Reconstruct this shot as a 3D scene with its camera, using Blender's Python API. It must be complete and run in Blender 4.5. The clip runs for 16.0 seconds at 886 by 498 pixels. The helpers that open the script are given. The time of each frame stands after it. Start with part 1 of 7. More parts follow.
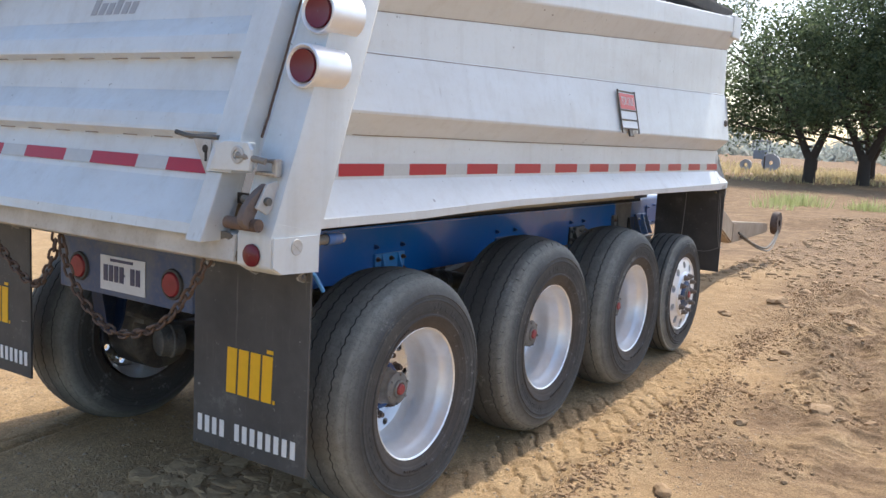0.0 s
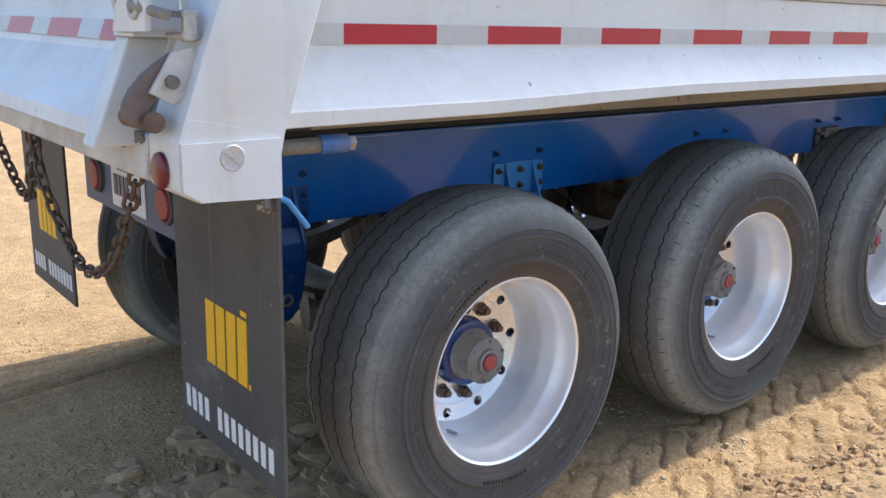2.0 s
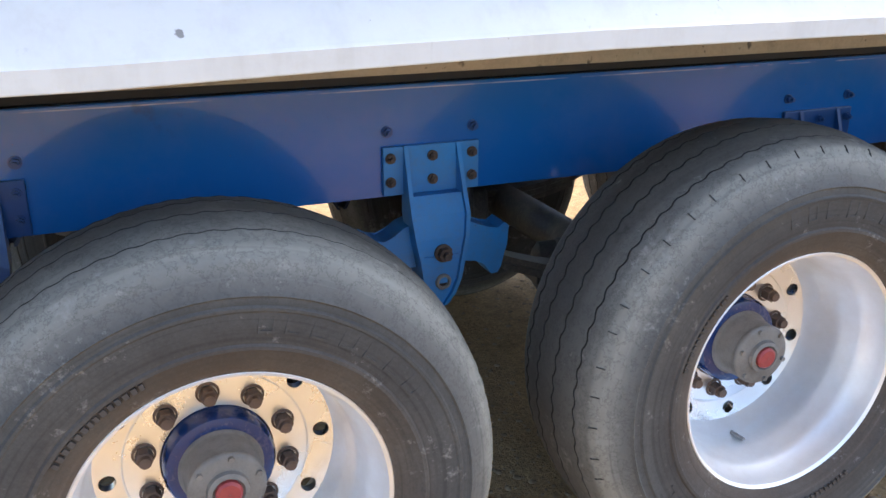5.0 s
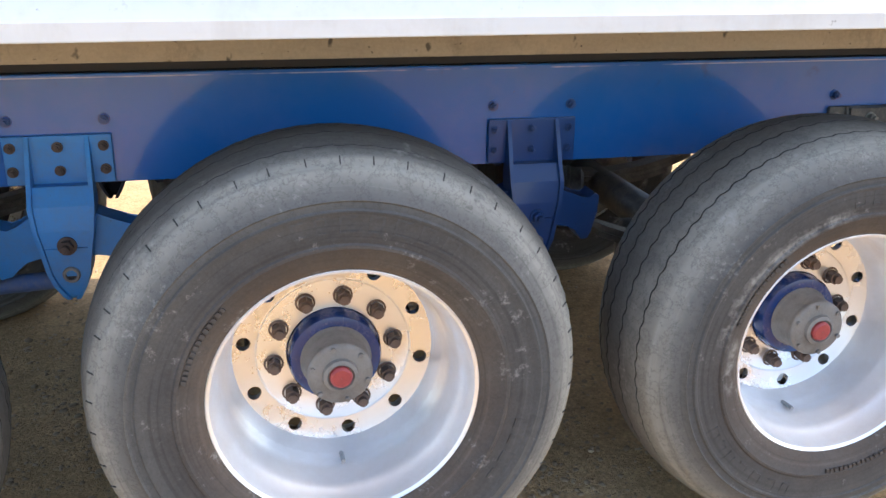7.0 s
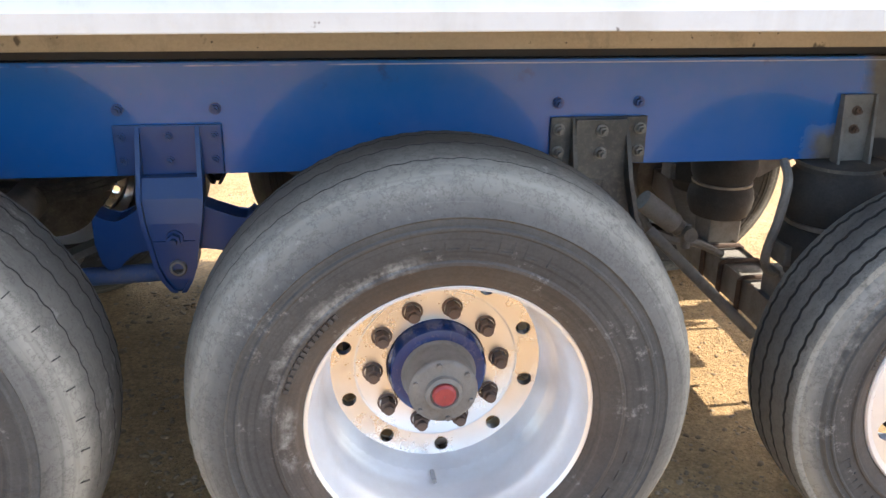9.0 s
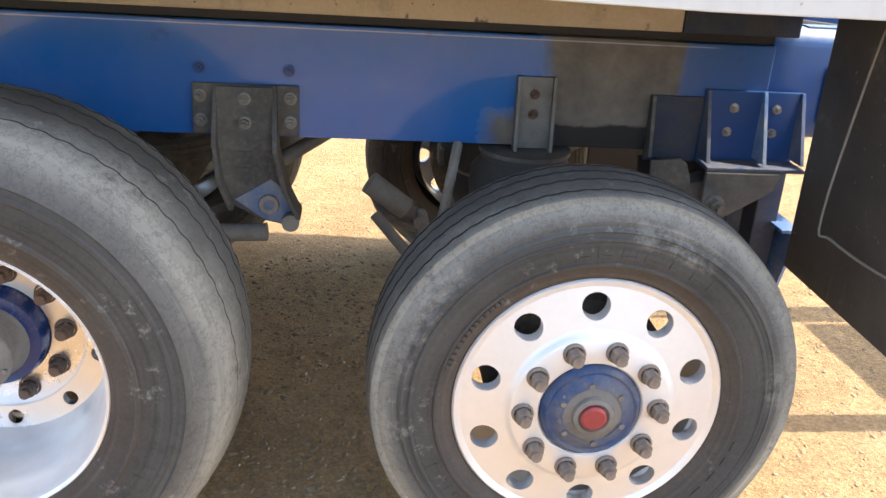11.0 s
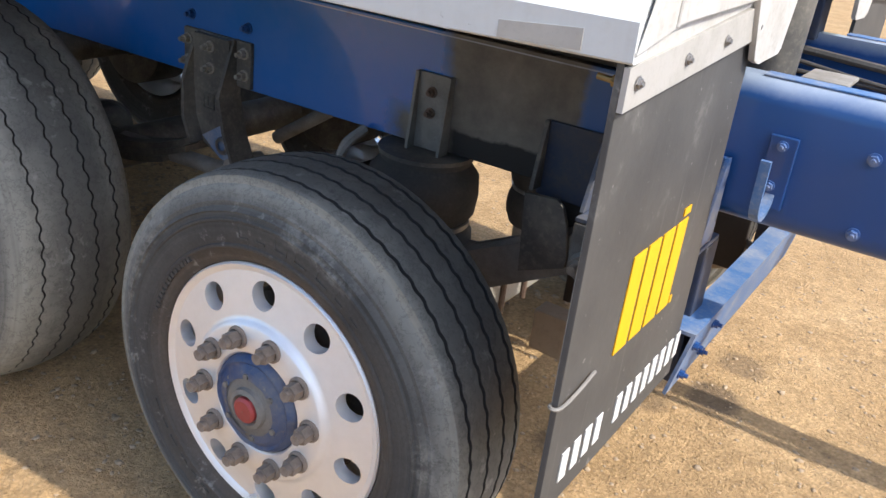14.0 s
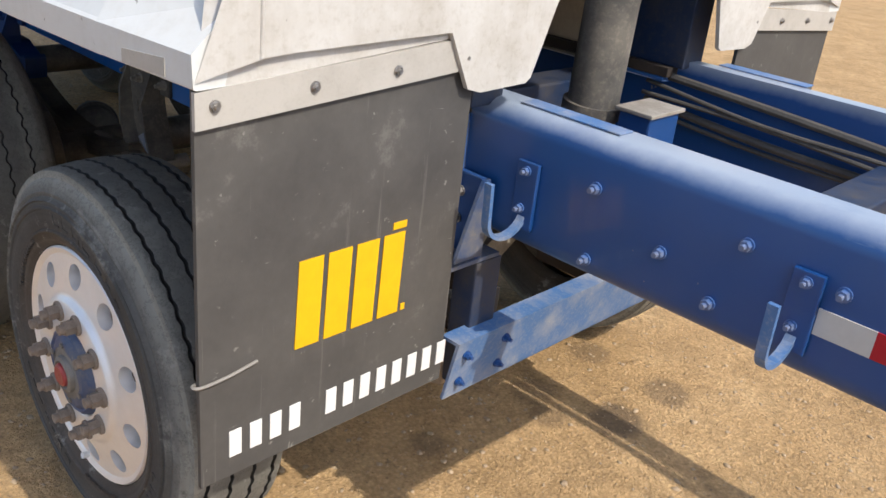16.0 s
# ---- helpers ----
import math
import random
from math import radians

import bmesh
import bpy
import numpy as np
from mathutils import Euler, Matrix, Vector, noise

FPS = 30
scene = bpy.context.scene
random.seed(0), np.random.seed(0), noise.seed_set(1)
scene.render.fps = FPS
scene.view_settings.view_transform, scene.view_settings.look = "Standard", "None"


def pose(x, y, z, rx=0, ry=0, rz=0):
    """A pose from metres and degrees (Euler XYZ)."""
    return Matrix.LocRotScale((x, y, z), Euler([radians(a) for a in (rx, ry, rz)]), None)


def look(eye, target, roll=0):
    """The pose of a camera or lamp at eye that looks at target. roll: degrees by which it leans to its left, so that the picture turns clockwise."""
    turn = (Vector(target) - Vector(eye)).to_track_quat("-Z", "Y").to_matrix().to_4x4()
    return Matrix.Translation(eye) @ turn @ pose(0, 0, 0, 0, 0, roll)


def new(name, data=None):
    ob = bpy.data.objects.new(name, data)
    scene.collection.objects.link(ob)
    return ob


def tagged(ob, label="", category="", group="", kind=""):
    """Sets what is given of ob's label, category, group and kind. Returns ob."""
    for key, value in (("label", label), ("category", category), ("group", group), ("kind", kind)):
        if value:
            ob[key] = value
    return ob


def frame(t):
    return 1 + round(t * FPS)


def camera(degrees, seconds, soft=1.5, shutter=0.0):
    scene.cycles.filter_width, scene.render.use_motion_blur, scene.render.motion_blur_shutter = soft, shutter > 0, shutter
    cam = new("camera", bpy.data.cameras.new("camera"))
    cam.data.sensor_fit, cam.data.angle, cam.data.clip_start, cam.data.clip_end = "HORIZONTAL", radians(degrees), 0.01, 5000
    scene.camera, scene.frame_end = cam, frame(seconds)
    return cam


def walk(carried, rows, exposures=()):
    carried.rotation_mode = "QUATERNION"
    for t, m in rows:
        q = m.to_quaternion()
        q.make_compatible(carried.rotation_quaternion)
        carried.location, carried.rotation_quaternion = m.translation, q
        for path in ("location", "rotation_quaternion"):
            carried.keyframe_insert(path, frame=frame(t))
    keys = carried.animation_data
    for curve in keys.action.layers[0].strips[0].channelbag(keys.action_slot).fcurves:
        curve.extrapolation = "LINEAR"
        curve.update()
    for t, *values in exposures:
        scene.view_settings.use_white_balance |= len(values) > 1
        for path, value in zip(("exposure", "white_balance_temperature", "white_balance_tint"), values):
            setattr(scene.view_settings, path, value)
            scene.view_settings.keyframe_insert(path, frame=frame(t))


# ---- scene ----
cam = camera(53.7, 16.0)
PATH = [
    (0, (-3.057, -2.187, 1.66), (-1.4, -1.098, 1.401), 2.9),
    (0.5, (-2.762, -2.173, 1.651), (-1.151, -1.029, 1.34), 2.8),
    (1, (-2.357, -2.111, 1.628), (-0.836, -0.867, 1.256), 2.2),
    (1.5, (-1.978, -1.935, 1.577), (-0.582, -0.574, 1.134), 1.5),
    (2, (-1.7, -1.846, 1.544), (-0.481, -0.344, 1.04), 1.2),
    (2.5, (-1.51, -1.733, 1.526), (-0.458, -0.123, 0.977), 0.7),
    (3, (-1.344, -1.508, 1.497), (-0.392, 0.147, 0.901), -0.4),
    (3.2, (-1.264, -1.405, 1.504), (-0.34, 0.257, 0.884), -0.7),
    (5.3, (-0.006, -1.441, 1.51), (0.662, 0.321, 0.84), 0.3),
    (5.5, (0.079, -1.456, 1.51), (0.718, 0.318, 0.844), 0.4),
    (6, (0.348, -1.553, 1.527), (0.938, 0.229, 0.837), 0.7),
    (6.5, (0.703, -1.685, 1.533), (1.21, 0.128, 0.858), 0.5),
    (7, (1.048, -1.733, 1.517), (1.497, 0.092, 0.834), 0.8),
    (7.5, (1.34, -1.747, 1.552), (1.734, 0.086, 0.855), 1.0),
    (8, (1.695, -1.742, 1.539), (2.044, 0.102, 0.848), 0.9),
    (8.5, (1.968, -1.69, 1.535), (2.266, 0.158, 0.831), 0.7),
    (9, (2.231, -1.576, 1.531), (2.499, 0.266, 0.799), 0.9),
    (9.5, (2.514, -1.542, 1.532), (2.761, 0.288, 0.763), 1.4),
    (10, (2.809, -1.586, 1.553), (3.059, 0.231, 0.757), 2.7),
    (10.2, (2.875, -1.612, 1.526), (3.147, 0.217, 0.764), 3.2),
    (12.3, (3.944, -1.412, 1.468), (3.795, 0.434, 0.713), 5.3),
    (12.5, (4.044, -1.375, 1.486), (3.83, 0.463, 0.727), 5.5),
    (13, (4.305, -1.186, 1.492), (3.895, 0.612, 0.717), 5.6),
    (13.5, (4.489, -1.101, 1.496), (3.836, 0.618, 0.71), 5.6),
    (14, (4.744, -1.115, 1.535), (3.802, 0.45, 0.72), 6.9),
    (14.5, (4.991, -1.058, 1.6), (3.936, 0.404, 0.733), 7.1),
    (15, (5.146, -0.911, 1.587), (4.075, 0.529, 0.705), 7.2),
    (15.5, (5.324, -0.785, 1.62), (4.198, 0.622, 0.753), 7.0),
    (16, (5.435, -0.735, 1.673), (4.209, 0.608, 0.842), 6.2),
]
walk(cam, [(t, look(eye, target, roll)) for t, eye, target, roll in PATH], [(0, 1.06, 6150, 10), (1.5, 1.24, 6050, 10), (3.0, 1.5, 5950, 10), (5.0, 1.82, 6150, 10), (6.5, 2.08, 6350, 10), (8.0, 1.98, 6500, 10), (9.5, 2.16, 6800, 10), (10.0, 2.1, 7000, 10), (12.5, 1.74, 6250, 10), (14.0, 1.25, 6250, 10), (15.0, 1.06, 6450, 10), (16.0, 0.85, 6600, 10)])

# ---- world and light ----
SUN_EL = 48.5
world = bpy.data.worlds.new("world")
scene.world = world
world.use_nodes = True
wn = world.node_tree
sky = wn.nodes.new("ShaderNodeTexSky")
sky.sky_type = "NISHITA"
sky.sun_disc = False
sky.sun_elevation = radians(SUN_EL)
sky.sun_rotation = radians(90)
sky.air_density = 1.0
sky.dust_density = 2.0
sky.ozone_density = 1.0
bg = wn.nodes["Background"]
bg.inputs["Strength"].default_value = 0.135
wn.links.new(sky.outputs[0], bg.inputs["Color"])
sun = new("sun", bpy.data.lights.new("sun", "SUN"))
sun.data.energy = 2.35
sun.data.angle = radians(0.6)
sun.data.color = (1.0, 0.93, 0.82)
sun.matrix_world = look((0, 0, 0), (-math.cos(radians(SUN_EL)), -0.002, -math.sin(radians(SUN_EL))))


# ---- materials ----
class Mat:
    """A small builder for one node material."""

    def __init__(self, name, rough=0.5, metal=0.0, spec=0.5):
        self.m = bpy.data.materials.new(name)
        self.m.use_nodes = True
        self.t = self.m.node_tree
        self.b = self.t.nodes["Principled BSDF"]
        self.b.inputs["Roughness"].default_value = rough
        self.b.inputs["Metallic"].default_value = metal
        self.b.inputs["Specular IOR Level"].default_value = spec
        self.tc = self.t.nodes.new("ShaderNodeTexCoord").outputs["Object"]

    def noise(self, scale, detail=5, rough=0.6, stretch=None, kind="noise"):
        src = self.tc
        if stretch:
            mp = self.t.nodes.new("ShaderNodeMapping")
            mp.inputs["Scale"].default_value = stretch
            self.t.links.new(src, mp.inputs[0])
            src = mp.outputs[0]
        if kind == "voronoi":
            n = self.t.nodes.new("ShaderNodeTexVoronoi")
            n.inputs["Scale"].default_value = scale
            self.t.links.new(src, n.inputs["Vector"])
            return n.outputs["Distance"]
        n = self.t.nodes.new("ShaderNodeTexNoise")
        n.inputs["Scale"].default_value = scale
        n.inputs["Detail"].default_value = detail
        n.inputs["Roughness"].default_value = rough
        self.t.links.new(src, n.inputs["Vector"])
        return n.outputs[0]

    def ramp(self, fac, stops):
        r = self.t.nodes.new("ShaderNodeValToRGB")
        el = r.color_ramp.elements
        while len(el) < len(stops):
            el.new(0.5)
        for e, (p, c) in zip(el, stops):
            e.position = p
            e.color = (*c, 1) if len(c) == 3 else c
        self.t.links.new(fac, r.inputs[0])
        return r.outputs[0]

    def mix(self, fac, a, b, mode="MIX"):
        n = self.t.nodes.new("ShaderNodeMix")
        n.data_type = "RGBA"
        n.blend_type = mode
        for sock, v in ((0, fac), (6, a), (7, b)):
            if isinstance(v, (int, float)):
                n.inputs[sock].default_value = v
            elif isinstance(v, tuple):
                n.inputs[sock].default_value = (*v, 1)
            else:
                self.t.links.new(v, n.inputs[sock])
        return n.outputs[2]

    def color(self, c):
        if isinstance(c, tuple):
            self.b.inputs["Base Color"].default_value = (*c, 1)
        else:
            self.t.links.new(c, self.b.inputs["Base Color"])
        return self

    def rough(self, v):
        self.t.links.new(v, self.b.inputs["Roughness"])
        return self

    def bump(self, h, strength=0.3, dist=0.01):
        n = self.t.nodes.new("ShaderNodeBump")
        n.inputs["Strength"].default_value = strength
        n.inputs["Distance"].default_value = dist
        self.t.links.new(h, n.inputs["Height"])
        self.t.links.new(n.outputs[0], self.b.inputs["Normal"])
        return self

    def random(self):
        return self.t.nodes.new("ShaderNodeObjectInfo").outputs["Random"]


def grey(v):
    return (v, v, v)


def painted(name, base, dirt, rough=0.35, amount=0.5, scale=3.0, stretch=(1, 1, 1), coat=0.0, streaks=0.0):
    """Paint with broad dirt, streaks and small chips."""
    k = Mat(name, rough)
    broad = k.ramp(k.noise(scale, 6, 0.65, stretch), [(0.42, grey(0)), (0.78, grey(1))])
    fine = k.ramp(k.noise(scale * 14, 4, 0.7), [(0.5, grey(0)), (0.8, grey(1))])
    chips = k.ramp(k.noise(scale * 30, 3, 0.6), [(0.745, grey(0)), (0.77, grey(1))])
    f = k.mix(0.5, broad, fine, "ADD")
    f = k.mix(1.0, f, grey(amount), "MULTIPLY")
    c = k.mix(f, base, dirt)
    c = k.mix(chips, c, tuple(0.35 * v for v in dirt))
    if streaks:
        st = k.ramp(k.noise(1.0, 5, 0.65, (9, 9, 0.9)), [(0.5, grey(0)), (0.75, grey(streaks))])
        c = k.mix(st, c, tuple(0.75 * v for v in dirt))
        sp = k.ramp(k.noise(26, 3, 0.55), [(0.72, grey(0)), (0.75, grey(0.8))])
        c = k.mix(sp, c, tuple(0.3 * v for v in dirt))
        run = k.ramp(k.noise(1.0, 4, 0.6, (30, 30, 2.0)), [(0.68, grey(0)), (0.76, grey(0.3))])
        c = k.mix(run, c, tuple(0.6 * v for v in dirt))
    k.color(c)
    k.rough(k.ramp(f, [(0.0, grey(rough)), (1.0, grey(min(1.0, rough + 0.35)))]))
    k.bump(fine, 0.05, 0.003)
    k.b.inputs["Coat Weight"].default_value = coat
    return k.m


M_WHITE = painted("white_paint", (0.64, 0.665, 0.67), (0.42, 0.385, 0.33), 0.36, 0.35, 2.0, (0.5, 1, 1.6), 0.0, 0.22)
M_WHITE_WORN = painted("worn_white_paint", (0.53, 0.52, 0.5), (0.3, 0.26, 0.21), 0.45, 0.7, 5.0, (1, 1, 1), 0.0, 0.3)
M_BLUE = painted("blue_paint", (0.005, 0.055, 0.215), (0.1, 0.12, 0.16), 0.36, 0.25, 1.6, (1, 1, 1), 0.25)
M_BLUE_DIRTY = painted("dusty_blue_paint", (0.02, 0.105, 0.33), (0.26, 0.24, 0.21), 0.42, 0.85, 4.0)
M_BLUE_LIGHT = painted("light_blue_paint", (0.035, 0.25, 0.6), (0.15, 0.15, 0.15), 0.4, 0.45, 6.0)
M_BLACK = painted("dirty_black_steel", (0.065, 0.062, 0.058), (0.3, 0.265, 0.215), 0.55, 0.8, 5.0)
M_DARK = painted("greasy_black_steel", (0.06, 0.054, 0.048), (0.29, 0.25, 0.195), 0.5, 0.8, 6.0)
M_RUST = painted("rusty_steel", (0.14, 0.09, 0.065), (0.045, 0.033, 0.028), 0.75, 0.9, 30.0)
M_DUSTY = painted("tan_dusted_steel", (0.36, 0.28, 0.2), (0.2, 0.15, 0.11), 0.7, 0.7, 4.0)
M_WORNBLUE = painted("worn_blue_steel", (0.06, 0.15, 0.34), (0.4, 0.39, 0.37), 0.5, 0.9, 7.0)
M_HOOK = painted("brown_cast_steel", (0.16, 0.12, 0.1), (0.07, 0.05, 0.045), 0.7, 0.8, 14.0)
M_NUT = painted("dusty_nut_steel", (0.25, 0.2, 0.16), (0.1, 0.075, 0.06), 0.7, 0.8, 40.0)
# greasy dark paint; also holds painted shade on far and inner parts
M_GREASY_SHADED = painted("greasy_shaded_dark_blue_paint", (0.006, 0.022, 0.065), (0.085, 0.075, 0.065), 0.5, 1.0, 4.0)
M_GRIME = painted("grimy_blue_paint", (0.012, 0.05, 0.155), (0.2, 0.185, 0.16), 0.45, 1.0, 5.0)
M_HUB = painted("dark_blue_hub_paint", (0.004, 0.03, 0.14), (0.04, 0.04, 0.045), 0.22, 0.35, 9.0, (1, 1, 1), 0.3)
# distant haze is mixed into this paint's colour
M_HAZYBLUE = painted("haze_tinted_far_paint", (0.26, 0.3, 0.34), (0.3, 0.28, 0.25), 0.7, 0.6, 2.0)
M_CAP = painted("dusty_cap_casting", (0.2, 0.19, 0.175), (0.1, 0.088, 0.075), 0.5, 0.8, 14.0)
M_PANEL = painted("dusty_grey_blue_paint", (0.04, 0.07, 0.15), (0.2, 0.19, 0.17), 0.5, 0.9, 4.0)
# near-black steel whose colour stands in for shade in gaps and hollows
M_SHADE_DARK = painted("shade_dark_steel", (0.022, 0.017, 0.015), (0.065, 0.05, 0.04), 0.6, 0.8, 6.0)
M_SHOCK = painted("dusty_grey_steel", (0.3, 0.28, 0.25), (0.13, 0.11, 0.09), 0.6, 0.8, 8.0)
M_GALV = painted("galvanised_steel", (0.43, 0.41, 0.38), (0.3, 0.28, 0.25), 0.42, 0.6, 9.0)


def beam_paint():
    """Tan dust over pale paint with dark drips, oily spots and a soiled lower edge."""
    k = Mat("tan_dusty_beam_paint", 0.6)
    c = k.ramp(k.noise(2.2, 6, 0.7, (1, 1, 2)), [(0.3, (0.43, 0.35, 0.245)), (0.55, (0.56, 0.455, 0.32)), (0.8, (0.62, 0.51, 0.37))])
    c = k.mix(k.ramp(k.noise(7, 5, 0.7, (1, 1, 0.6)), [(0.56, grey(0)), (0.68, grey(0.6))]), c, (0.27, 0.215, 0.145))
    c = k.mix(k.ramp(k.noise(15, 3, 0.6, (1, 1, 0.7)), [(0.66, grey(0)), (0.7, grey(0.85))]), c, (0.07, 0.055, 0.045))
    c = k.mix(k.ramp(k.noise(48, 3, 0.6), [(0.69, grey(0)), (0.72, grey(0.8))]), c, (0.05, 0.042, 0.036))
    c = k.mix(0.3, c, k.ramp(k.noise(90, 3, 0.7), [(0.3, grey(0.35)), (0.7, grey(0.62))]), "OVERLAY")
    k.color(c)
    k.bump(k.noise(60, 4, 0.7), 0.1, 0.003)
    return k.m


M_LIP = beam_paint()


def rail_paint():
    """Glossy blue with a thin dust film and one broad patch of bare dusty undercoat."""
    k = Mat("blue_rail_paint", 0.2)
    sep = k.t.nodes.new("ShaderNodeSeparateXYZ")
    k.t.links.new(k.tc, sep.inputs[0])
    n = k.noise(5, 6, 0.7)

    def span(sock, a, b, c, d, wob):
        """1 between b and c, fading to 0 at a and d, with a ragged edge."""
        add = k.t.nodes.new("ShaderNodeMath")
        add.operation = "MULTIPLY_ADD"
        add.inputs[1].default_value = wob
        k.t.links.new(n, add.inputs[0])
        k.t.links.new(sock, add.inputs[2])
        out = []
        for lo, hi in ((a, b), (d, c)):
            m = k.t.nodes.new("ShaderNodeMapRange")
            m.inputs[1].default_value, m.inputs[2].default_value = lo + wob / 2, hi + wob / 2
            k.t.links.new(add.outputs[0], m.inputs[0])
            out.append(m.outputs[0])
        return k.mix(1.0, out[0], out[1], "MULTIPLY")
    dust = k.ramp(k.noise(1.6, 6, 0.65), [(0.45, grey(0)), (0.85, grey(0.28))])
    c = k.mix(dust, (0.012, 0.13, 0.44), (0.26, 0.24, 0.27))
    scr = k.ramp(k.noise(60, 3, 0.6), [(0.73, grey(0)), (0.76, grey(0.7))])
    c = k.mix(scr, c, (0.07, 0.08, 0.1))
    bare = span(sep.outputs[0], 3.66, 3.7, 4.02, 4.045, 0.12)
    low = k.mix(1.0, span(sep.outputs[0], 3.5, 3.57, 4.0, 4.05, 0.2), span(sep.outputs[2], 0.5, 0.6, 0.96, 1.0, 0.14), "MULTIPLY")
    bare = k.mix(1.0, bare, low, "LIGHTEN")
    coatc = k.ramp(k.noise(9, 6, 0.7), [(0.3, (0.1, 0.088, 0.077)), (0.6, (0.18, 0.16, 0.135)), (0.8, (0.25, 0.22, 0.185))])
    c = k.mix(bare, c, coatc)
    oil = k.mix(1.0, span(sep.outputs[0], 3.7, 3.72, 3.95, 3.97, 0.06), span(sep.outputs[2], 0.5, 0.6, 0.955, 0.962, 0.05), "MULTIPLY")
    c = k.mix(oil, c, (0.02, 0.018, 0.017))
    # shade towards the front end, put into the colour and the gloss
    front_shade = k.mix(1.0, span(sep.outputs[0], 4.0, 4.05, 4.5, 4.6, 0.1), grey(0.4), "MULTIPLY")
    c = k.mix(front_shade, c, (0.022, 0.026, 0.042))
    # a thin broken pale line along the top edge
    pale_streak = k.mix(1.0, span(sep.outputs[2], 1.1655, 1.1665, 1.1685, 1.1695, 0.002), k.ramp(k.noise(1.4, 5, 0.7), [(0.42, grey(0)), (0.5, grey(0.8))]), "MULTIPLY")
    c = k.mix(pale_streak, c, (0.42, 0.45, 0.55))
    # dark blotches towards the top of the rail
    top_blotch = k.ramp(k.noise(11, 5, 0.65), [(0.62, grey(0)), (0.7, grey(0.4))])
    c = k.mix(k.mix(1.0, top_blotch, span(sep.outputs[2], 1.08, 1.14, 1.3, 1.4, 0.05), "MULTIPLY"), c, (0.03, 0.035, 0.05))
    k.color(c)
    dull = k.mix(1.0, bare, front_shade, "LIGHTEN")
    k.rough(k.ramp(dull, [(0.0, grey(0.22)), (1.0, grey(0.75))]))
    inv = k.ramp(dull, [(0.0, grey(0.6)), (0.5, grey(0))])
    k.t.links.new(inv, k.b.inputs["Coat Weight"])
    k.bump(k.noise(40, 4, 0.7), 0.04, 0.003)
    return k.m


M_RAIL = rail_paint()


def chalk_and_sun_blue():
    """Blue scuffed paint, paled along the rail top by chalking and painted-in sunlight."""
    k = Mat("chalky_sunlit_blue_paint", 0.38)
    sep = k.t.nodes.new("ShaderNodeSeparateXYZ")
    k.t.links.new(k.tc, sep.inputs[0])
    ad = k.t.nodes.new("ShaderNodeMath")
    ad.operation = "MULTIPLY_ADD"
    ad.inputs[1].default_value = 0.03
    k.t.links.new(k.noise(7, 6, 0.7), ad.inputs[0])
    k.t.links.new(sep.outputs[2], ad.inputs[2])
    m = k.t.nodes.new("ShaderNodeMapRange")
    m.inputs[1].default_value, m.inputs[2].default_value = 1.205, 1.236
    k.t.links.new(ad.outputs[0], m.inputs[0])
    dust = k.ramp(k.noise(1.7, 6, 0.65), [(0.45, grey(0)), (0.85, grey(0.22))])
    c = k.mix(dust, (0.006, 0.06, 0.225), (0.12, 0.14, 0.18))
    # sun on the rail's upper curve goes into the colour here, with chalking
    c = k.mix(k.mix(1.0, m.outputs[0], grey(0.8), "MULTIPLY"), c, (0.34, 0.4, 0.48))
    pale_streak = k.ramp(k.noise(1.0, 5, 0.7, (3, 9, 30)), [(0.66, grey(0)), (0.72, grey(0.35))])
    c = k.mix(pale_streak, c, (0.22, 0.26, 0.32))
    spots_ = k.ramp(k.noise(34, 3, 0.6), [(0.72, grey(0)), (0.75, grey(0.7))])
    c = k.mix(spots_, c, (0.3, 0.28, 0.26))
    k.color(c)
    k.bump(k.noise(40, 4, 0.7), 0.05, 0.003)
    k.b.inputs["Coat Weight"].default_value = 0.2
    return k.m


M_CHALKY_SUN = chalk_and_sun_blue()


def metal(name, base, rough, dirt, amount, scale, metallic=1.0):
    k = Mat(name, rough, metallic)
    n = k.ramp(k.noise(scale, 6, 0.7), [(0.4, grey(0)), (0.85, grey(1))])
    f = k.mix(1.0, n, grey(amount), "MULTIPLY")
    k.color(k.mix(f, base, dirt))
    k.rough(k.ramp(n, [(0.0, grey(rough)), (1.0, grey(rough + 0.25))]))
    k.bump(k.noise(scale * 20, 3), 0.04, 0.002)
    return k.m


M_ALU = metal("oxidised_aluminium", (0.9, 0.9, 0.9), 0.4, (0.66, 0.6, 0.52), 0.4, 9.0, 0.75)
M_ALU_DISC = metal("polished_aluminium", (0.9, 0.9, 0.9), 0.24, (0.7, 0.63, 0.54), 0.3, 6.0)
M_ALU_BRIGHT = metal("satin_aluminium", (0.86, 0.86, 0.87), 0.42, (0.64, 0.59, 0.52), 0.35, 7.0, 0.6)
M_STEEL = metal("grey_steel", (0.42, 0.41, 0.4), 0.45, (0.16, 0.13, 0.11), 0.8, 30.0)


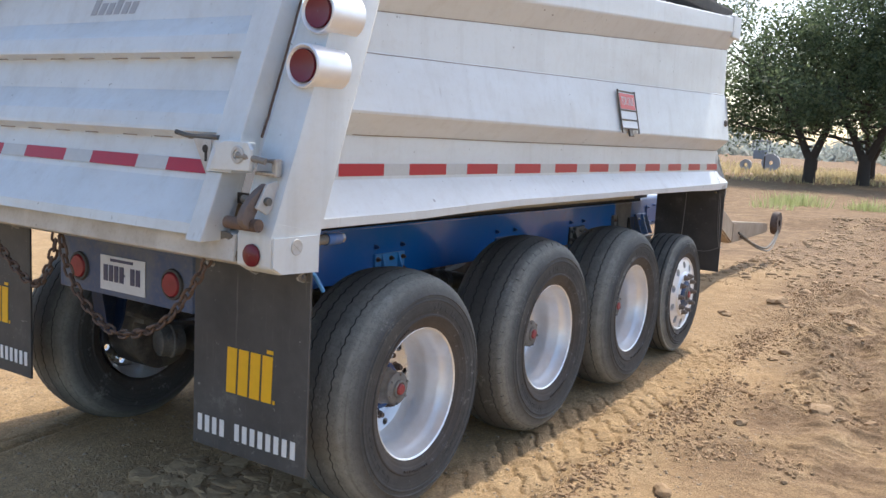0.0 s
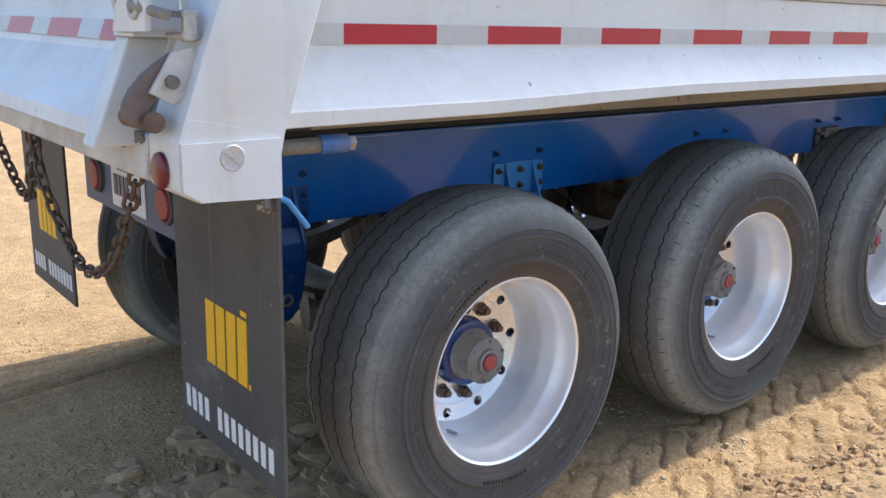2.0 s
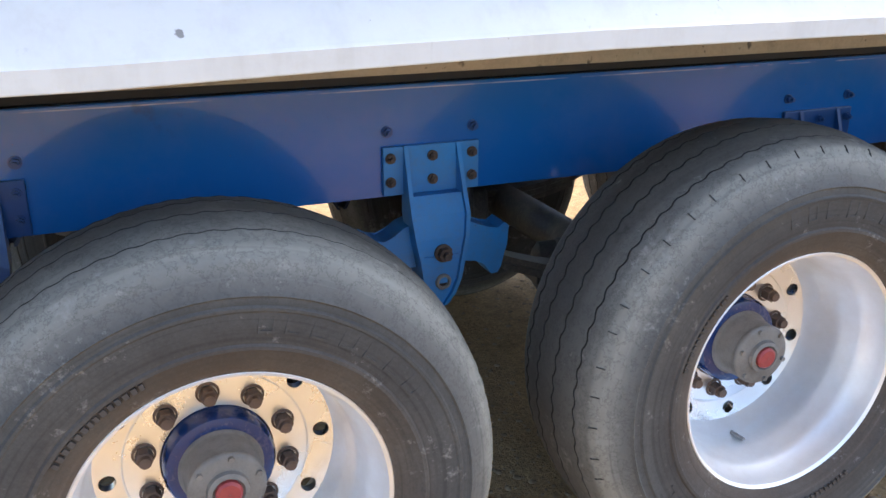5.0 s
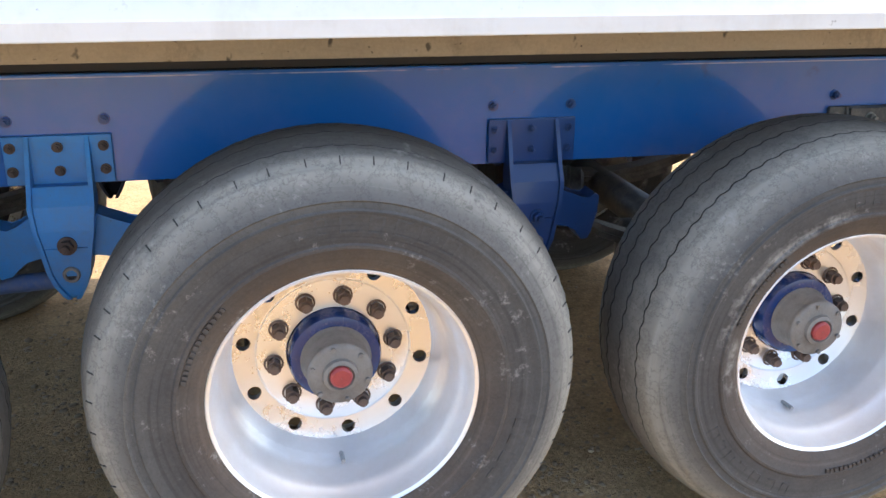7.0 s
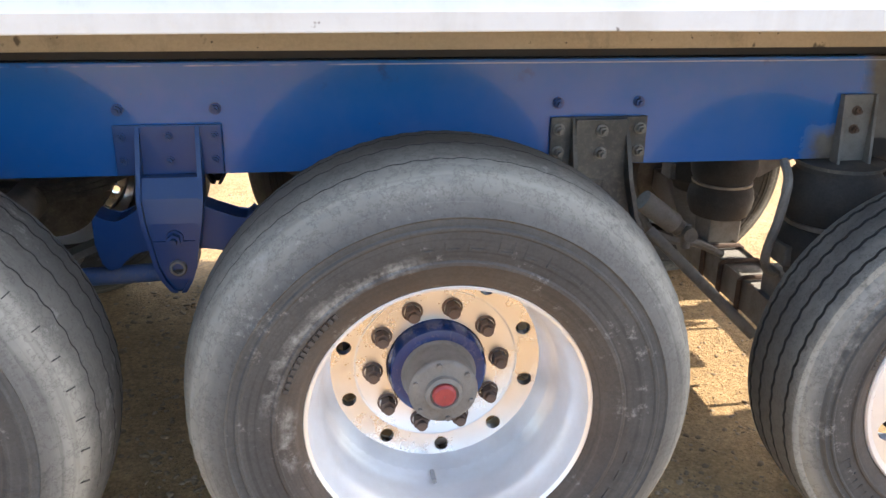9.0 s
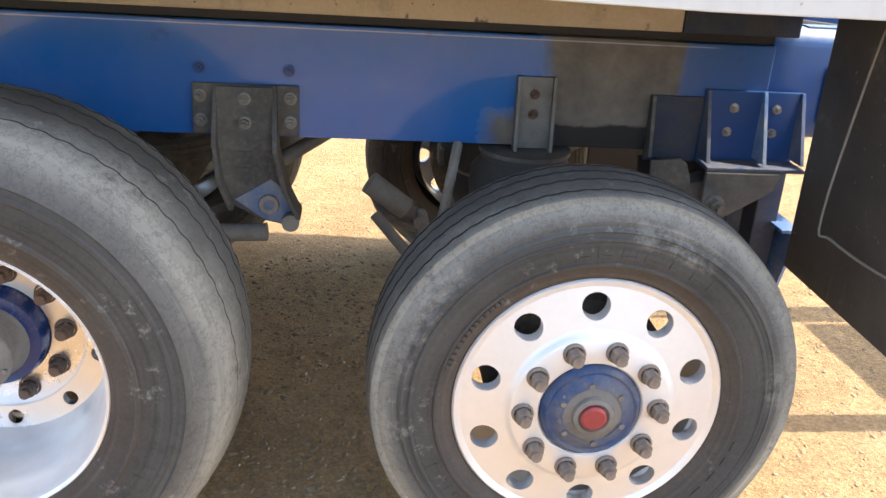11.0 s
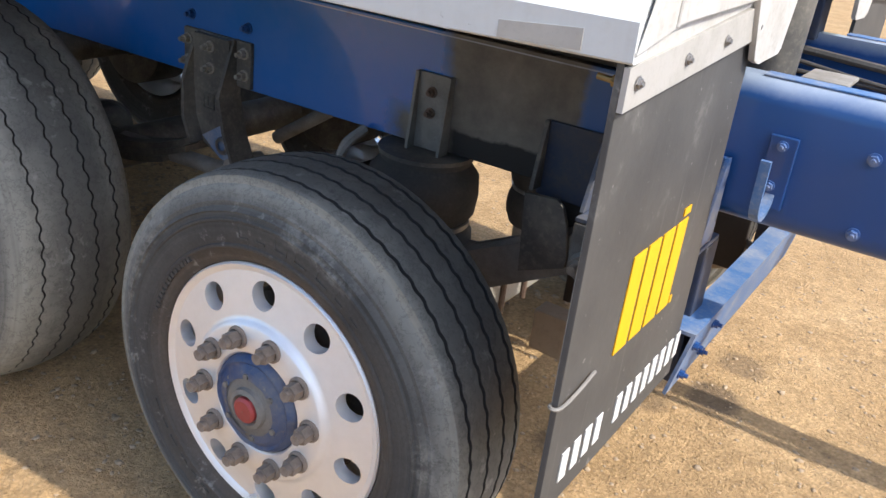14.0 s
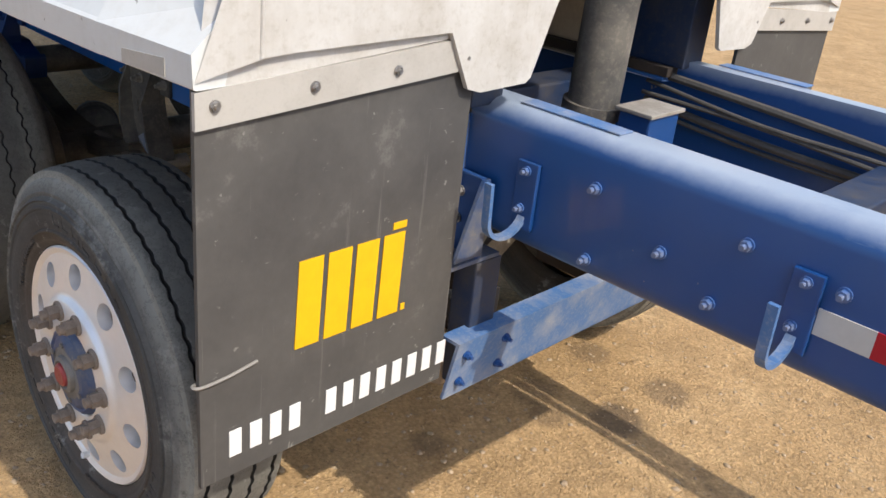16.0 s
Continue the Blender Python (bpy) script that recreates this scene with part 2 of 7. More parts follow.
def rubber(name, base, dust, amount):
    k = Mat(name, 0.75, 0.0, 0.35)
    broad = k.ramp(k.noise(3.2, 6, 0.7), [(0.35, grey(0)), (0.75, grey(1))])
    scuff = k.ramp(k.noise(16, 6, 0.75), [(0.5, grey(0)), (0.72, grey(1))])
    fine = k.noise(150, 3, 0.7)
    f = k.mix(0.55, broad, scuff, "MULTIPLY")
    f = k.mix(1.0, f, grey(amount), "MULTIPLY")
    c = k.mix(f, base, dust)
    c = k.mix(0.25, c, k.ramp(fine, [(0.3, grey(0.01)), (0.8, grey(0.09))]), "ADD")
    scr = k.ramp(k.noise(1.0, 4, 0.6, (40, 60, 9)), [(0.7, grey(0)), (0.74, grey(0.35))])
    c = k.mix(scr, c, dust)
    k.color(c)
    k.bump(k.mix(0.5, fine, scuff), 0.25, 0.003)
    return k.m


def tyre_rubber(name, R, rb, arcs=()):
    """Weathered rubber: brown dust round the bead, worn grey walls, pale dust on the shoulder and tread, scuffed patches."""
    k = Mat(name, 0.8, 0.0, 0.3)
    sep = k.t.nodes.new("ShaderNodeSeparateXYZ")
    k.t.links.new(k.tc, sep.inputs[0])
    v = k.t.nodes.new("ShaderNodeCombineXYZ")
    k.t.links.new(sep.outputs[0], v.inputs[0])
    k.t.links.new(sep.outputs[2], v.inputs[2])
    ln = k.t.nodes.new("ShaderNodeVectorMath")
    ln.operation = "LENGTH"
    k.t.links.new(v.outputs[0], ln.inputs[0])
    add = k.t.nodes.new("ShaderNodeMath")
    add.operation = "MULTIPLY_ADD"
    add.inputs[1].default_value = 0.035
    k.t.links.new(k.noise(6, 5, 0.65), add.inputs[0])
    k.t.links.new(ln.outputs["Value"], add.inputs[2])
    m = k.t.nodes.new("ShaderNodeMapRange")
    m.inputs[1].default_value, m.inputs[2].default_value = rb + 0.0175, R + 0.0175
    k.t.links.new(add.outputs[0], m.inputs[0])
    c = k.ramp(m.outputs[0], [(0.0, (0.082, 0.06, 0.043)), (0.16, (0.062, 0.05, 0.041)), (0.34, (0.044, 0.042, 0.04)), (0.54, (0.056, 0.056, 0.054)), (0.7, (0.13, 0.13, 0.122)), (0.83, (0.29, 0.285, 0.25)), (0.89, (0.24, 0.235, 0.205)), (0.94, (0.13, 0.127, 0.115)), (1.0, (0.095, 0.092, 0.084))])
    broad = k.ramp(k.noise(4, 6, 0.7), [(0.4, grey(0)), (0.72, grey(0.4))])
    c = k.mix(broad, c, (0.125, 0.12, 0.108))
    scuff = k.ramp(k.mix(0.5, k.noise(7, 4, 0.6), k.noise(38, 5, 0.75)), [(0.575, grey(0)), (0.64, grey(0.45))])
    c = k.mix(scuff, c, (0.36, 0.35, 0.325))
    if arcs:
        # scraped patches: chalky rubber between two angles and two radii
        at = k.t.nodes.new("ShaderNodeMath")
        at.operation = "ARCTAN2"
        k.t.links.new(sep.outputs[2], at.inputs[0])
        k.t.links.new(sep.outputs[0], at.inputs[1])
        torn = k.noise(16, 6, 0.75)

        def band(sock, lo, hi, soft, wob):
            ad = k.t.nodes.new("ShaderNodeMath")
            ad.operation = "MULTIPLY_ADD"
            ad.inputs[1].default_value = wob
            k.t.links.new(torn, ad.inputs[0])
            k.t.links.new(sock, ad.inputs[2])
            out = []
            for a, b in ((lo - soft, lo + soft), (hi + soft, hi - soft)):
                mr = k.t.nodes.new("ShaderNodeMapRange")
                mr.inputs[1].default_value, mr.inputs[2].default_value = a + wob / 2, b + wob / 2
                k.t.links.new(ad.outputs[0], mr.inputs[0])
                out.append(mr.outputs[0])
            return k.mix(1.0, out[0], out[1], "MULTIPLY")
        chalk = k.ramp(k.noise(28, 5, 0.7), [(0.42, grey(0.0)), (0.62, grey(0.7))])
        for a0, a1, r0, r1 in arcs:
            f = k.mix(1.0, band(at.outputs[0], radians(a0), radians(a1), 0.06, 0.3), band(ln.outputs["Value"], r0, r1, 0.008, 0.05), "MULTIPLY")
            c = k.mix(k.mix(1.0, f, chalk, "MULTIPLY"), c, (0.3, 0.295, 0.27))
    dark = k.ramp(k.mix(0.6, k.noise(5.5, 4, 0.6), k.noise(30, 5, 0.7)), [(0.34, grey(0.6)), (0.42, grey(0))])
    c = k.mix(dark, c, (0.04, 0.039, 0.038))
    fine = k.noise(150, 3, 0.7)
    c = k.mix(0.22, c, k.ramp(fine, [(0.3, grey(0.01)), (0.8, grey(0.09))]), "ADD")
    # faint moulding lines round the wall
    sc = k.t.nodes.new("ShaderNodeCombineXYZ")
    k.t.links.new(ln.outputs["Value"], sc.inputs[0])
    wide = k.t.nodes.new("ShaderNodeVectorMath")
    wide.operation = "MULTIPLY_ADD"
    wide.inputs[1].default_value = (0.02, 0.02, 0.02)
    k.t.links.new(k.tc, wide.inputs[0])
    k.t.links.new(sc.outputs[0], wide.inputs[2])
    rings = k.t.nodes.new("ShaderNodeTexNoise")
    rings.inputs["Scale"].default_value = 75
    rings.inputs["Detail"].default_value = 4
    k.t.links.new(wide.outputs[0], rings.inputs["Vector"])
    lines = k.ramp(rings.outputs[0], [(0.34, grey(0.3)), (0.44, grey(0.5)), (0.58, grey(0.5)), (0.68, grey(0.68))])
    c = k.mix(0.6, c, lines, "OVERLAY")
    cracks = k.ramp(k.noise(22, 6, 0.75), [(0.47, grey(0)), (0.495, grey(0.45)), (0.52, grey(0))])
    c = k.mix(cracks, c, (0.05, 0.048, 0.045))
    k.color(c)
    k.bump(k.mix(0.5, k.mix(0.5, fine, scuff), rings.outputs[0]), 0.4, 0.004)
    return k.m


M_TYRE = tyre_rubber("tyre_rubber", 0.548, 0.286)
M_TYRE_SCUFFED = tyre_rubber("scuffed_tyre_rubber", 0.548, 0.286, ((80, 150, 0.35, 0.372), (150, 172, 0.315, 0.335)))
M_TYRE_SMALL = tyre_rubber("ribbed_tyre_rubber", 0.476, 0.278, ((38, 62, 0.37, 0.42), (112, 150, 0.39, 0.44), (-20, -5, 0.38, 0.42)))
# undusted rubber, with the shade down in the grooves put into its colour
M_GROOVE = rubber("clean_shaded_groove_rubber", (0.02, 0.02, 0.02), (0.05, 0.047, 0.042), 0.5)
M_HOSE = rubber("dusty_hose_rubber", (0.048, 0.046, 0.045), (0.15, 0.14, 0.128), 0.75)


def flap_rubber():
    """Grey-black flap rubber with dust, pale scratches, specks and rubbed patches."""
    k = Mat("mud_flap_rubber", 0.62, 0.0, 0.35)
    c = k.ramp(k.noise(3, 6, 0.7), [(0.3, (0.052, 0.05, 0.049)), (0.6, (0.085, 0.081, 0.077)), (0.8, (0.125, 0.118, 0.11))])
    c = k.mix(k.ramp(k.noise(1.0, 5, 0.7, (60, 60, 2.5)), [(0.62, grey(0)), (0.72, grey(0.5))]), c, (0.18, 0.172, 0.16))
    c = k.mix(k.ramp(k.noise(1.0, 4, 0.6, (14, 14, 90)), [(0.7, grey(0)), (0.74, grey(0.5))]), c, (0.3, 0.29, 0.275))
    c = k.mix(k.ramp(k.noise(34, 4, 0.65), [(0.67, grey(0)), (0.71, grey(0.7))]), c, (0.28, 0.27, 0.25))
    c = k.mix(k.ramp(k.noise(6, 6, 0.75), [(0.6, grey(0)), (0.68, grey(0.35))]), c, (0.2, 0.192, 0.18))
    k.color(c)
    k.bump(k.noise(70, 4, 0.7), 0.12, 0.003)
    return k.m


M_FLAP = flap_rubber()
M_BAG = rubber("air_spring_rubber", (0.04, 0.038, 0.036), (0.17, 0.15, 0.125), 0.8)


def plain(name, c, rough=0.5, metallic=0.0, var=0.25):
    k = Mat(name, rough, metallic)
    n = k.noise(25, 5, 0.7)
    k.color(k.mix(k.ramp(n, [(0.35, grey(0)), (0.8, grey(var))]), c, tuple(0.5 * v for v in c)))
    return k.m


M_BRASS = plain("dull_brass", (0.3, 0.23, 0.11), 0.4, 0.6)
M_RED = plain("red_reflective_tape", (0.4, 0.008, 0.024), 0.3)
M_SILVER = plain("silver_reflective_tape", (0.5, 0.5, 0.49), 0.35)
M_LENS = plain("red_lamp_lens", (0.13, 0.002, 0.012), 0.32)
M_PLUG = plain("red_rubber_plug", (0.36, 0.055, 0.055), 0.45, 0.0, 0.9)
M_STOP = plain("stop_lamp_lens", (0.26, 0.02, 0.026), 0.5, 0.0, 0.6)
M_YELLOW = plain("yellow_print", (0.8, 0.44, 0.006), 0.5)
M_PRINT = plain("white_print", (0.75, 0.75, 0.74), 0.5)
M_PLATE = plain("plate_white", (0.62, 0.64, 0.66), 0.35)
M_INK = plain("dark_blue_ink", (0.03, 0.04, 0.1), 0.4)
M_ROPE = plain("grey_wire", (0.24, 0.225, 0.205), 0.5)
M_FADED_HAZY = plain("faded_print_haze_grey", (0.36, 0.36, 0.37), 0.5)
M_SIGNRED = plain("sign_red", (0.6, 0.03, 0.02), 0.4)
M_BARK = plain("bark", (0.07, 0.055, 0.045), 0.9, 0, 0.6)


def leafy(name, a, b):
    k = Mat(name, 0.6)
    isl = k.t.nodes.new("ShaderNodeNewGeometry").outputs["Random Per Island"]
    k.color(k.ramp(isl, [(0.0, a), (1.0, b)]))
    tr = k.t.nodes.new("ShaderNodeBsdfTranslucent")
    k.t.links.new(k.ramp(isl, [(0.0, tuple(1.5 * v for v in a)), (1.0, tuple(1.5 * v for v in b))]), tr.inputs[0])
    mx = k.t.nodes.new("ShaderNodeMixShader")
    mx.inputs[0].default_value = 0.5
    k.t.links.new(k.b.outputs[0], mx.inputs[1])
    k.t.links.new(tr.outputs[0], mx.inputs[2])
    k.t.links.new(mx.outputs[0], k.t.nodes["Material Output"].inputs[0])
    return k.m


M_LEAF = leafy("tree_leaves", (0.045, 0.068, 0.036), (0.16, 0.2, 0.1))
# haze over the far woods is put into these pale leaf colours
M_FARLEAF = leafy("haze_tinted_far_leaves", (0.24, 0.27, 0.25), (0.34, 0.36, 0.32))
M_GRASS = leafy("weed_leaves", (0.2, 0.24, 0.09), (0.38, 0.38, 0.19))
M_DRYGRASS = leafy("dry_grass", (0.3, 0.24, 0.12), (0.45, 0.36, 0.2))


def soil():
    k = Mat("dry_soil", 0.95, 0.0, 0.2)
    broad = k.noise(0.35, 6, 0.6)
    mid = k.noise(2.6, 8, 0.7)
    fine = k.noise(28, 6, 0.75)
    grit = k.noise(110, 3, 0.7)
    c = k.ramp(mid, [(0.25, (0.35, 0.226, 0.11)), (0.5, (0.46, 0.303, 0.152)), (0.75, (0.54, 0.372, 0.198))])
    sep = k.t.nodes.new("ShaderNodeSeparateXYZ")
    k.t.links.new(k.tc, sep.inputs[0])

    def beyond(sock, a, b):
        m = k.t.nodes.new("ShaderNodeMapRange")
        for key, v in ((1, a), (2, b)):
            m.inputs[key].default_value = v
        k.t.links.new(sock, m.inputs[0])
        return m.outputs[0]
    wav = k.ramp(k.noise(1.1, 6, 0.7), [(0.36, grey(0)), (0.52, grey(1))])
    dug = k.mix(1.0, k.mix(1.0, beyond(sep.outputs[1], -0.55, -1.0), beyond(sep.outputs[0], 0.3, 1.5), "MULTIPLY"), wav, "MULTIPLY")
    dug = k.mix(1.0, dug, k.mix(1.0, beyond(sep.outputs[0], 3.5, 7.5), beyond(sep.outputs[1], 0.9, -0.2), "MULTIPLY"), "LIGHTEN")
    dug = k.mix(1.0, dug, beyond(sep.outputs[0], 8.0, 11.0), "LIGHTEN")
    brown = k.ramp(mid, [(0.3, (0.15, 0.09, 0.048)), (0.5, (0.25, 0.158, 0.086)), (0.75, (0.42, 0.285, 0.155))])
    c = k.mix(dug, c, brown)
    c = k.mix(k.ramp(broad, [(0.5, grey(0)), (0.75, grey(0.35))]), c, (0.36, 0.25, 0.145))
    c = k.mix(0.4, c, k.ramp(fine, [(0.25, grey(0.25)), (0.5, grey(0.5)), (0.8, grey(0.78))]), "OVERLAY")
    c = k.mix(k.ramp(grit, [(0.6, grey(0)), (0.68, grey(0.75))]), c, (0.17, 0.12, 0.075))
    c = k.mix(k.ramp(grit, [(0.26, grey(0.35)), (0.36, grey(0))]), c, (0.66, 0.54, 0.38))
    pebble = k.noise(46, 4, 0.6)
    c = k.mix(k.ramp(pebble, [(0.62, grey(0)), (0.67, grey(0.55))]), c, (0.2, 0.145, 0.095))

    cell = k.noise(75, kind="voronoi")
    c = k.mix(0.45, c, k.ramp(cell, [(0.0, grey(0.76)), (0.35, grey(0.58)), (0.75, grey(0.36))]), "OVERLAY")
    lump = k.noise(13, 6, 0.7)
    c = k.mix(0.6, c, k.ramp(lump, [(0.3, grey(0.36)), (0.5, grey(0.5)), (0.7, grey(0.62))]), "OVERLAY")

    def blot(x, y, r, strength):
        """A round dark stain where oil has dripped on the soil."""
        d = k.t.nodes.new("ShaderNodeVectorMath")
        d.operation = "DISTANCE"
        d.inputs[1].default_value = (x, y, 0.03)
        k.t.links.new(k.tc, d.inputs[0])
        ad = k.t.nodes.new("ShaderNodeMath")
        ad.operation = "MULTIPLY_ADD"
        ad.inputs[1].default_value = 0.07
        k.t.links.new(k.noise(9, 5, 0.6), ad.inputs[0])
        k.t.links.new(d.outputs["Value"], ad.inputs[2])
        return k.ramp(ad.outputs[0], [(0.0, grey(strength)), (r + 0.015, grey(strength)), (r + 0.05, grey(0))])
    for x, y, r, strength in ((4.3, 1.74, 0.085, 0.5), (4.28, 1.46, 0.09, 0.7), (3.99, 0.89, 0.055, 0.45), (3.96, 1.73, 0.08, 0.45), (4.0, 1.37, 0.08, 0.35), (4.12, 1.3, 0.06, 0.4)):
        c = k.mix(blot(x, y, r, strength), c, (0.1, 0.075, 0.055))
    k.color(c)
    k.bump(k.mix(0.5, k.mix(0.5, fine, lump), k.mix(0.5, grit, pebble)), 1.0, 0.035)
    return k.m


M_SOIL = soil()
M_CLOD = painted("soil_clod", (0.42, 0.275, 0.145), (0.25, 0.16, 0.088), 0.95, 0.8, 9.0)
M_SAND = painted("coarse_sand", (0.48, 0.33, 0.18), (0.3, 0.205, 0.12), 0.95, 0.8, 40.0)
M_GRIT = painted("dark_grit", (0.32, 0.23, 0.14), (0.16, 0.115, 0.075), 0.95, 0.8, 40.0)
M_CRUST = painted("broken_soil_crust", (0.42, 0.285, 0.15), (0.29, 0.195, 0.105), 0.95, 0.8, 12.0)
M_STONE = painted("pebble_stone", (0.42, 0.315, 0.205), (0.24, 0.175, 0.115), 0.9, 0.8, 12.0)

# ---- mesh helpers ----
ORIGIN = {}


def thing(name, loc, label, category, group="", kind=""):
    e = new(name)
    e.location = loc
    e.empty_display_size = 0.2
    ORIGIN[e.name] = Matrix.Translation(loc)
    return tagged(e, label, category, group, kind)


def finish(name, bm, mat, smooth=False, recalc=True):
    if recalc:
        bmesh.ops.recalc_face_normals(bm, faces=bm.faces)
    me = bpy.data.meshes.new(name)
    bm.to_mesh(me)
    bm.free()
    me.materials.append(mat)
    if smooth:
        me.polygons.foreach_set("use_smooth", [True] * len(me.polygons))
        if smooth != "all":
            me.set_sharp_from_angle(angle=radians(38))
    return me


def put(name, me, parent=None, m=None, label=""):
    ob = new(name, me)
    if parent is not None:
        ob.parent = parent
        ob.matrix_parent_inverse = ORIGIN[parent.name].inverted()
    ob.matrix_basis = m or Matrix()
    ORIGIN[ob.name] = (m or Matrix()).copy()
    if label:
        ob["label"] = label
    return ob


def part(name, bm, mat, parent=None, label="", smooth=False, m=None):
    return put(name, finish(name, bm, mat, smooth), parent, m, label)


def B():
    return bmesh.new()


def hexa(bm, p):
    """Eight corners: four of one face in a ring, then the four opposite."""
    v = [bm.verts.new(c) for c in p]
    for f in ((0, 1, 2, 3), (7, 6, 5, 4), (0, 4, 5, 1), (1, 5, 6, 2), (2, 6, 7, 3), (3, 7, 4, 0)):
        bm.faces.new([v[i] for i in f])
    return v


def hexa_mesh(p):
    bm = B()
    hexa(bm, p)
    return bm


def box(bm, x0, x1, y0, y1, z0, z1, bevel=0.0):
    v = hexa(bm, [(x0, y0, z0), (x1, y0, z0), (x1, y1, z0), (x0, y1, z0), (x0, y0, z1), (x1, y0, z1), (x1, y1, z1), (x0, y1, z1)])
    if bevel:
        es = {e for q in v for e in q.link_edges}
        bmesh.ops.bevel(bm, geom=list(es), offset=bevel, segments=2, affect="EDGES", profile=0.6)
    return bm


def prism(bm, pts, axis, a0, a1, bevel=0.0):
    """A polygon in the plane across axis, drawn out from a0 to a1. Points: (y, z), (x, z) or (x, y)."""
    def place(p, a):
        return {"x": (a, p[0], p[1]), "y": (p[0], a, p[1]), "z": (p[0], p[1], a)}[axis]
    lo = [bm.verts.new(place(p, a0)) for p in pts]
    hi = [bm.verts.new(place(p, a1)) for p in pts]
    bm.faces.new(lo)
    bm.faces.new(hi[::-1])
    n = len(pts)
    for i in range(n):
        bm.faces.new([lo[i], hi[i], hi[(i + 1) % n], lo[(i + 1) % n]])
    if bevel:
        es = {e for q in lo + hi for e in q.link_edges}
        bmesh.ops.bevel(bm, geom=list(es), offset=bevel, segments=2, affect="EDGES", profile=0.6)
    return bm


def rod(bm, p0, p1, r, n=12, r1=None):
    p0, p1 = Vector(p0), Vector(p1)
    q = (p1 - p0).to_track_quat("Z", "Y").to_matrix()
    rings = []
    for p, rr in ((p0, r), (p1, r if r1 is None else r1)):
        rings.append([bm.verts.new(p + q @ Vector((rr * math.cos(2 * math.pi * i / n), rr * math.sin(2 * math.pi * i / n), 0))) for i in range(n)])
    for i in range(n):
        bm.faces.new([rings[0][i], rings[0][(i + 1) % n], rings[1][(i + 1) % n], rings[1][i]])
    bm.faces.new(rings[0][::-1])
    bm.faces.new(rings[1])
    return bm


def hose(bm, pts, r, n=8):
    """A round bar along a line of points."""
    pts = [Vector(p) for p in pts]
    rings = []
    for i, p in enumerate(pts):
        d = (pts[min(i + 1, len(pts) - 1)] - pts[max(i - 1, 0)]).normalized()
        q = d.to_track_quat("Z", "Y").to_matrix()
        rings.append([bm.verts.new(p + q @ Vector((r * math.cos(2 * math.pi * k / n), r * math.sin(2 * math.pi * k / n), 0))) for k in range(n)])
    for a, b in zip(rings, rings[1:]):
        # nearest start, so that the rings do not twist
        s = min(range(n), key=lambda k: sum((a[i].co - b[(i + k) % n].co).length for i in range(n)))
        for i in range(n):
            bm.faces.new([a[i], a[(i + 1) % n], b[(i + 1 + s) % n], b[(i + s) % n]])
    bm.faces.new(rings[0][::-1])
    bm.faces.new(rings[-1])
    return bm


def smooth_line(pts, per=6):
    """Points on a smooth line through the given ones."""
    P = [Vector(p) for p in pts]
    P = [2 * P[0] - P[1]] + P + [2 * P[-1] - P[-2]]
    out = []
    for i in range(1, len(P) - 2):
        for k in range(per):
            t = k / per
            a, b, c, d = P[i - 1], P[i], P[i + 1], P[i + 2]
            out.append(0.5 * (2 * b + (c - a) * t + (2 * a - 5 * b + 4 * c - d) * t * t + (3 * b - a - 3 * c + d) * t ** 3))
    return out + [P[-2]]


def lathe(bm, prof, n=64, shift=None, close=False):
    """Turns (radius, y) round the y axis. shift(k, angle) moves ring point k along y."""
    rings = []
    for i in range(n):
        a = 2 * math.pi * i / n
        ring = []
        for k, (r, y) in enumerate(prof):
            dy = shift(k, i) if shift else 0.0
            ring.append(bm.verts.new((r * math.cos(a), y + dy, r * math.sin(a))))
        rings.append(ring)
    m = len(prof)
    for i in range(n):
        a, b = rings[i], rings[(i + 1) % n]
        for k in range(m if close else m - 1):
            bm.faces.new([a[k], a[(k + 1) % m], b[(k + 1) % m], b[k]])
    return bm


def disc(bm, r, y, n=32, up=False):
    f = bm.faces.new([bm.verts.new((r * math.cos(2 * math.pi * i / n), y, r * math.sin(2 * math.pi * i / n))) for i in range(n)])
    return f


def holed_ring(bm, r0, r1, y0, y1, rc, rh, count, depth, turn=0.0):
    """A ring from radius r0 (at y0) to r1 (at y1) with round holes of radius rh at radius rc, their walls drawn in by depth along y."""
    half = math.pi / count
    N = 24
    yy = lambda r: y0 + (y1 - y0) * (r - r0) / (r1 - r0)
    pos = lambda r, a: (r * math.cos(a), yy(r), r * math.sin(a))
    for s in range(count):
        ac = turn + 2 * half * s
        hole, edge, deep = [], [], []
        for k in range(N):
            ph = 2 * math.pi * k / N
            dr, da = math.cos(ph), math.sin(ph)
            hr, ha = rc + rh * dr, rh * da / rc
            hole.append(bm.verts.new(pos(hr, ac + ha)))
            p = pos(hr, ac + ha)
            deep.append(bm.verts.new((p[0], p[1] + depth, p[2])))
            up = (r1 - rc) if dr > 0 else (rc - r0)
            sc = 1.0 / max(abs(dr), abs(da), 1e-6)
            edge.append(bm.verts.new(pos(rc + up * dr * sc, ac + half * da * sc)))
        for k in range(N):
            j = (k + 1) % N
            bm.faces.new([hole[k], hole[j], edge[j], edge[k]])
            bm.faces.new([hole[j], hole[k], deep[k], deep[j]])
            # square off the corner between the two edge directions
    return bm


def hexbolt(r=0.013, h=0.012, washer=True):
    """A bolt head with its washer, looking along -y."""
    bm = B()
    if washer:
        rod(bm, (0, 0, 0), (0, -0.004, 0), r * 1.32, 14)
    rod(bm, (0, -0.004, 0), (0, -0.004 - h, 0), r, 6)
    rod(bm, (0, -0.004 - h, 0), (0, -0.004 - h * 1.9, 0), r * 0.55, 8)
    return bm

# ---- ground ----
YC = 1.0          # the trailer's middle line
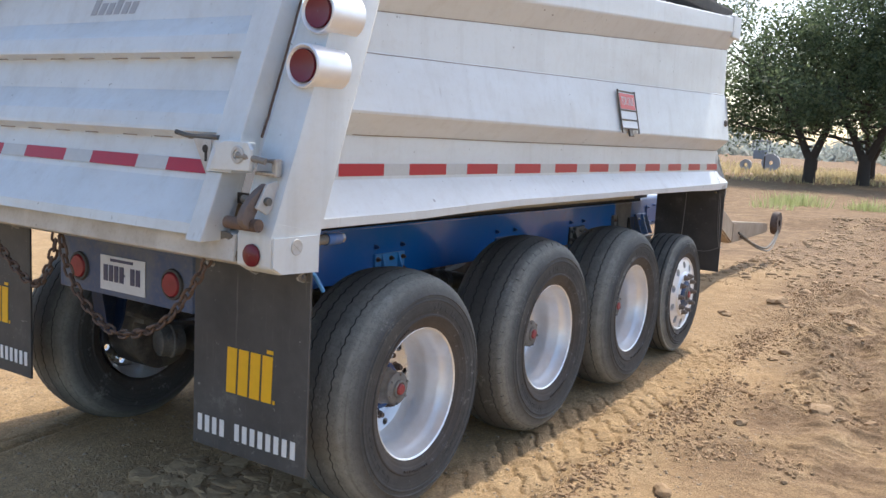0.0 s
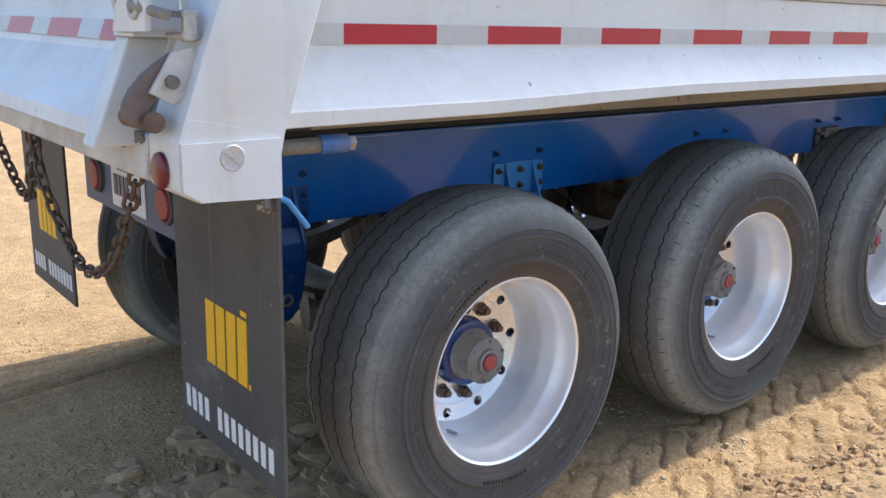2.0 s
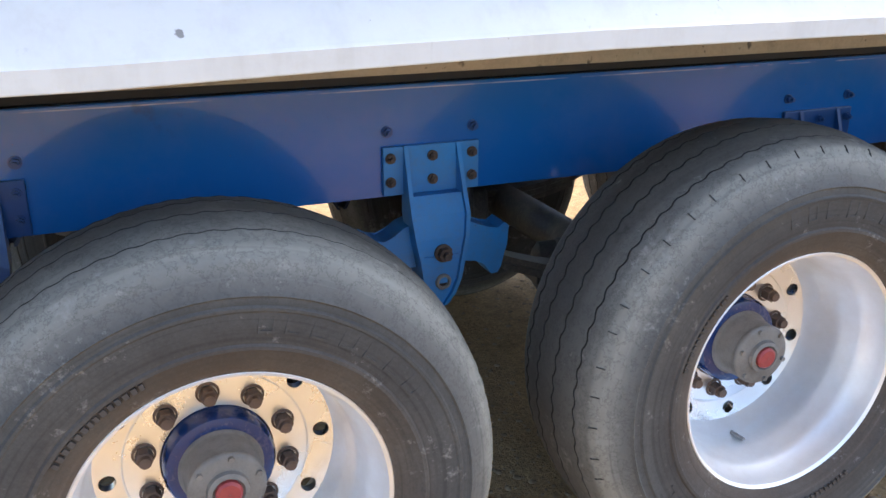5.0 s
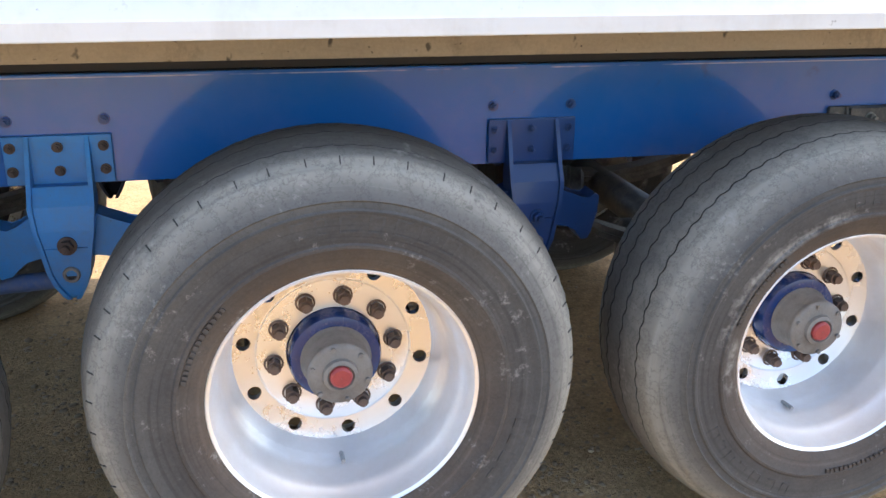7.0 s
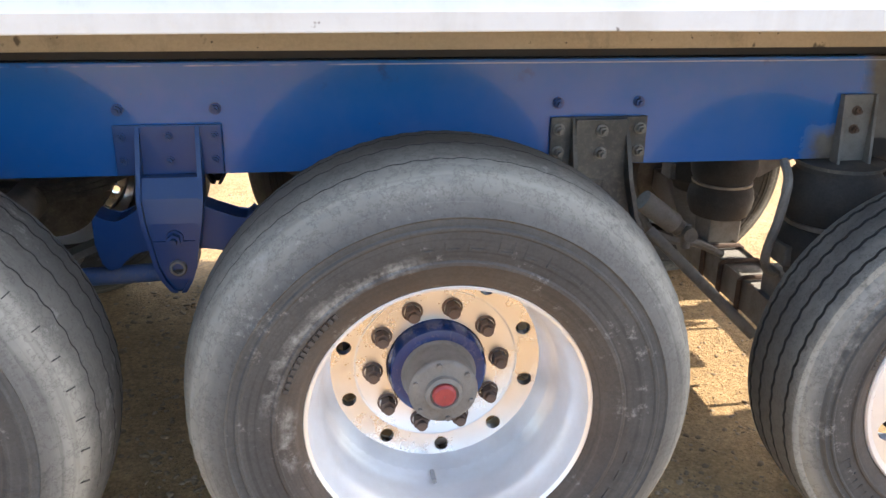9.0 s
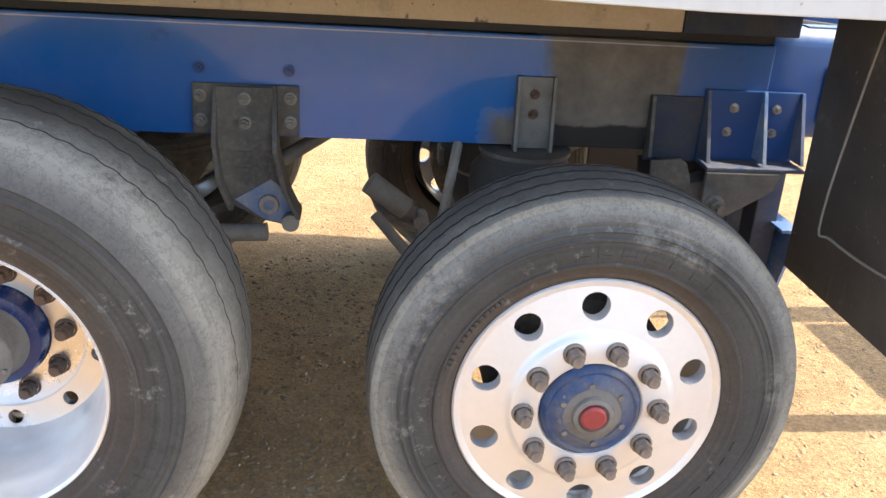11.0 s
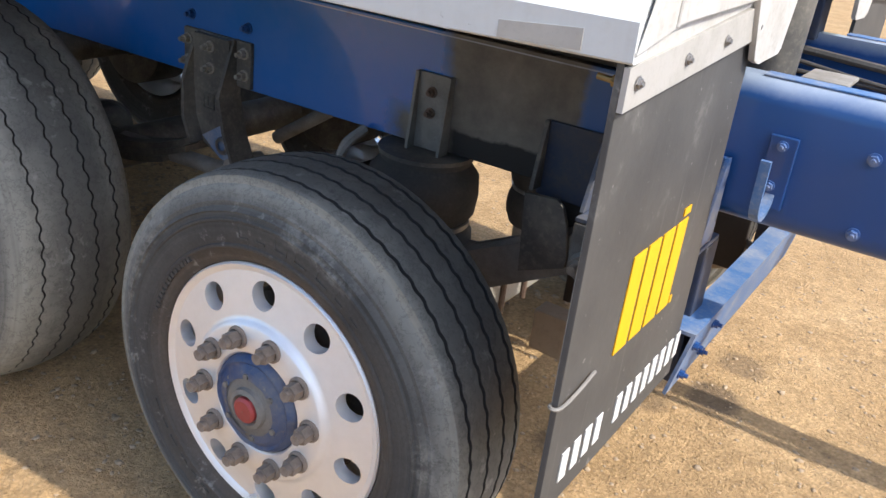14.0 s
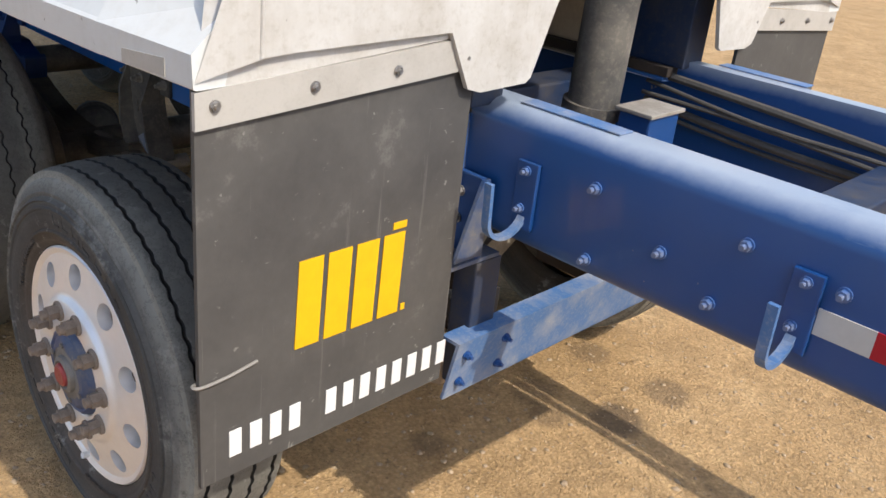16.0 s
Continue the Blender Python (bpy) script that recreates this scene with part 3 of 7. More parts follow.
RAIL = 0.575       # outer face of the near frame rail


def steps(fine0, fine1, d, far, grow=1.16):
    """Even steps over the near stretch, then ever wider ones out to far."""
    a = list(np.arange(fine0, fine1 + d / 2, d))
    up, s = [a[-1]], d
    while up[-1] < far:
        s *= grow
        up.append(up[-1] + s)
    dn, s = [a[0]], d
    while dn[-1] > -far:
        s *= grow
        dn.append(dn[-1] - s)
    return np.array(dn[:0:-1] + a + up[1:])


def bumps(X, Y, seed, n=30, lo=0.4, hi=3.0):
    rng = np.random.default_rng(seed)
    out = np.zeros_like(X)
    for _ in range(n):
        f = lo * (hi / lo) ** rng.random()
        a = rng.random() * 2 * np.pi
        out += np.sin(f * 2 * np.pi * (X * np.cos(a) + Y * np.sin(a)) + rng.random() * 6.28) / f ** 0.9
    return out / n ** 0.5


def ease(v, a, b):
    t = np.clip((v - a) / (b - a), 0, 1)
    return t * t * (3 - 2 * t)


def ground_height(X, Y):
    """Height of the soil at X, Y."""
    near = np.exp(-((np.maximum(np.abs(X - 3) - 14, 0)) / 10) ** 2) * np.exp(-((np.maximum(np.abs(Y) - 9, 0)) / 6) ** 2)
    h = 0.006 * bumps(X, Y, 3, 30, 0.5, 4.0) * near
    rough = bumps(X, Y, 11, 40, 0.8, 7.0)
    fine = bumps(X, Y, 13, 40, 3.0, 14.0)
    # lug prints of a tyre that drove along the trailer's side
    yc = -0.24 + 0.03 * np.sin(0.6 * X)
    inside = ease(0.36 - np.abs(Y - yc), 0.0, 0.1) * ease(X, -0.6, 0.3)
    row = np.floor((Y - yc) / 0.24)
    u = X / 0.19 + 0.5 * (row % 2) + 0.4 * np.sin(2 * np.pi * (Y - yc) / 0.24) + 0.2 * rough
    cut = np.exp(-((u - np.round(u)) / 0.065) ** 2)
    v = (Y - yc) / 0.24 + 0.15 * np.sin(2 * np.pi * X / 0.26) + 0.06 * fine
    cut2 = np.exp(-((v - np.round(v)) / 0.065) ** 2)
    patchy = 0.45 + 0.55 * ease(bumps(X, Y, 17, 20, 0.3, 1.2), -0.8, 0.5)
    h += inside * near * (-0.027 * np.maximum(cut, 0.75 * cut2) * patchy + 0.003 * fine)
    # crumbled seam beyond the prints, then pushed soil with old blade marks
    edge = -0.55 + 0.045 * np.maximum(X - 1.5, 0) + 0.05 * np.sin(1.7 * X) + 0.03 * np.sin(4.3 * X)
    seam = np.exp(-((Y - edge + 0.1) / 0.1) ** 2) * ease(X, 0.2, 1.0) * ease(7 - X, 0, 1)
    h += seam * (0.012 + 0.045 * np.abs(fine)) * near
    bank = ease(edge - 0.45 - Y, 0.0, 0.5) * ease(X, 0.8, 2.2)
    h += bank * (0.02 + 0.045 * rough + 0.08 * np.abs(fine)) * near
    ruts = np.sin((Y - 0.12 * X) * 2 * np.pi / 0.42 + 0.6 * np.sin(0.8 * X))
    h += bank * 0.026 * ruts * (0.6 + 0.4 * np.sin(1.1 * X + 2 * Y)) * near
    ridge = np.exp(-((Y - edge + 0.55 + 0.08 * np.sin(2.2 * X)) / 0.16) ** 2) * ease(X, 2.0, 3.0)
    h += ridge * (0.04 + 0.06 * np.abs(rough) + 0.07 * np.abs(fine)) * near
    # heaps of turned soil beside the track
    for cx, cy, rx, ry, hh in ((5.3, -0.95, 0.9, 0.35, 0.09), (1.95, -0.9, 0.32, 0.16, 0.035), (3.9, -0.78, 0.5, 0.16, 0.04), (7.2, -0.6, 1.1, 0.5, 0.12), (2.7, -1.45, 0.5, 0.2, 0.03)):
        g = np.exp(-((X - cx) / rx) ** 2 - ((Y - cy) / ry) ** 2)
        h += g * hh * (0.55 + 0.25 * rough + 0.45 * np.abs(fine))
    # tracks that lead away behind the far wheels
    behind = ease(-X, -0.1, 0.4) * near
    for y0, slope, depth in ((1.935, 0.05, 0.03), (1.86, 0.16, 0.04), (2.2, -0.14, 0.02), (2.08, -0.04, 0.012)):
        d = Y - y0 - slope * (X + 0.3) - 0.012 * np.sin(5 * X)
        h += behind * (-depth * np.exp(-(d / 0.022) ** 2) + 0.6 * depth * np.exp(-((d + 0.055) / 0.035) ** 2) * (1 + 0.3 * fine))
    # the wheels press a little into the soil: flat round their feet
    flat = ease(0.75 - np.abs(Y + 0.0), 0.0, 0.3) * ease(X + 1.5, 0, 0.5) * ease(6 - X, 0, 1)
    h = h * (1 - 0.55 * flat * ease(Y, -0.25, 0.1))
    # spoil banks and the field beyond
    berm = np.exp(-((X - 19 + 0.35 * Y) / 2.2) ** 2) * ease(5 - Y, 0, 4)
    h += berm * (0.22 + 0.03 * bumps(X, Y, 5, 20, 0.1, 0.8))
    far = ease(np.hypot(X - 3, Y), 18, 60)
    h += far * 0.006 * bumps(X, Y, 8, 16, 0.01, 0.06)
    h += 2.5 * ease(np.hypot(X, Y), 150, 900)
    return h + 0.03


gx, gy = steps(-1.3, 6.0, 0.0125, 4200, 1.05), steps(-1.25, 2.15, 0.0145, 4200, 1.06)
GX, GY = np.meshgrid(gx, gy, indexing="ij")
GZ = ground_height(GX, GY)
nx, ny = GX.shape
idx = np.arange(nx * ny).reshape(nx, ny)
quads = np.stack([idx[:-1, :-1], idx[1:, :-1], idx[1:, 1:], idx[:-1, 1:]], -1).reshape(-1, 4)
gme = bpy.data.meshes.new("ground")
gme.from_pydata(np.stack([GX, GY, GZ], -1).reshape(-1, 3).tolist(), [], quads.tolist())
gme.polygons.foreach_set("use_smooth", [True] * len(gme.polygons))
gme.materials.append(M_SOIL)
tagged(new("ground", gme), "dry tan graded soil with tyre tracks and loose clods", "ground", kind="structure")


def z_at(x, y):
    return float(ground_height(np.array([[x]]), np.array([[y]]))[0, 0])


# ---- the dump trailer ----
trailer = thing("dump_trailer", (1.7, YC, 0), "white dump trailer on a glossy blue frame with four axles", "trailer")


# -- wheels --
def tyre_mesh(R, rb, y_out, width, name, mat, nicks=0):
    """A ribbed tyre: four zigzag grooves in the tread, stepped sidewalls. Outer side at y_out, looking along -y."""
    w = width
    prof, kind = [], []

    def add(r, y, k=0):
        prof.append((r, y_out + y))
        kind.append(k)
    h = R - rb
    small = w < 0.35
    sq = 0.45 if small else 0.82
    side = [(0.0, 0.055), (0.02, 0.03), (0.1, 0.012), (0.22, 0.004), (0.235, 0.0), (0.26, 0.0), (0.275, 0.004), (0.42, 0.0), (0.5, 0.0), (0.515, -0.003), (0.535, -0.003),
            (0.55, 0.001), (0.6, 0.002), (0.615, -0.002), (0.63, 0.002), (0.66, 0.008), (0.71, 0.014), (0.73, 0.019), (0.77, 0.025), (0.82, 0.036), (0.85, 0.048), (0.865, 0.056)]
    side = [(t, y * sq if t > 0.7 else y) for t, y in side]
    for t, y in side:
        add(rb + h * t, y)
    e0 = 0.032 if small else 0.054
    edges = [e0, w - e0]
    grooves = [edges[0] + (edges[1] - edges[0]) * f for f in ((0.11, 0.37, 0.63, 0.89) if small else (0.14, 0.38, 0.62, 0.86))]
    drop = 0.008 if small else 0.026
    crown = lambda y: R - drop * ((y - w / 2) / (w / 2 - e0)) ** 2
    add(crown(edges[0]) - 0.003, edges[0] - 0.004)
    add(crown(edges[0] + 0.006), edges[0] + 0.006)
    gw = 0.0046 if small else 0.0027
    for g in grooves:
        add(crown(g - 0.015), g - 0.015)
        for d, y in ((0, -gw), (0.013, 0.0008 - gw), (0.013, gw - 0.0008), (0, gw)):
            add(crown(g) - d, g + y, 1)
        add(crown(g + 0.015), g + 0.015)
    add(crown(edges[1] - 0.006), edges[1] - 0.006)
    add(crown(edges[1]) - 0.003, edges[1] + 0.004)
    for t, y in side[::-1]:
        add(rb + h * t, w - y)
    n = 432
    q = 0.002 if small else 0.0036
    zig = [q, q, q / 3, -q, -q, -q / 3]
    bm = lathe(B(), prof, n, lambda k, i: zig[i % 6] if kind[k] else 0.0)
    # raised marks on the outer wall, worn past reading
    rr_ = random.Random(int(R * 1000))
    for a0, count, rm, hh in ((0.5, 4, 0.43, 0.038), (1.05, 3, 0.43, 0.038), (1.9, 14, 0.2, 0.01), (3.2, 7, 0.43, 0.036), (4.3, 14, 0.2, 0.01), (5.2, 4, 0.43, 0.036)):
        a = a0
        for _ in range(count):
            da = rr_.uniform(0.9, 1.25) * hh / (rb + h * rm)
            r0, r1 = rb + h * rm - hh / 2, rb + h * rm + hh / 2
            y0, y1 = y_out + 0.008, y_out - 0.0006
            w_ = 0.005
            bars = [(r0, r1, a, a + da * 0.75)] if hh < 0.02 else [(r0 + w_, r1 - w_, a, a + w_ / r0), (r0 + w_, r1 - w_, a + da * 0.75 - w_ / r0, a + da * 0.75), (r1 - w_, r1, a, a + da * 0.75), (r0, r0 + w_, a, a + da * 0.75)][rr_.randrange(2):]
            for q0, q1, t0, t1 in bars:
                ring = [(r * math.cos(q), r * math.sin(q)) for r, q in ((q0, t0), (q1, t0), (q1, t1), (q0, t1))]
                hexa(bm, [(x, y0, z) for x, z in ring] + [(x, y1, z) for x, z in ring])
            a += da * 1.25
    plain_faces = len(bm.faces)
    # raised dark slivers stand for the shade in short cut nicks
    for k in range(nicks):
        a = 2 * math.pi * (k + 0.25 * rr_.random()) / nicks
        ring = []
        for dy in (0.0012, -0.004):
            for r, y in ((rb + h * 0.853, 0.0405), (crown(e0) + 0.0015, e0)):
                for da in (-0.0022, 0.0022):
                    ring.append(((r + (0.0 if dy > 0 else -0.004)) * math.cos(a + da), y_out + y - dy, (r - (0.0 if dy > 0 else 0.004)) * math.sin(a + da)))
        p = ring
        hexa(bm, [p[0], p[1], p[3], p[2], p[4], p[5], p[7], p[6]])
    me = finish(name, bm, mat, True)
    me.materials.append(M_GROOVE)
    for p in list(me.polygons)[plain_faces:]:
        p.material_index = 1
    m = len(prof) - 1
    deep = [k for k in range(m) if kind[k] and kind[k + 1]]
    for i in range(n):
        for k in deep:
            me.polygons[i * m + k].material_index = 1
    return me


def wide_rim_mesh():
    """A deep, outset disc wheel: its lip, barrel and hand-holed disc."""
    bm = holed_ring(B(), 0.186, 0.236, 0.145, 0.138, 0.211, 0.0165, 10, 0.02, 0.0)
    bmesh.ops.remove_doubles(bm, verts=bm.verts, dist=0.0004)
    lathe(bm, [(0.292, -0.06), (0.297, -0.074), (0.297, -0.086), (0.291, -0.091), (0.284, -0.086), (0.281, -0.07), (0.278, -0.045), (0.27, -0.03), (0.262, -0.01),
               (0.26, 0.026), (0.2575, 0.03), (0.256, 0.06), (0.253, 0.085), (0.247, 0.11), (0.24, 0.13), (0.2355, 0.1385)], 96)
    lathe(bm, [(0.1865, 0.1455), (0.183, 0.1452), (0.18, 0.142), (0.172, 0.1415), (0.112, 0.1415), (0.109, 0.149), (0.109, 0.18)], 80)
    # the barrel's back and the well inside the tyre
    lathe(bm, [(0.292, -0.06), (0.272, -0.03), (0.25, 0.1), (0.25, 0.2), (0.285, 0.27)], 64)
    me = finish("wheel", bm, M_ALU, True)
    me.materials.append(M_ALU_DISC)
    for p in me.polygons:
        if p.center.y > 0.136 and math.hypot(p.center.x, p.center.z) < 0.2365:
            p.material_index = 1
    return me


def steer_rim_mesh():
    """A convex aluminium disc wheel with ten round hand holes."""
    bm = holed_ring(B(), 0.183, 0.271, -0.030, -0.014, 0.229, 0.0295, 10, 0.03, 0.0)
    bmesh.ops.remove_doubles(bm, verts=bm.verts, dist=0.0004)
    lathe(bm, [(0.279, 0.01), (0.287, -0.006), (0.288, -0.016), (0.284, -0.021), (0.276, -0.018), (0.2705, -0.0138)], 96)
    lathe(bm, [(0.1835, -0.0299), (0.179, -0.031), (0.174, -0.036), (0.17, -0.042), (0.165, -0.045), (0.112, -0.045), (0.108, -0.041), (0.108, 0.03)], 80)
    lathe(bm, [(0.279, 0.01), (0.26, 0.03), (0.25, 0.2)], 64)
    return finish("wheel", bm, M_ALU_BRIGHT, True)


def nut_mesh(long=0.03):
    """A flanged wheel nut with the stud's end."""
    bm = lathe(B(), [(0.001, 0), (0.0235, 0), (0.0235, -0.005), (0.019, -0.008)], 18)
    rod(bm, (0, -0.006, 0), (0, -long, 0), 0.0175, 6)
    rod(bm, (0, -long, 0), (0, -long - 0.012, 0), 0.0115, 10)
    return finish("lug_nut", bm, M_RUST, True)


W_R, W4_R = 0.548, 0.467
ME_TYRE = tyre_mesh(W_R, 0.286, -0.118, 0.40, "tyre", M_TYRE, 46)
ME_TYRE_WORN = tyre_mesh(0.536, 0.286, -0.118, 0.40, "tyre", M_TYRE)
ME_TYRE_SCUFFED = ME_TYRE_WORN.copy()
ME_TYRE_SCUFFED.materials[0] = M_TYRE_SCUFFED
ME_TYRE4 = tyre_mesh(W4_R, 0.278, -0.035, 0.275, "tyre", M_TYRE_SMALL)
ME_RIM, ME_RIM4 = wide_rim_mesh(), steer_rim_mesh()
ME_NUT = nut_mesh()
ME_NUT4 = ME_NUT.copy()
ME_NUT4.materials.clear()
ME_NUT4.materials.append(M_NUT)


def hub_meshes():
    bm = lathe(B(), [(0.109, 0.2), (0.109, 0.11), (0.104, 0.1), (0.09, 0.096), (0.07, 0.096)], 48)
    hub = finish("hub", bm, M_HUB, True)
    bm = lathe(B(), [(0.083, 0.11), (0.083, 0.094), (0.079, 0.09), (0.0765, 0.086), (0.073, 0.034), (0.0745, 0.032), (0.0745, 0.024), (0.072, 0.02), (0.064, 0.017), (0.041, 0.0155), (0.039, 0.006), (0.031, 0.003), (0.027, 0.009), (0.001, 0.009)], 40)
    for k in range(6):
        a = k * math.pi / 3 + 0.3
        rod(bm, (0.064 * math.cos(a), 0.022, 0.064 * math.sin(a)), (0.064 * math.cos(a), 0.011, 0.064 * math.sin(a)), 0.006, 6)
    cap = finish("hub_cap", bm, M_CAP, True)
    bm = lathe(B(), [(0.026, 0.01), (0.025, 0.001), (0.02, -0.003), (0.008, -0.002), (0.001, -0.003)], 24)
    plug = finish("hub_plug", bm, M_PLUG, True)
    drum = lathe(B(), [(0.06, 0.19), (0.2, 0.19), (0.205, 0.2), (0.205, 0.4), (0.19, 0.41), (0.07, 0.41)], 40)
    return hub, cap, plug, finish("brake_drum", drum, M_DARK, True)


ME_HUB, ME_CAP, ME_PLUG, ME_DRUM = hub_meshes()


def hub4_mesh():
    bm = lathe(B(), [(0.108, 0.0), (0.107, -0.04), (0.102, -0.05), (0.095, -0.055), (0.09, -0.052), (0.084, -0.054), (0.078, -0.06), (0.062, -0.063)], 48)
    for v in bm.verts:
        v.co.y += 0.004 * noise.noise(v.co * 40)
    return finish("hub", bm, M_GRIME, True)


ME_HUB4 = hub4_mesh()


def place_wheel(x, y, z, far, wide, turn, tyre):
    """One wheel with tyre, hub, cap, plug, drum and ten nuts. far: on the trailer's other side, facing +y."""
    base = Matrix.Translation((x, 2 * YC - y if far else y, z)) @ (Matrix.Rotation(math.pi, 4, "Z") if far else Matrix())
    spin = base @ Matrix.Rotation(turn, 4, "Y")
    rim = put("wheel", ME_RIM if wide else ME_RIM4, trailer, spin, "aluminium disc wheel with a deep dish" if wide else "bright aluminium wheel with ten round holes")
    put("tyre", tyre, rim, spin, "dusty black wide tyre with zigzag grooves" if wide else "dusty black ribbed tyre")
    put("hub", ME_HUB if wide else ME_HUB4, rim, spin, "blue painted hub")
    dy = 0.0 if wide else -0.078
    shift = spin @ Matrix.Translation((0, dy, 0))
    if not wide:
        shift = shift @ Matrix.Scale(1.08, 4, (1, 0, 0)) @ Matrix.Scale(1.08, 4, (0, 0, 1))
    put("hub_cap", ME_CAP, rim, shift, "grey oil hub cap")
    put("hub_plug", ME_PLUG, rim, shift, "red plug")
    put("brake_drum", ME_DRUM, rim, base if wide else base @ Matrix.Translation((0, -0.12, 0)))
    # tyre valve in the dish
    rv, yv = (0.25, 0.09) if wide else (0.262, -0.02)
    bm = rod(B(), (0, yv, rv), (0, yv - (0.045 if wide else 0.016), rv - 0.004), 0.0055 if wide else 0.008, 8)
    part("valve_stem", bm, M_STEEL if wide else M_PRINT, rim, "", True, spin @ Matrix.Rotation(radians(205), 4, "Y"))
    ny_ = 0.145 if wide else -0.045
    for k in range(10):
        a = 2 * math.pi * (k + 0.5) / 10
        put("lug_nut", ME_NUT if wide else ME_NUT4, rim, spin @ Matrix.Translation((0.1429 * math.cos(a), ny_, 0.1429 * math.sin(a))))


WHEELS = [(-0.004, 0.0, 0.535, True, 3.5, ME_TYRE_WORN), (1.246, 0.0, 0.579, True, 26.0, ME_TYRE), (2.469, 0.0, 0.572, True, 22.0, ME_TYRE_SCUFFED), (3.714, -0.004, 0.507, False, 20.5, ME_TYRE4)]
for wx, wy, wz, wide, turn, tyre in WHEELS:
    for far in (False, True):
        place_wheel(wx, wy, wz, far, wide, -radians(turn + (75 if far else 0)), tyre)
    if not wide:
        break
    bm = rod(B(), (wx, 0.22, wz), (wx, 2 * YC - 0.22, wz), 0.064, 20)
    part("axle", bm, M_DARK, trailer, "black greasy axle tube", True)
    for s in (1, -1):
        yb = YC - s * 0.32
        bm = lathe(B(), [(0.001, -0.05), (0.06, -0.05), (0.075, -0.04), (0.078, 0.0), (0.085, 0.004), (0.085, 0.014), (0.078, 0.02), (0.072, 0.07), (0.05, 0.085), (0.001, 0.085)], 24)
        part("brake_chamber", bm, M_BLACK, trailer, "", True, Matrix.Translation((wx - 0.17, yb, wz + 0.02)) @ Matrix.Rotation(radians(70), 4, "Z"))

# -- frame rails: channel section behind, taller box section ahead of the body --
def rail(near):
    f = (lambda y: y) if near else (lambda y: 2 * YC - y)
    bm = B()
    sec = [(RAIL, 0.900), (RAIL, 1.177), (RAIL + 0.085, 1.177), (RAIL + 0.085, 1.165), (RAIL + 0.012, 1.163), (RAIL + 0.012, 0.914), (RAIL + 0.085, 0.912), (RAIL + 0.085, 0.900)]
    prism(bm, [(f(y), z) for y, z in sec], "x", -0.72, 4.26, 0.0035)
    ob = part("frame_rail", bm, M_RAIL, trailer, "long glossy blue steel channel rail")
    bm = B()
    if not near:
        f = (lambda y: 2 * YC + 0.07 - y)
    x0, x1 = (4.262 if near else 3.3), 6.5
    r = 0.045
    ring = []
    for cy, cz, a0 in ((RAIL + 0.016 + r, 0.935 + r, 180), (RAIL + 0.016 + r, 1.222 - r, 90)):
        for k in range(6):
            a = radians(270 - 90 * k / 5) if a0 == 180 else radians(180 - 90 * k / 5)
            ring.append((cy + r * math.cos(a), cz + r * math.sin(a)))
    ring += [(RAIL + 0.105, 1.222), (RAIL + 0.105, 0.935)]
    prism(bm, [(f(y), z) for y, z in ring], "x", x0, x1)
    part("front_rail", bm, M_CHALKY_SUN, trailer, "blue box-section rail, its worn top chalked and sunlit in the paint", True)


rail(True)
rail(False)
for yy_ in (RAIL + 0.012, 2 * YC - RAIL - 0.028):
    bm = box(B(), 4.36, 4.6, yy_ + 0.04, yy_ + 0.085, 1.2225, 1.226, 0.0015)
    part("wear_plate", bm, M_WORNBLUE, trailer, "scuffed bare-edged plate on the rail top")
for xc_, z0, z1 in ((-0.66, 0.93, 1.14), (0.62, 0.95, 1.14), (1.86, 0.95, 1.14), (2.94, 0.95, 1.14), (4.02, 0.95, 1.14), (4.9, 0.98, 1.12), (6.0, 0.98, 1.16)):
    bm = box(B(), xc_ - 0.05, xc_ + 0.05, RAIL + 0.09, 2 * YC - RAIL - 0.09, z0, z1, 0.006)
    # dark paint also carries the shade between the rails
    part("crossmember", bm, M_GREASY_SHADED, trailer)
# drawbar
bm = B()
hexa(bm, [(6.4, YC - 0.4, 0.95), (6.4, YC + 0.4, 0.95), (6.4, YC + 0.4, 1.2), (6.4, YC - 0.4, 1.2), (8.3, YC - 0.14, 0.46), (8.3, YC + 0.14, 0.46), (8.3, YC + 0.14, 0.74), (8.3, YC - 0.14, 0.74)])
hexa(bm, [(8.3, YC - 0.14, 0.46), (8.3, YC + 0.14, 0.46), (8.3, YC + 0.14, 0.74), (8.3, YC - 0.14, 0.74), (10.4, YC - 0.08, 0.46), (10.4, YC + 0.08, 0.46), (10.4, YC + 0.08, 0.6), (10.4, YC - 0.08, 0.6)])
bmesh.ops.bevel(bm, geom=list(bm.edges), offset=0.02, segments=2, affect="EDGES")
part("drawbar", bm, M_DUSTY, trailer, "tan dusty steel drawbar")
bm = lathe(B(), [(0.05, -0.05), (0.16, -0.05), (0.17, -0.03), (0.17, 0.03), (0.16, 0.05), (0.05, 0.05)], 32)
part("coupling_wheel", bm, M_RUST, trailer, "dark round coupling at the drawbar end", True, Matrix.Translation((10.55, YC - 0.16, 0.6)))
bm = hose(B(), smooth_line([(8.6, YC - 0.14, 0.58), (9.1, YC - 0.22, 0.4), (9.7, YC - 0.24, 0.3), (10.2, YC - 0.22, 0.36), (10.5, YC - 0.2, 0.5)]), 0.016)
hose(bm, smooth_line([(8.7, YC - 0.14, 0.52), (9.3, YC - 0.24, 0.33), (9.9, YC - 0.25, 0.26), (10.4, YC - 0.22, 0.4), (10.55, YC - 0.2, 0.5)]), 0.012)
part("air_hose", bm, M_DARK, trailer, "", True)

ME_BOLT = finish("bolt", hexbolt(), M_STEEL)
ME_BOLT_DUST = finish("bolt", hexbolt(0.013, 0.016), M_SHOCK)
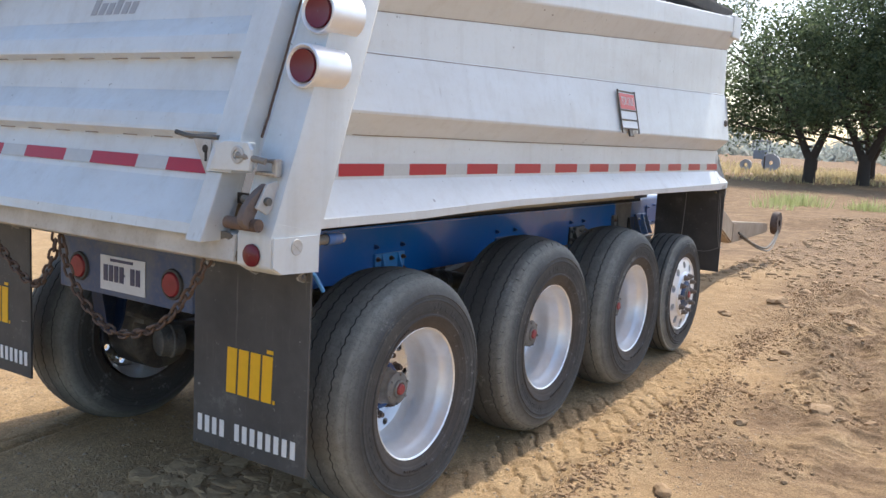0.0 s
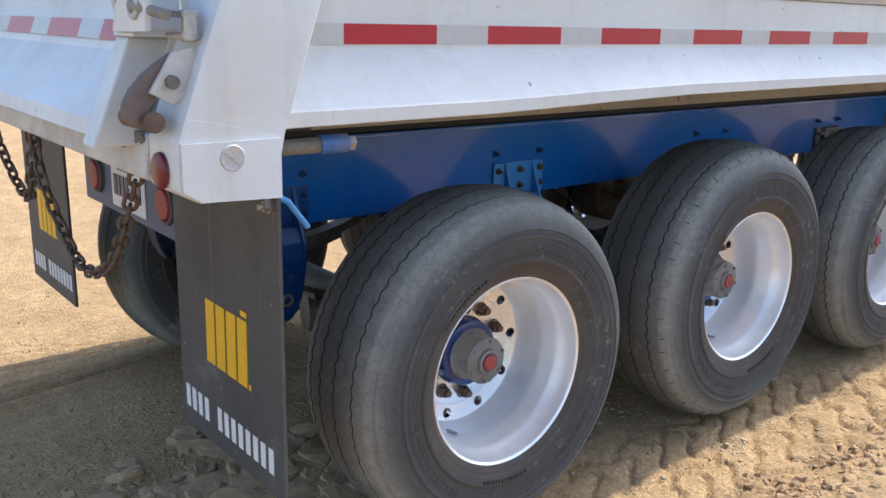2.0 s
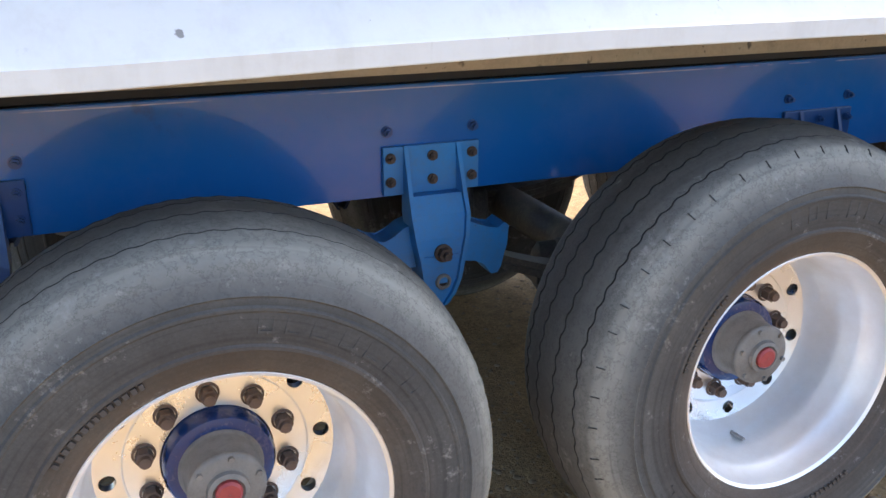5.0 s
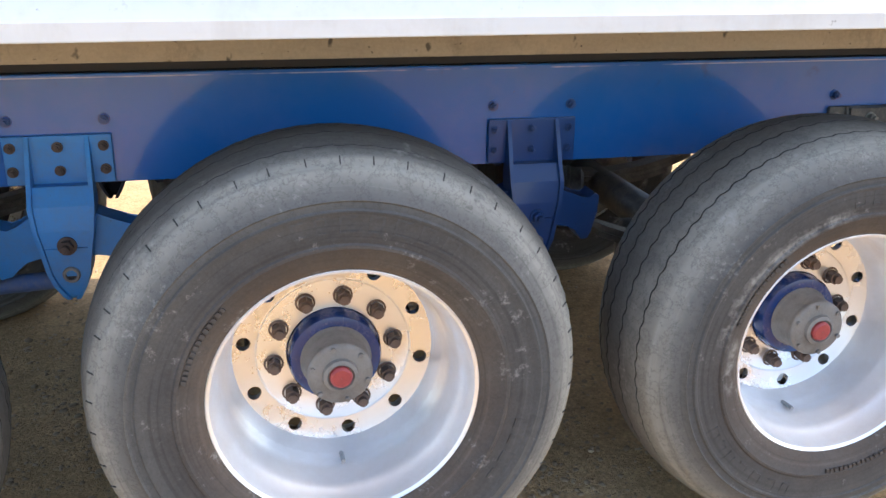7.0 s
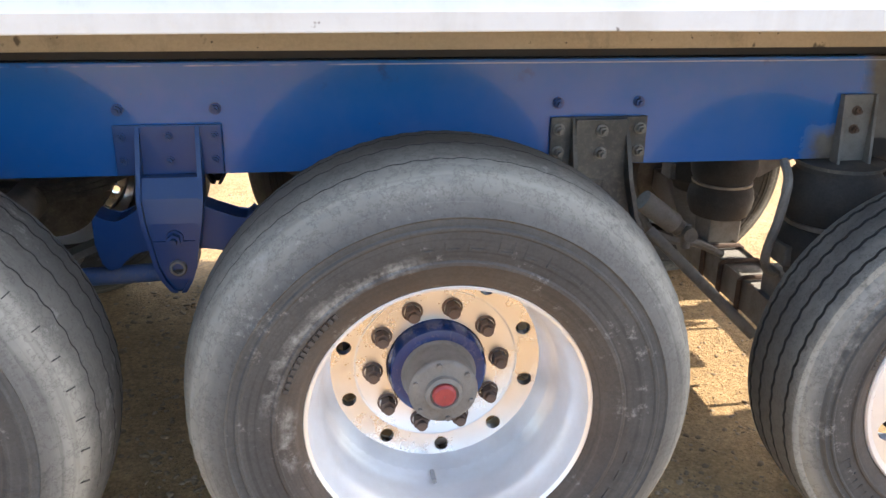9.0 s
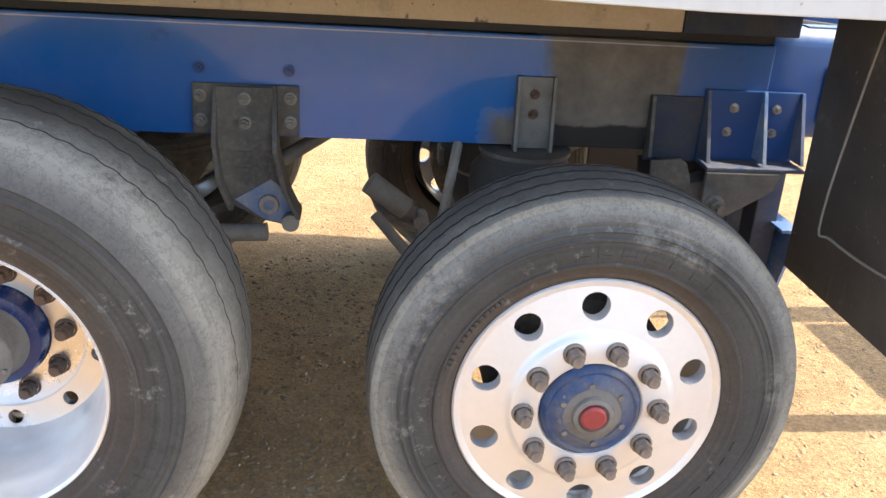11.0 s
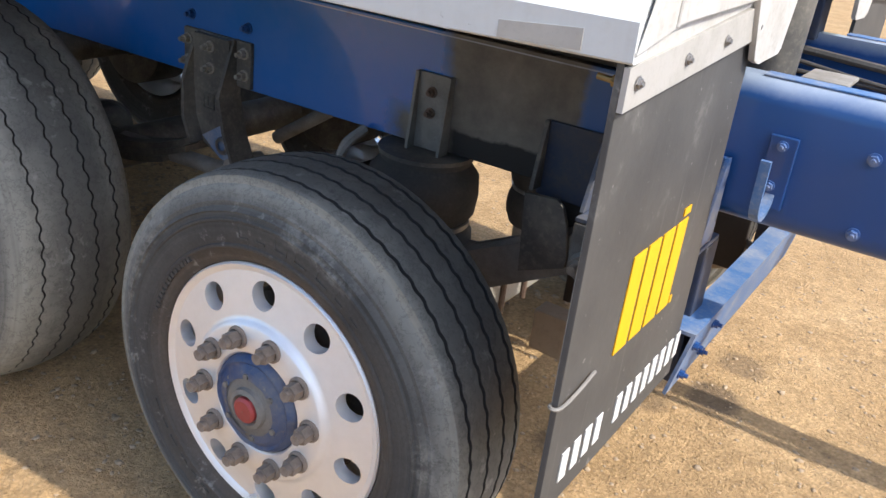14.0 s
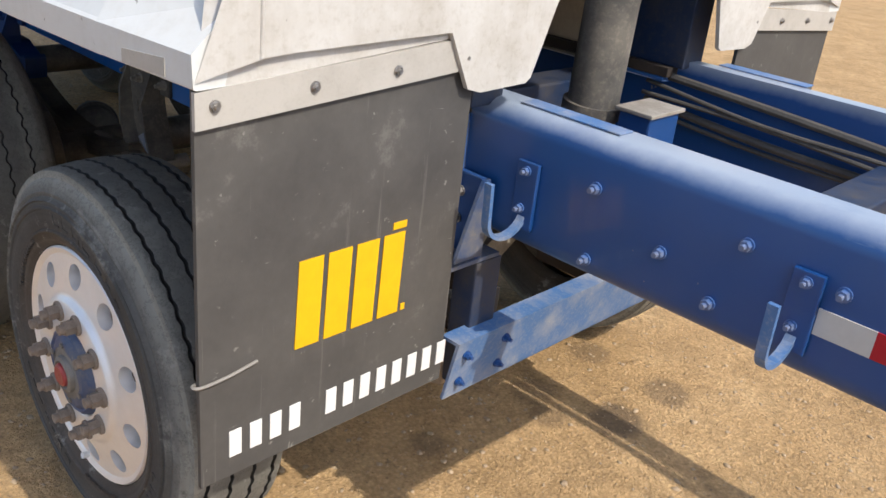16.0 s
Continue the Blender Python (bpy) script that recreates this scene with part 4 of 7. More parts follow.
ME_BOLT_BLUE = finish("bolt", hexbolt(0.0115, 0.012), M_BLUE)
ME_BOLT_PALE = finish("bolt", hexbolt(0.0115, 0.013), M_BLUE_DIRTY)
ME_BOLT_RUST = finish("bolt", hexbolt(0.0125, 0.012), M_RUST)


def bolt(me, parent, x, y, z, scale=1.0):
    put("bolt", me, parent, Matrix.Translation((x, y, z)) @ Matrix.Rotation(random.random(), 4, "Y") @ Matrix.Scale(scale, 4))


# -- spring hangers --
def slab(bm, a, b, t):
    """A flat bar between two lines of (x, y, z) points a and b, t thick along x."""
    for i in range(len(a) - 1):
        p = [a[i], b[i], b[i + 1], a[i + 1]]
        hexa(bm, [(q[0] - t / 2, q[1], q[2]) for q in p] + [(q[0] + t / 2, q[1], q[2]) for q in p])


def hanger(xc, mat, bmesh_bolt, label, far=False):
    """A flanged spring hanger: bolted plate, tapered web between two ribs, pivot bolt, equaliser."""
    f = (lambda y: y) if not far else (lambda y: 2 * YC - y)
    bm = box(B(), xc - 0.128, xc + 0.128, f(RAIL - 0.014), f(RAIL - 0.001), 0.905, 1.028, 0.003)
    h = part("hanger", bm, mat, trailer, label)
    zz = [1.028, 0.905, 0.86, 0.8, 0.745, 0.69, 0.652, 0.622, 0.612]
    fy = [RAIL - y for y in (0.016, 0.06, 0.08, 0.09, 0.092, 0.09, 0.085, 0.077, 0.07)]
    hw = [0.07, 0.072, 0.073, 0.066, 0.055, 0.046, 0.033, 0.017, 0.01]
    for s in (-1, 1):
        bm = B()
        slab(bm, [(xc + s * w_, f(y), z) for w_, y, z in zip(hw, fy, zz)], [(xc + s * w_, f(RAIL - 0.004), z) for w_, y, z in zip(hw, fy, zz)], 0.011)
        bmesh.ops.remove_doubles(bm, verts=bm.verts, dist=0.0005)
        part("rib", bm, mat, h)
    bm = B()
    for i in range(1, len(zz) - 1):
        a, b = i, i + 1
        yo = 0.012
        hexa(bm, [(xc - hw[a], f(fy[a] + yo), zz[a]), (xc + hw[a], f(fy[a] + yo), zz[a]), (xc + hw[b], f(fy[b] + yo), zz[b]), (xc - hw[b], f(fy[b] + yo), zz[b]),
                  (xc - hw[a], f(fy[a] + yo + 0.012), zz[a]), (xc + hw[a], f(fy[a] + yo + 0.012), zz[a]), (xc + hw[b], f(fy[b] + yo + 0.012), zz[b]), (xc - hw[b], f(fy[b] + yo + 0.012), zz[b])])
    bmesh.ops.remove_doubles(bm, verts=bm.verts, dist=0.0005)
    part("web", bm, mat, h)
    part("ledge", box(B(), xc - 0.07, xc + 0.07, f(fy[1] + 0.013), f(RAIL - 0.0135), 0.897, 0.907, 0.002), mat, h)
    m = Matrix.Translation((xc + 0.004, f(RAIL - 0.078), 0.684))
    if far:
        m = m @ Matrix.Rotation(math.pi, 4, "Z")
    bush = part("bushing", lathe(B(), [(0.0135, -0.008), (0.0185, -0.008), (0.0215, -0.004), (0.0215, 0.006), (0.0135, 0.006)], 20, None, True), M_SHOCK, h, "worn round eye", True, m)
    # no hole is cut: a dark disc stands for the bore's shade
    part("bore", lathe(B(), [(0.001, 0.0015), (0.0135, 0.0015), (0.0135, 0.004), (0.001, 0.004)], 16), M_SHADE_DARK, bush, "dark disc standing for the shaded bore", True, m)
    # raised seam on the web
    bm = hexa_mesh([(xc - 0.056, f(fy[4] + 0.012), 0.752), (xc + 0.056, f(fy[4] + 0.012), 0.752), (xc + 0.056, f(fy[4] + 0.012), 0.756), (xc - 0.056, f(fy[4] + 0.012), 0.756),
                    (xc - 0.056, f(fy[4] + 0.008), 0.753), (xc + 0.056, f(fy[4] + 0.008), 0.753), (xc + 0.056, f(fy[4] + 0.008), 0.755), (xc - 0.056, f(fy[4] + 0.008), 0.755)])
    part("casting_seam", bm, mat, h)
    if far:
        return
    for bx in (-0.11, 0.0, 0.108):
        for bz in (1.0, 0.94):
            bolt(bmesh_bolt, h, xc + bx, RAIL - 0.015 - (0.0 if bx else 0.002), bz, 0.82)
    for bx in (-0.113, 0.115):
        bolt(ME_BOLT_BLUE, h, xc + bx, RAIL, 1.064, 0.95)
    bolt(bmesh_bolt, h, xc + 0.003, RAIL - 0.08, 0.762, 1.45)


def equaliser(xc, mat, far=False):
    f = (lambda y: y) if not far else (lambda y: 2 * YC - y)
    pts = [(-0.196, 0.8), (-0.185, 0.815), (-0.165, 0.803), (-0.14, 0.793), (-0.115, 0.803), (-0.09, 0.826), (-0.05, 0.84), (0.06, 0.84), (0.1, 0.82), (0.15, 0.797), (0.175, 0.793), (0.19, 0.812), (0.205, 0.8), (0.2, 0.75),
           (0.185, 0.69), (0.175, 0.672), (0.155, 0.67), (0.145, 0.685), (0.135, 0.705), (0.11, 0.718), (0.07, 0.72), (-0.07, 0.72), (-0.105, 0.715), (-0.13, 0.695), (-0.14, 0.675), (-0.17, 0.668), (-0.185, 0.69), (-0.196, 0.74)]
    bm = prism(B(), [(xc + x, z) for x, z in pts], "y", f(RAIL - 0.045), f(RAIL + 0.035), 0.004)
    part("equaliser", bm, mat, trailer, "cast spring equaliser beam")


def spring(x0, x1, xm, z0, z1, far=False):
    f = (lambda y: y) if not far else (lambda y: 2 * YC - y)
    bm = B()
    for k, cut in enumerate((0.0, 0.06, 0.16)):
        n = 10
        xs = [x0 + cut + (x1 - x0 - 2 * cut) * i / n for i in range(n + 1)]
        zs = [z0 + (z1 - z0) * (2 * (x - xm) / (x1 - x0)) ** 2 for x in xs]
        pts = [(x, z - k * 0.021) for x, z in zip(xs, zs)] + [(x, z - k * 0.021 - 0.019) for x, z in zip(xs[::-1], zs[::-1])]
        prism(bm, pts, "y", f(RAIL - 0.035), f(RAIL + 0.04))
    part("leaf_spring", bm, M_DARK, trailer, "dark stack of spring leaves")


HANGERS = [(-0.43, M_BLUE, ME_BOLT_BLUE, "dusty blue spring hanger"), (0.622, M_BLUE_LIGHT, ME_BOLT_RUST, "light blue spring hanger with rusty bolts"), (1.866, M_BLUE, ME_BOLT_BLUE, "blue painted spring hanger")]
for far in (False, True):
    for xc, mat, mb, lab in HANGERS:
        # far copies get dark paint in place of shade under the trailer
        hanger(xc, M_GREASY_SHADED if far else mat, mb, "far spring hanger, dark with painted-in shade" if far else lab, far)
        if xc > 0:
            equaliser(xc, M_GREASY_SHADED if far else mat, far)
    spring(-0.36, 0.5, 0.06, 0.62, 0.72, far)
    spring(0.76, 1.68, 1.22, 0.63, 0.74, far)
    spring(2.02, 2.9, 2.46, 0.63, 0.74, far)
# radius rods
for xa, xb in ((0.62, 0.05), (1.866, 1.3), (2.99, 2.5)):
    bm = rod(B(), (xa, RAIL + 0.0, 0.645), (xb, RAIL + 0.02, 0.615), 0.024)
    part("radius_rod", bm, M_SHOCK if xa > 2.5 else M_BLUE_DIRTY, trailer, "", True)
# black hanger ahead of the third axle, with a foot
xc = 2.945
bm = box(B(), xc - 0.128, xc + 0.128, RAIL - 0.014, RAIL - 0.001, 0.905, 1.03, 0.003)
hb = part("hanger", bm, M_BLACK, trailer, "dusty black spring hanger with bright bolts")
bm = prism(B(), [(xc - 0.068, 1.028), (xc + 0.068, 1.028), (xc + 0.072, 0.88), (xc + 0.095, 0.78), (xc + 0.125, 0.71), (xc + 0.11, 0.675), (xc + 0.04, 0.69), (xc - 0.04, 0.73), (xc - 0.062, 0.8), (xc - 0.07, 0.9)], "y", RAIL - 0.035, RAIL - 0.016, 0.003)
part("web", bm, M_BLACK, hb)
for s, pts in ((-1, [(-0.07, 1.03), (-0.072, 0.9), (-0.062, 0.8), (-0.035, 0.73)]), (1, [(0.07, 1.03), (0.074, 0.88), (0.098, 0.78), (0.13, 0.71)])):
    bm = B()
    slab(bm, [(xc + x, RAIL - 0.02 - 0.06 * min(1, (1.03 - z) / 0.15), z) for x, z in pts], [(xc + x, RAIL, z) for x, z in pts], 0.011)
    bmesh.ops.remove_doubles(bm, verts=bm.verts, dist=0.0005)
    part("rib", bm, M_BLACK, hb)
bm = prism(B(), [(xc - 0.03, 0.745), (xc + 0.06, 0.8), (xc + 0.09, 0.775), (xc + 0.118, 0.712), (xc + 0.105, 0.682), (xc + 0.04, 0.695)], "y", RAIL - 0.0385, RAIL - 0.034, 0.001)
part("worn_patch", bm, M_WORNBLUE, hb, "worn blue foot of the hanger")
bm = lathe(B(), [(0.014, -0.008), (0.024, -0.008), (0.026, -0.003), (0.026, 0.01), (0.014, 0.01)], 24)
part("bushing", bm, M_STEEL, hb, "", True, Matrix.Translation((xc + 0.055, RAIL - 0.039, 0.735)))
for bx in (-0.108, 0.0, 0.108):
    for bz in (1.0, 0.941):
        bolt(ME_BOLT_DUST, hb, xc + bx, RAIL - 0.016 - (0.02 if bx == 0 else 0), bz, 0.92)
for bx in (-0.11, 0.104):
    bolt(ME_BOLT_BLUE, hb, xc + bx, RAIL, 1.065)
bm = rod(B(), (xc + 0.11, RAIL - 0.07, 0.695), (xc + 0.11, RAIL + 0.05, 0.695), 0.022, 16)
part("pin", bm, M_SHOCK, hb, "", True)
bm = B()
for x0, x1, z0, z1 in ((-0.028, -0.024, 0.825, 0.87), (0.012, 0.016, 0.825, 0.87), (-0.028, 0.016, 0.825, 0.829), (-0.028, 0.016, 0.866, 0.87), (-0.012, -0.008, 0.835, 0.86)):
    box(bm, xc + x0, xc + x1, RAIL - 0.038, RAIL - 0.034, z0, z1)
part("casting_mark", bm, M_BLACK, hb)
bm = rod(B(), (2.86, 0.9, 0.652), (3.16, 0.9, 0.85), 0.021, 14)
part("brake_rod", bm, M_SHOCK, trailer, "dusty rod behind the hanger", True)

# -- air suspension of the lift axle --
def air_spring(x, y, z0, z1, r):
    zm = (z0 + z1) / 2
    h = z1 - z0
    prof = [(0.001, z0), (r * 0.72, z0), (r * 0.75, z0 + 0.05 * h), (r * 0.97, z0 + 0.14 * h), (r, z0 + 0.27 * h), (r * 0.96, z0 + 0.42 * h), (r * 0.86, zm - 0.01), (r * 0.86, zm + 0.01),
            (r * 0.96, z0 + 0.58 * h), (r, z0 + 0.73 * h), (r * 0.97, z0 + 0.86 * h), (r * 0.8, z0 + 0.95 * h), (r * 0.8, z1), (0.001, z1)]
    bm = lathe(B(), prof, 40)
    ob = part("air_spring", bm, M_BAG, trailer, "black double-bellows rubber air spring", True, Matrix.Translation((x, y, 0)) @ Matrix.Rotation(radians(90), 4, "X"))
    bm = lathe(B(), [(r * 0.85, zm - 0.008), (r * 0.9, zm - 0.006), (r * 0.9, zm + 0.006), (r * 0.85, zm + 0.008)], 32, None, True)
    part("girdle_hoop", bm, M_STEEL, ob, "", True, ORIGIN[ob.name])
    return ob


for yb in (0.58, 2 * YC - 0.58):
    air_spring(3.645, yb, 0.555, 0.885, 0.138)
    s = 1 if yb < YC else -1
    yo = RAIL if s > 0 else 2 * YC - RAIL
    bm = box(B(), 3.61, 3.706, yo - 0.012 * s, yo - 0.001 * s, 0.896, 1.078, 0.002)
    for xx in (3.613, 3.703):
        prism(bm, [(yo - 0.001 * s, 1.078), (yo - 0.02 * s, 1.078), (yo - 0.04 * s, 0.893), (yo - 0.001 * s, 0.893)], "x", xx - 0.004, xx + 0.004)
    part("top_plate", rod(B(), (3.645, yb, 0.884), (3.645, yb, 0.894), 0.118, 28), M_BLACK, trailer, "black plate on top of the air spring")
    ab = part("air_spring_bracket", bm, M_CAP, trailer, "dusty grey bracket over the air spring")
    if s > 0:
        bolt(ME_BOLT_RUST, ab, 3.655, yo - 0.012, 1.035, 0.8)
        bolt(ME_BOLT_RUST, ab, 3.655, yo - 0.012, 0.985, 0.8)
    # trailing arm and hanger
    bm = prism(B(), [(3.5, 0.6), (3.85, 0.6), (4.1, 0.74), (4.17, 0.79), (4.13, 0.84), (4.06, 0.82), (3.8, 0.68), (3.5, 0.66)], "y", yb - 0.05, yb + 0.04, 0.006)
    part("trailing_arm", bm, M_CAP, trailer, "dusty grey suspension arm")
    bm = box(B(), 4.094, 4.352, yo - 0.014 * s, yo - 0.001 * s, 0.885, 1.066, 0.003)
    h4 = part("hanger", bm, M_BLUE, trailer, "large blue suspension hanger with a grimy rear bay")
    bm = box(B(), 3.955, 4.0935, yo - 0.012 * s, yo - 0.001 * s, 0.875, 1.045, 0.003)
    part("rear_bay", bm, M_GREASY_SHADED, h4, "grimy dark rear bay")
    for xx, top, foot, mat in ((3.96, 1.045, 0.05, M_BLACK), (4.1, 1.066, 0.085, M_GRIME), (4.248, 1.066, 0.085, M_WORNBLUE), (4.348, 1.066, 0.085, M_GRIME)):
        bm = prism(B(), [(yo - 0.001 * s, top), (yo - 0.02 * s, top), (yo - foot * s, 0.893), (yo - 0.001 * s, 0.893)], "x", xx - 0.005, xx + 0.005, 0.0015)
        part("rib", bm, mat, h4)
    bm = box(B(), 4.095, 4.352, yo - 0.098 * s, yo + 0.06 * s, 0.876, 0.886, 0.002)
    part("shelf_plate", bm, M_GRIME, h4)
    bm = prism(B(), [(4.095, 0.874), (4.292, 0.874), (4.278, 0.83), (4.257, 0.815), (4.152, 0.752), (4.137, 0.746), (4.12, 0.747), (4.105, 0.757), (4.097, 0.775), (4.095, 0.81)], "y", yo - 0.1 * s, yo - 0.086 * s, 0.003)
    part("cheek_plate", bm, M_CAP, h4, "dusty grey cheek plate")
    bm = prism(B(), [(3.957, 0.892), (4.035, 0.898), (4.052, 0.885), (4.066, 0.85), (4.08, 0.775), (4.078, 0.75), (3.97, 0.706)], "y", yo - 0.07 * s, yo - 0.058 * s, 0.002)
    part("rear_web", bm, M_BLACK, h4, "dusty black rear web")
    bm = prism(B(), [(3.957, 0.874), (4.352, 0.874), (4.3, 0.8), (4.12, 0.74), (3.97, 0.75)], "y", yo + 0.03 * s, yo + 0.044 * s, 0.002)
    part("cheek_plate", bm, M_SHADE_DARK, h4, "dark inner cheek plate")
    if s > 0:
        bolt(ME_BOLT_DUST, h4, 4.128, yo - 0.1, 0.79, 1.5)
        for bx, bz in ((4.172, 1.022), (4.163, 0.96), (4.285, 1.022), (4.283, 0.96)):
            bolt(ME_BOLT, h4, bx, yo - 0.015, bz, 0.72)
    # vertical strut, lower box and its pipe end
    bm = box(B(), 4.287, 4.352, yo - 0.01 * s, yo + 0.07 * s, 0.55, 0.874, 0.004)
    # the flap's shadow on the strut is painted in with dark colour
    part("strut", bm, M_GREASY_SHADED, trailer)
    bm = prism(B(), [(4.0, 0.598), (4.286, 0.598), (4.286, 0.53), (4.16, 0.487), (4.0, 0.495)], "y", yo - 0.01 * s, yo + 0.05 * s, 0.005)
    part("lower_box", bm, M_DUSTY, trailer, "tan-stained steel box")
    # added dark sheet that stands for the shade deep in the hollow
    bm = box(B(), 4.0, 4.286, yo + 0.15 * s, yo + 0.165 * s, 0.56, 0.74, 0.003)
    part("back_plate", bm, M_SHADE_DARK, trailer)
    for bx, bw, bh in ((4.075, 0.018, 0.065), (4.14, 0.028, 0.06), (4.195, 0.011, 0.07)):
        bm = lathe(B(), [(0.001, bh), (0.5 * bw, bh), (0.9 * bw, 0.85 * bh), (bw, 0.5 * bh), (bw * 0.9, 0.1 * bh), (bw * 0.6, 0.0), (0.001, 0.0)], 16)
        part("casting_lug", bm, M_DUSTY, trailer, "tan dusty casting lug", True, Matrix.Translation((bx, yo + 0.11 * s, 0.6)) @ Matrix.Rotation(radians(90), 4, "X"))
    bm = prism(B(), [(4.19, 0.72), (4.215, 0.73), (4.285, 0.6), (4.245, 0.6)], "y", yo + 0.06 * s, yo + 0.075 * s, 0.003)
    part("gusset", bm, M_BLACK, trailer)
# inner air spring with three bellows
prof = [(0.001, 0.5), (0.09, 0.5)]
for k in range(3):
    z0_ = 0.505 + 0.12 * k
    prof += [(0.1, z0_), (0.113, z0_ + 0.03), (0.117, z0_ + 0.06), (0.113, z0_ + 0.09), (0.1, z0_ + 0.117)]
bm = lathe(B(), prof + [(0.09, 0.868), (0.001, 0.868)], 36)
inner = part("air_spring", bm, M_BAG, trailer, "black rubber air spring with three bellows", True, Matrix.Translation((3.655, 1.27, 0)) @ Matrix.Rotation(radians(90), 4, "X"))
for z0_ in (0.624, 0.744):
    part("girdle_hoop", lathe(B(), [(0.099, z0_ - 0.006), (0.107, z0_ - 0.004), (0.107, z0_ + 0.004), (0.099, z0_ + 0.006)], 32, None, True), M_STEEL, inner, "", True, ORIGIN[inner.name])
bm = box(B(), 3.58, 3.73, 1.17, 1.42, 0.868, 0.9, 0.004)
part("spring_seat", bm, M_BLACK, trailer)
bm = lathe(B(), [(0.001, 0.0), (0.034, 0.0), (0.036, -0.014), (0.05, -0.014), (0.054, -0.01), (0.054, 0.06)], 32)
part("pipe_end", bm, M_DUSTY, trailer, "round tan pipe end", True, Matrix.Translation((4.245, RAIL - 0.012, 0.572)) @ Matrix.Scale(0.6, 4))
bm = hose(B(), smooth_line([(3.47, 0.56, 0.9), (3.455, 0.5, 0.86), (3.44, 0.49, 0.76), (3.425, 0.5, 0.66), (3.45, 0.53, 0.6), (3.5, 0.56, 0.57)]), 0.013)
part("air_hose", bm, M_SHOCK, trailer, "dusty grey air hose", True)
bm = rod(B(), (3.275, 0.965, 0.56), (3.575, 0.755, 0.268), 0.018, 14)
part("track_rod", bm, M_SHOCK, trailer, "dusty diagonal rod", True)
bm = rod(B(), (3.255, 1.0, 0.652), (3.372, 1.0, 0.566), 0.036, 20)
sa = part("shock_absorber", bm, M_SHOCK, trailer, "dusty grey shock absorber", True)
bm = rod(B(), (3.366, 1.0, 0.57), (3.392, 1.0, 0.551), 0.029, 18)
rod(bm, (3.39, 1.0, 0.553), (3.418, 1.0, 0.532), 0.013, 12)
part("piston", bm, M_BLACK, sa, "", True)
bm = rod(B(), (3.42, 0.965, 0.535), (3.42, 1.035, 0.535), 0.024, 16)
rod(bm, (3.42, 1.0, 0.48), (3.42, 1.0, 0.56), 0.016, 10)
part("eye", bm, M_SHOCK, sa, "", True)
bm = hose(B(), smooth_line([(3.27, 1.04, 0.6), (3.31, 1.04, 0.53), (3.4, 1.05, 0.487), (3.48, 1.05, 0.475), (3.58, 1.05, 0.43)]), 0.014)
part("stabiliser_bar", bm, M_SHOCK, trailer, "dusty bent bar", True)
# dropped beam of the lift axle: low between the springs, bent up to the wheel ends
bm = prism(B(), [(0.3, 0.46), (0.42, 0.46), (0.62, 0.31), (1.38, 0.31), (1.58, 0.46), (1.7, 0.46), (1.7, 0.55), (1.56, 0.55), (1.36, 0.41), (0.64, 0.41), (0.44, 0.55), (0.3, 0.55)], "x", 3.565, 3.69, 0.012)
part("axle_beam", bm, M_SHOCK, trailer, "dusty dropped beam of the lift axle")
for yp in (0.74, 1.26):
    bm = box(B(), 3.595, 3.715, yp - 0.06, yp + 0.06, 0.411, 0.5, 0.006)
    part("spring_pedestal", bm, M_SHOCK, trailer, "dusty pedestal on the axle beam")
for yp in (0.86, 1.0, 1.14):
    bm = hose(B(), [(3.556, yp, 0.3), (3.556, yp, 0.415), (3.57, yp, 0.424), (3.685, yp, 0.424), (3.698, yp, 0.415), (3.698, yp, 0.3)], 0.009)
    part("u_bolt", bm, M_RUST, trailer, "", True)
# spread crossmember at the front of the chassis
bm = prism(B(), [(4.351, 0.561), (4.358, 0.558), (4.39, 0.716), (4.336, 0.716), (4.336, 0.708), (4.38, 0.708)], "y", 0.495, 2 * YC - 0.495)
cm = part("front_channel", bm, M_WORNBLUE, trailer, "worn blue and bare steel channel across the chassis")
for yy_ in (0.53, 0.66):
    for zz_ in (0.6, 0.675):
        put("bolt", ME_BOLT_BLUE, cm, Matrix.Translation((4.358 + 0.2025 * (zz_ - 0.558), yy_, zz_)) @ Matrix.Rotation(radians(90), 4, "Z") @ Matrix.Scale(0.75, 4))

# -- bolts, hooks and tape on the front rails --
for bx, bz in ((4.594, 1.124), (4.598, 0.979), (4.75, 1.054), (4.901, 1.128), (5.069, 1.109), (4.86, 1.0), (5.3, 1.1), (5.3, 1.0)):
    bolt(ME_BOLT_PALE, trailer, bx, RAIL + 0.016, bz, 0.85)


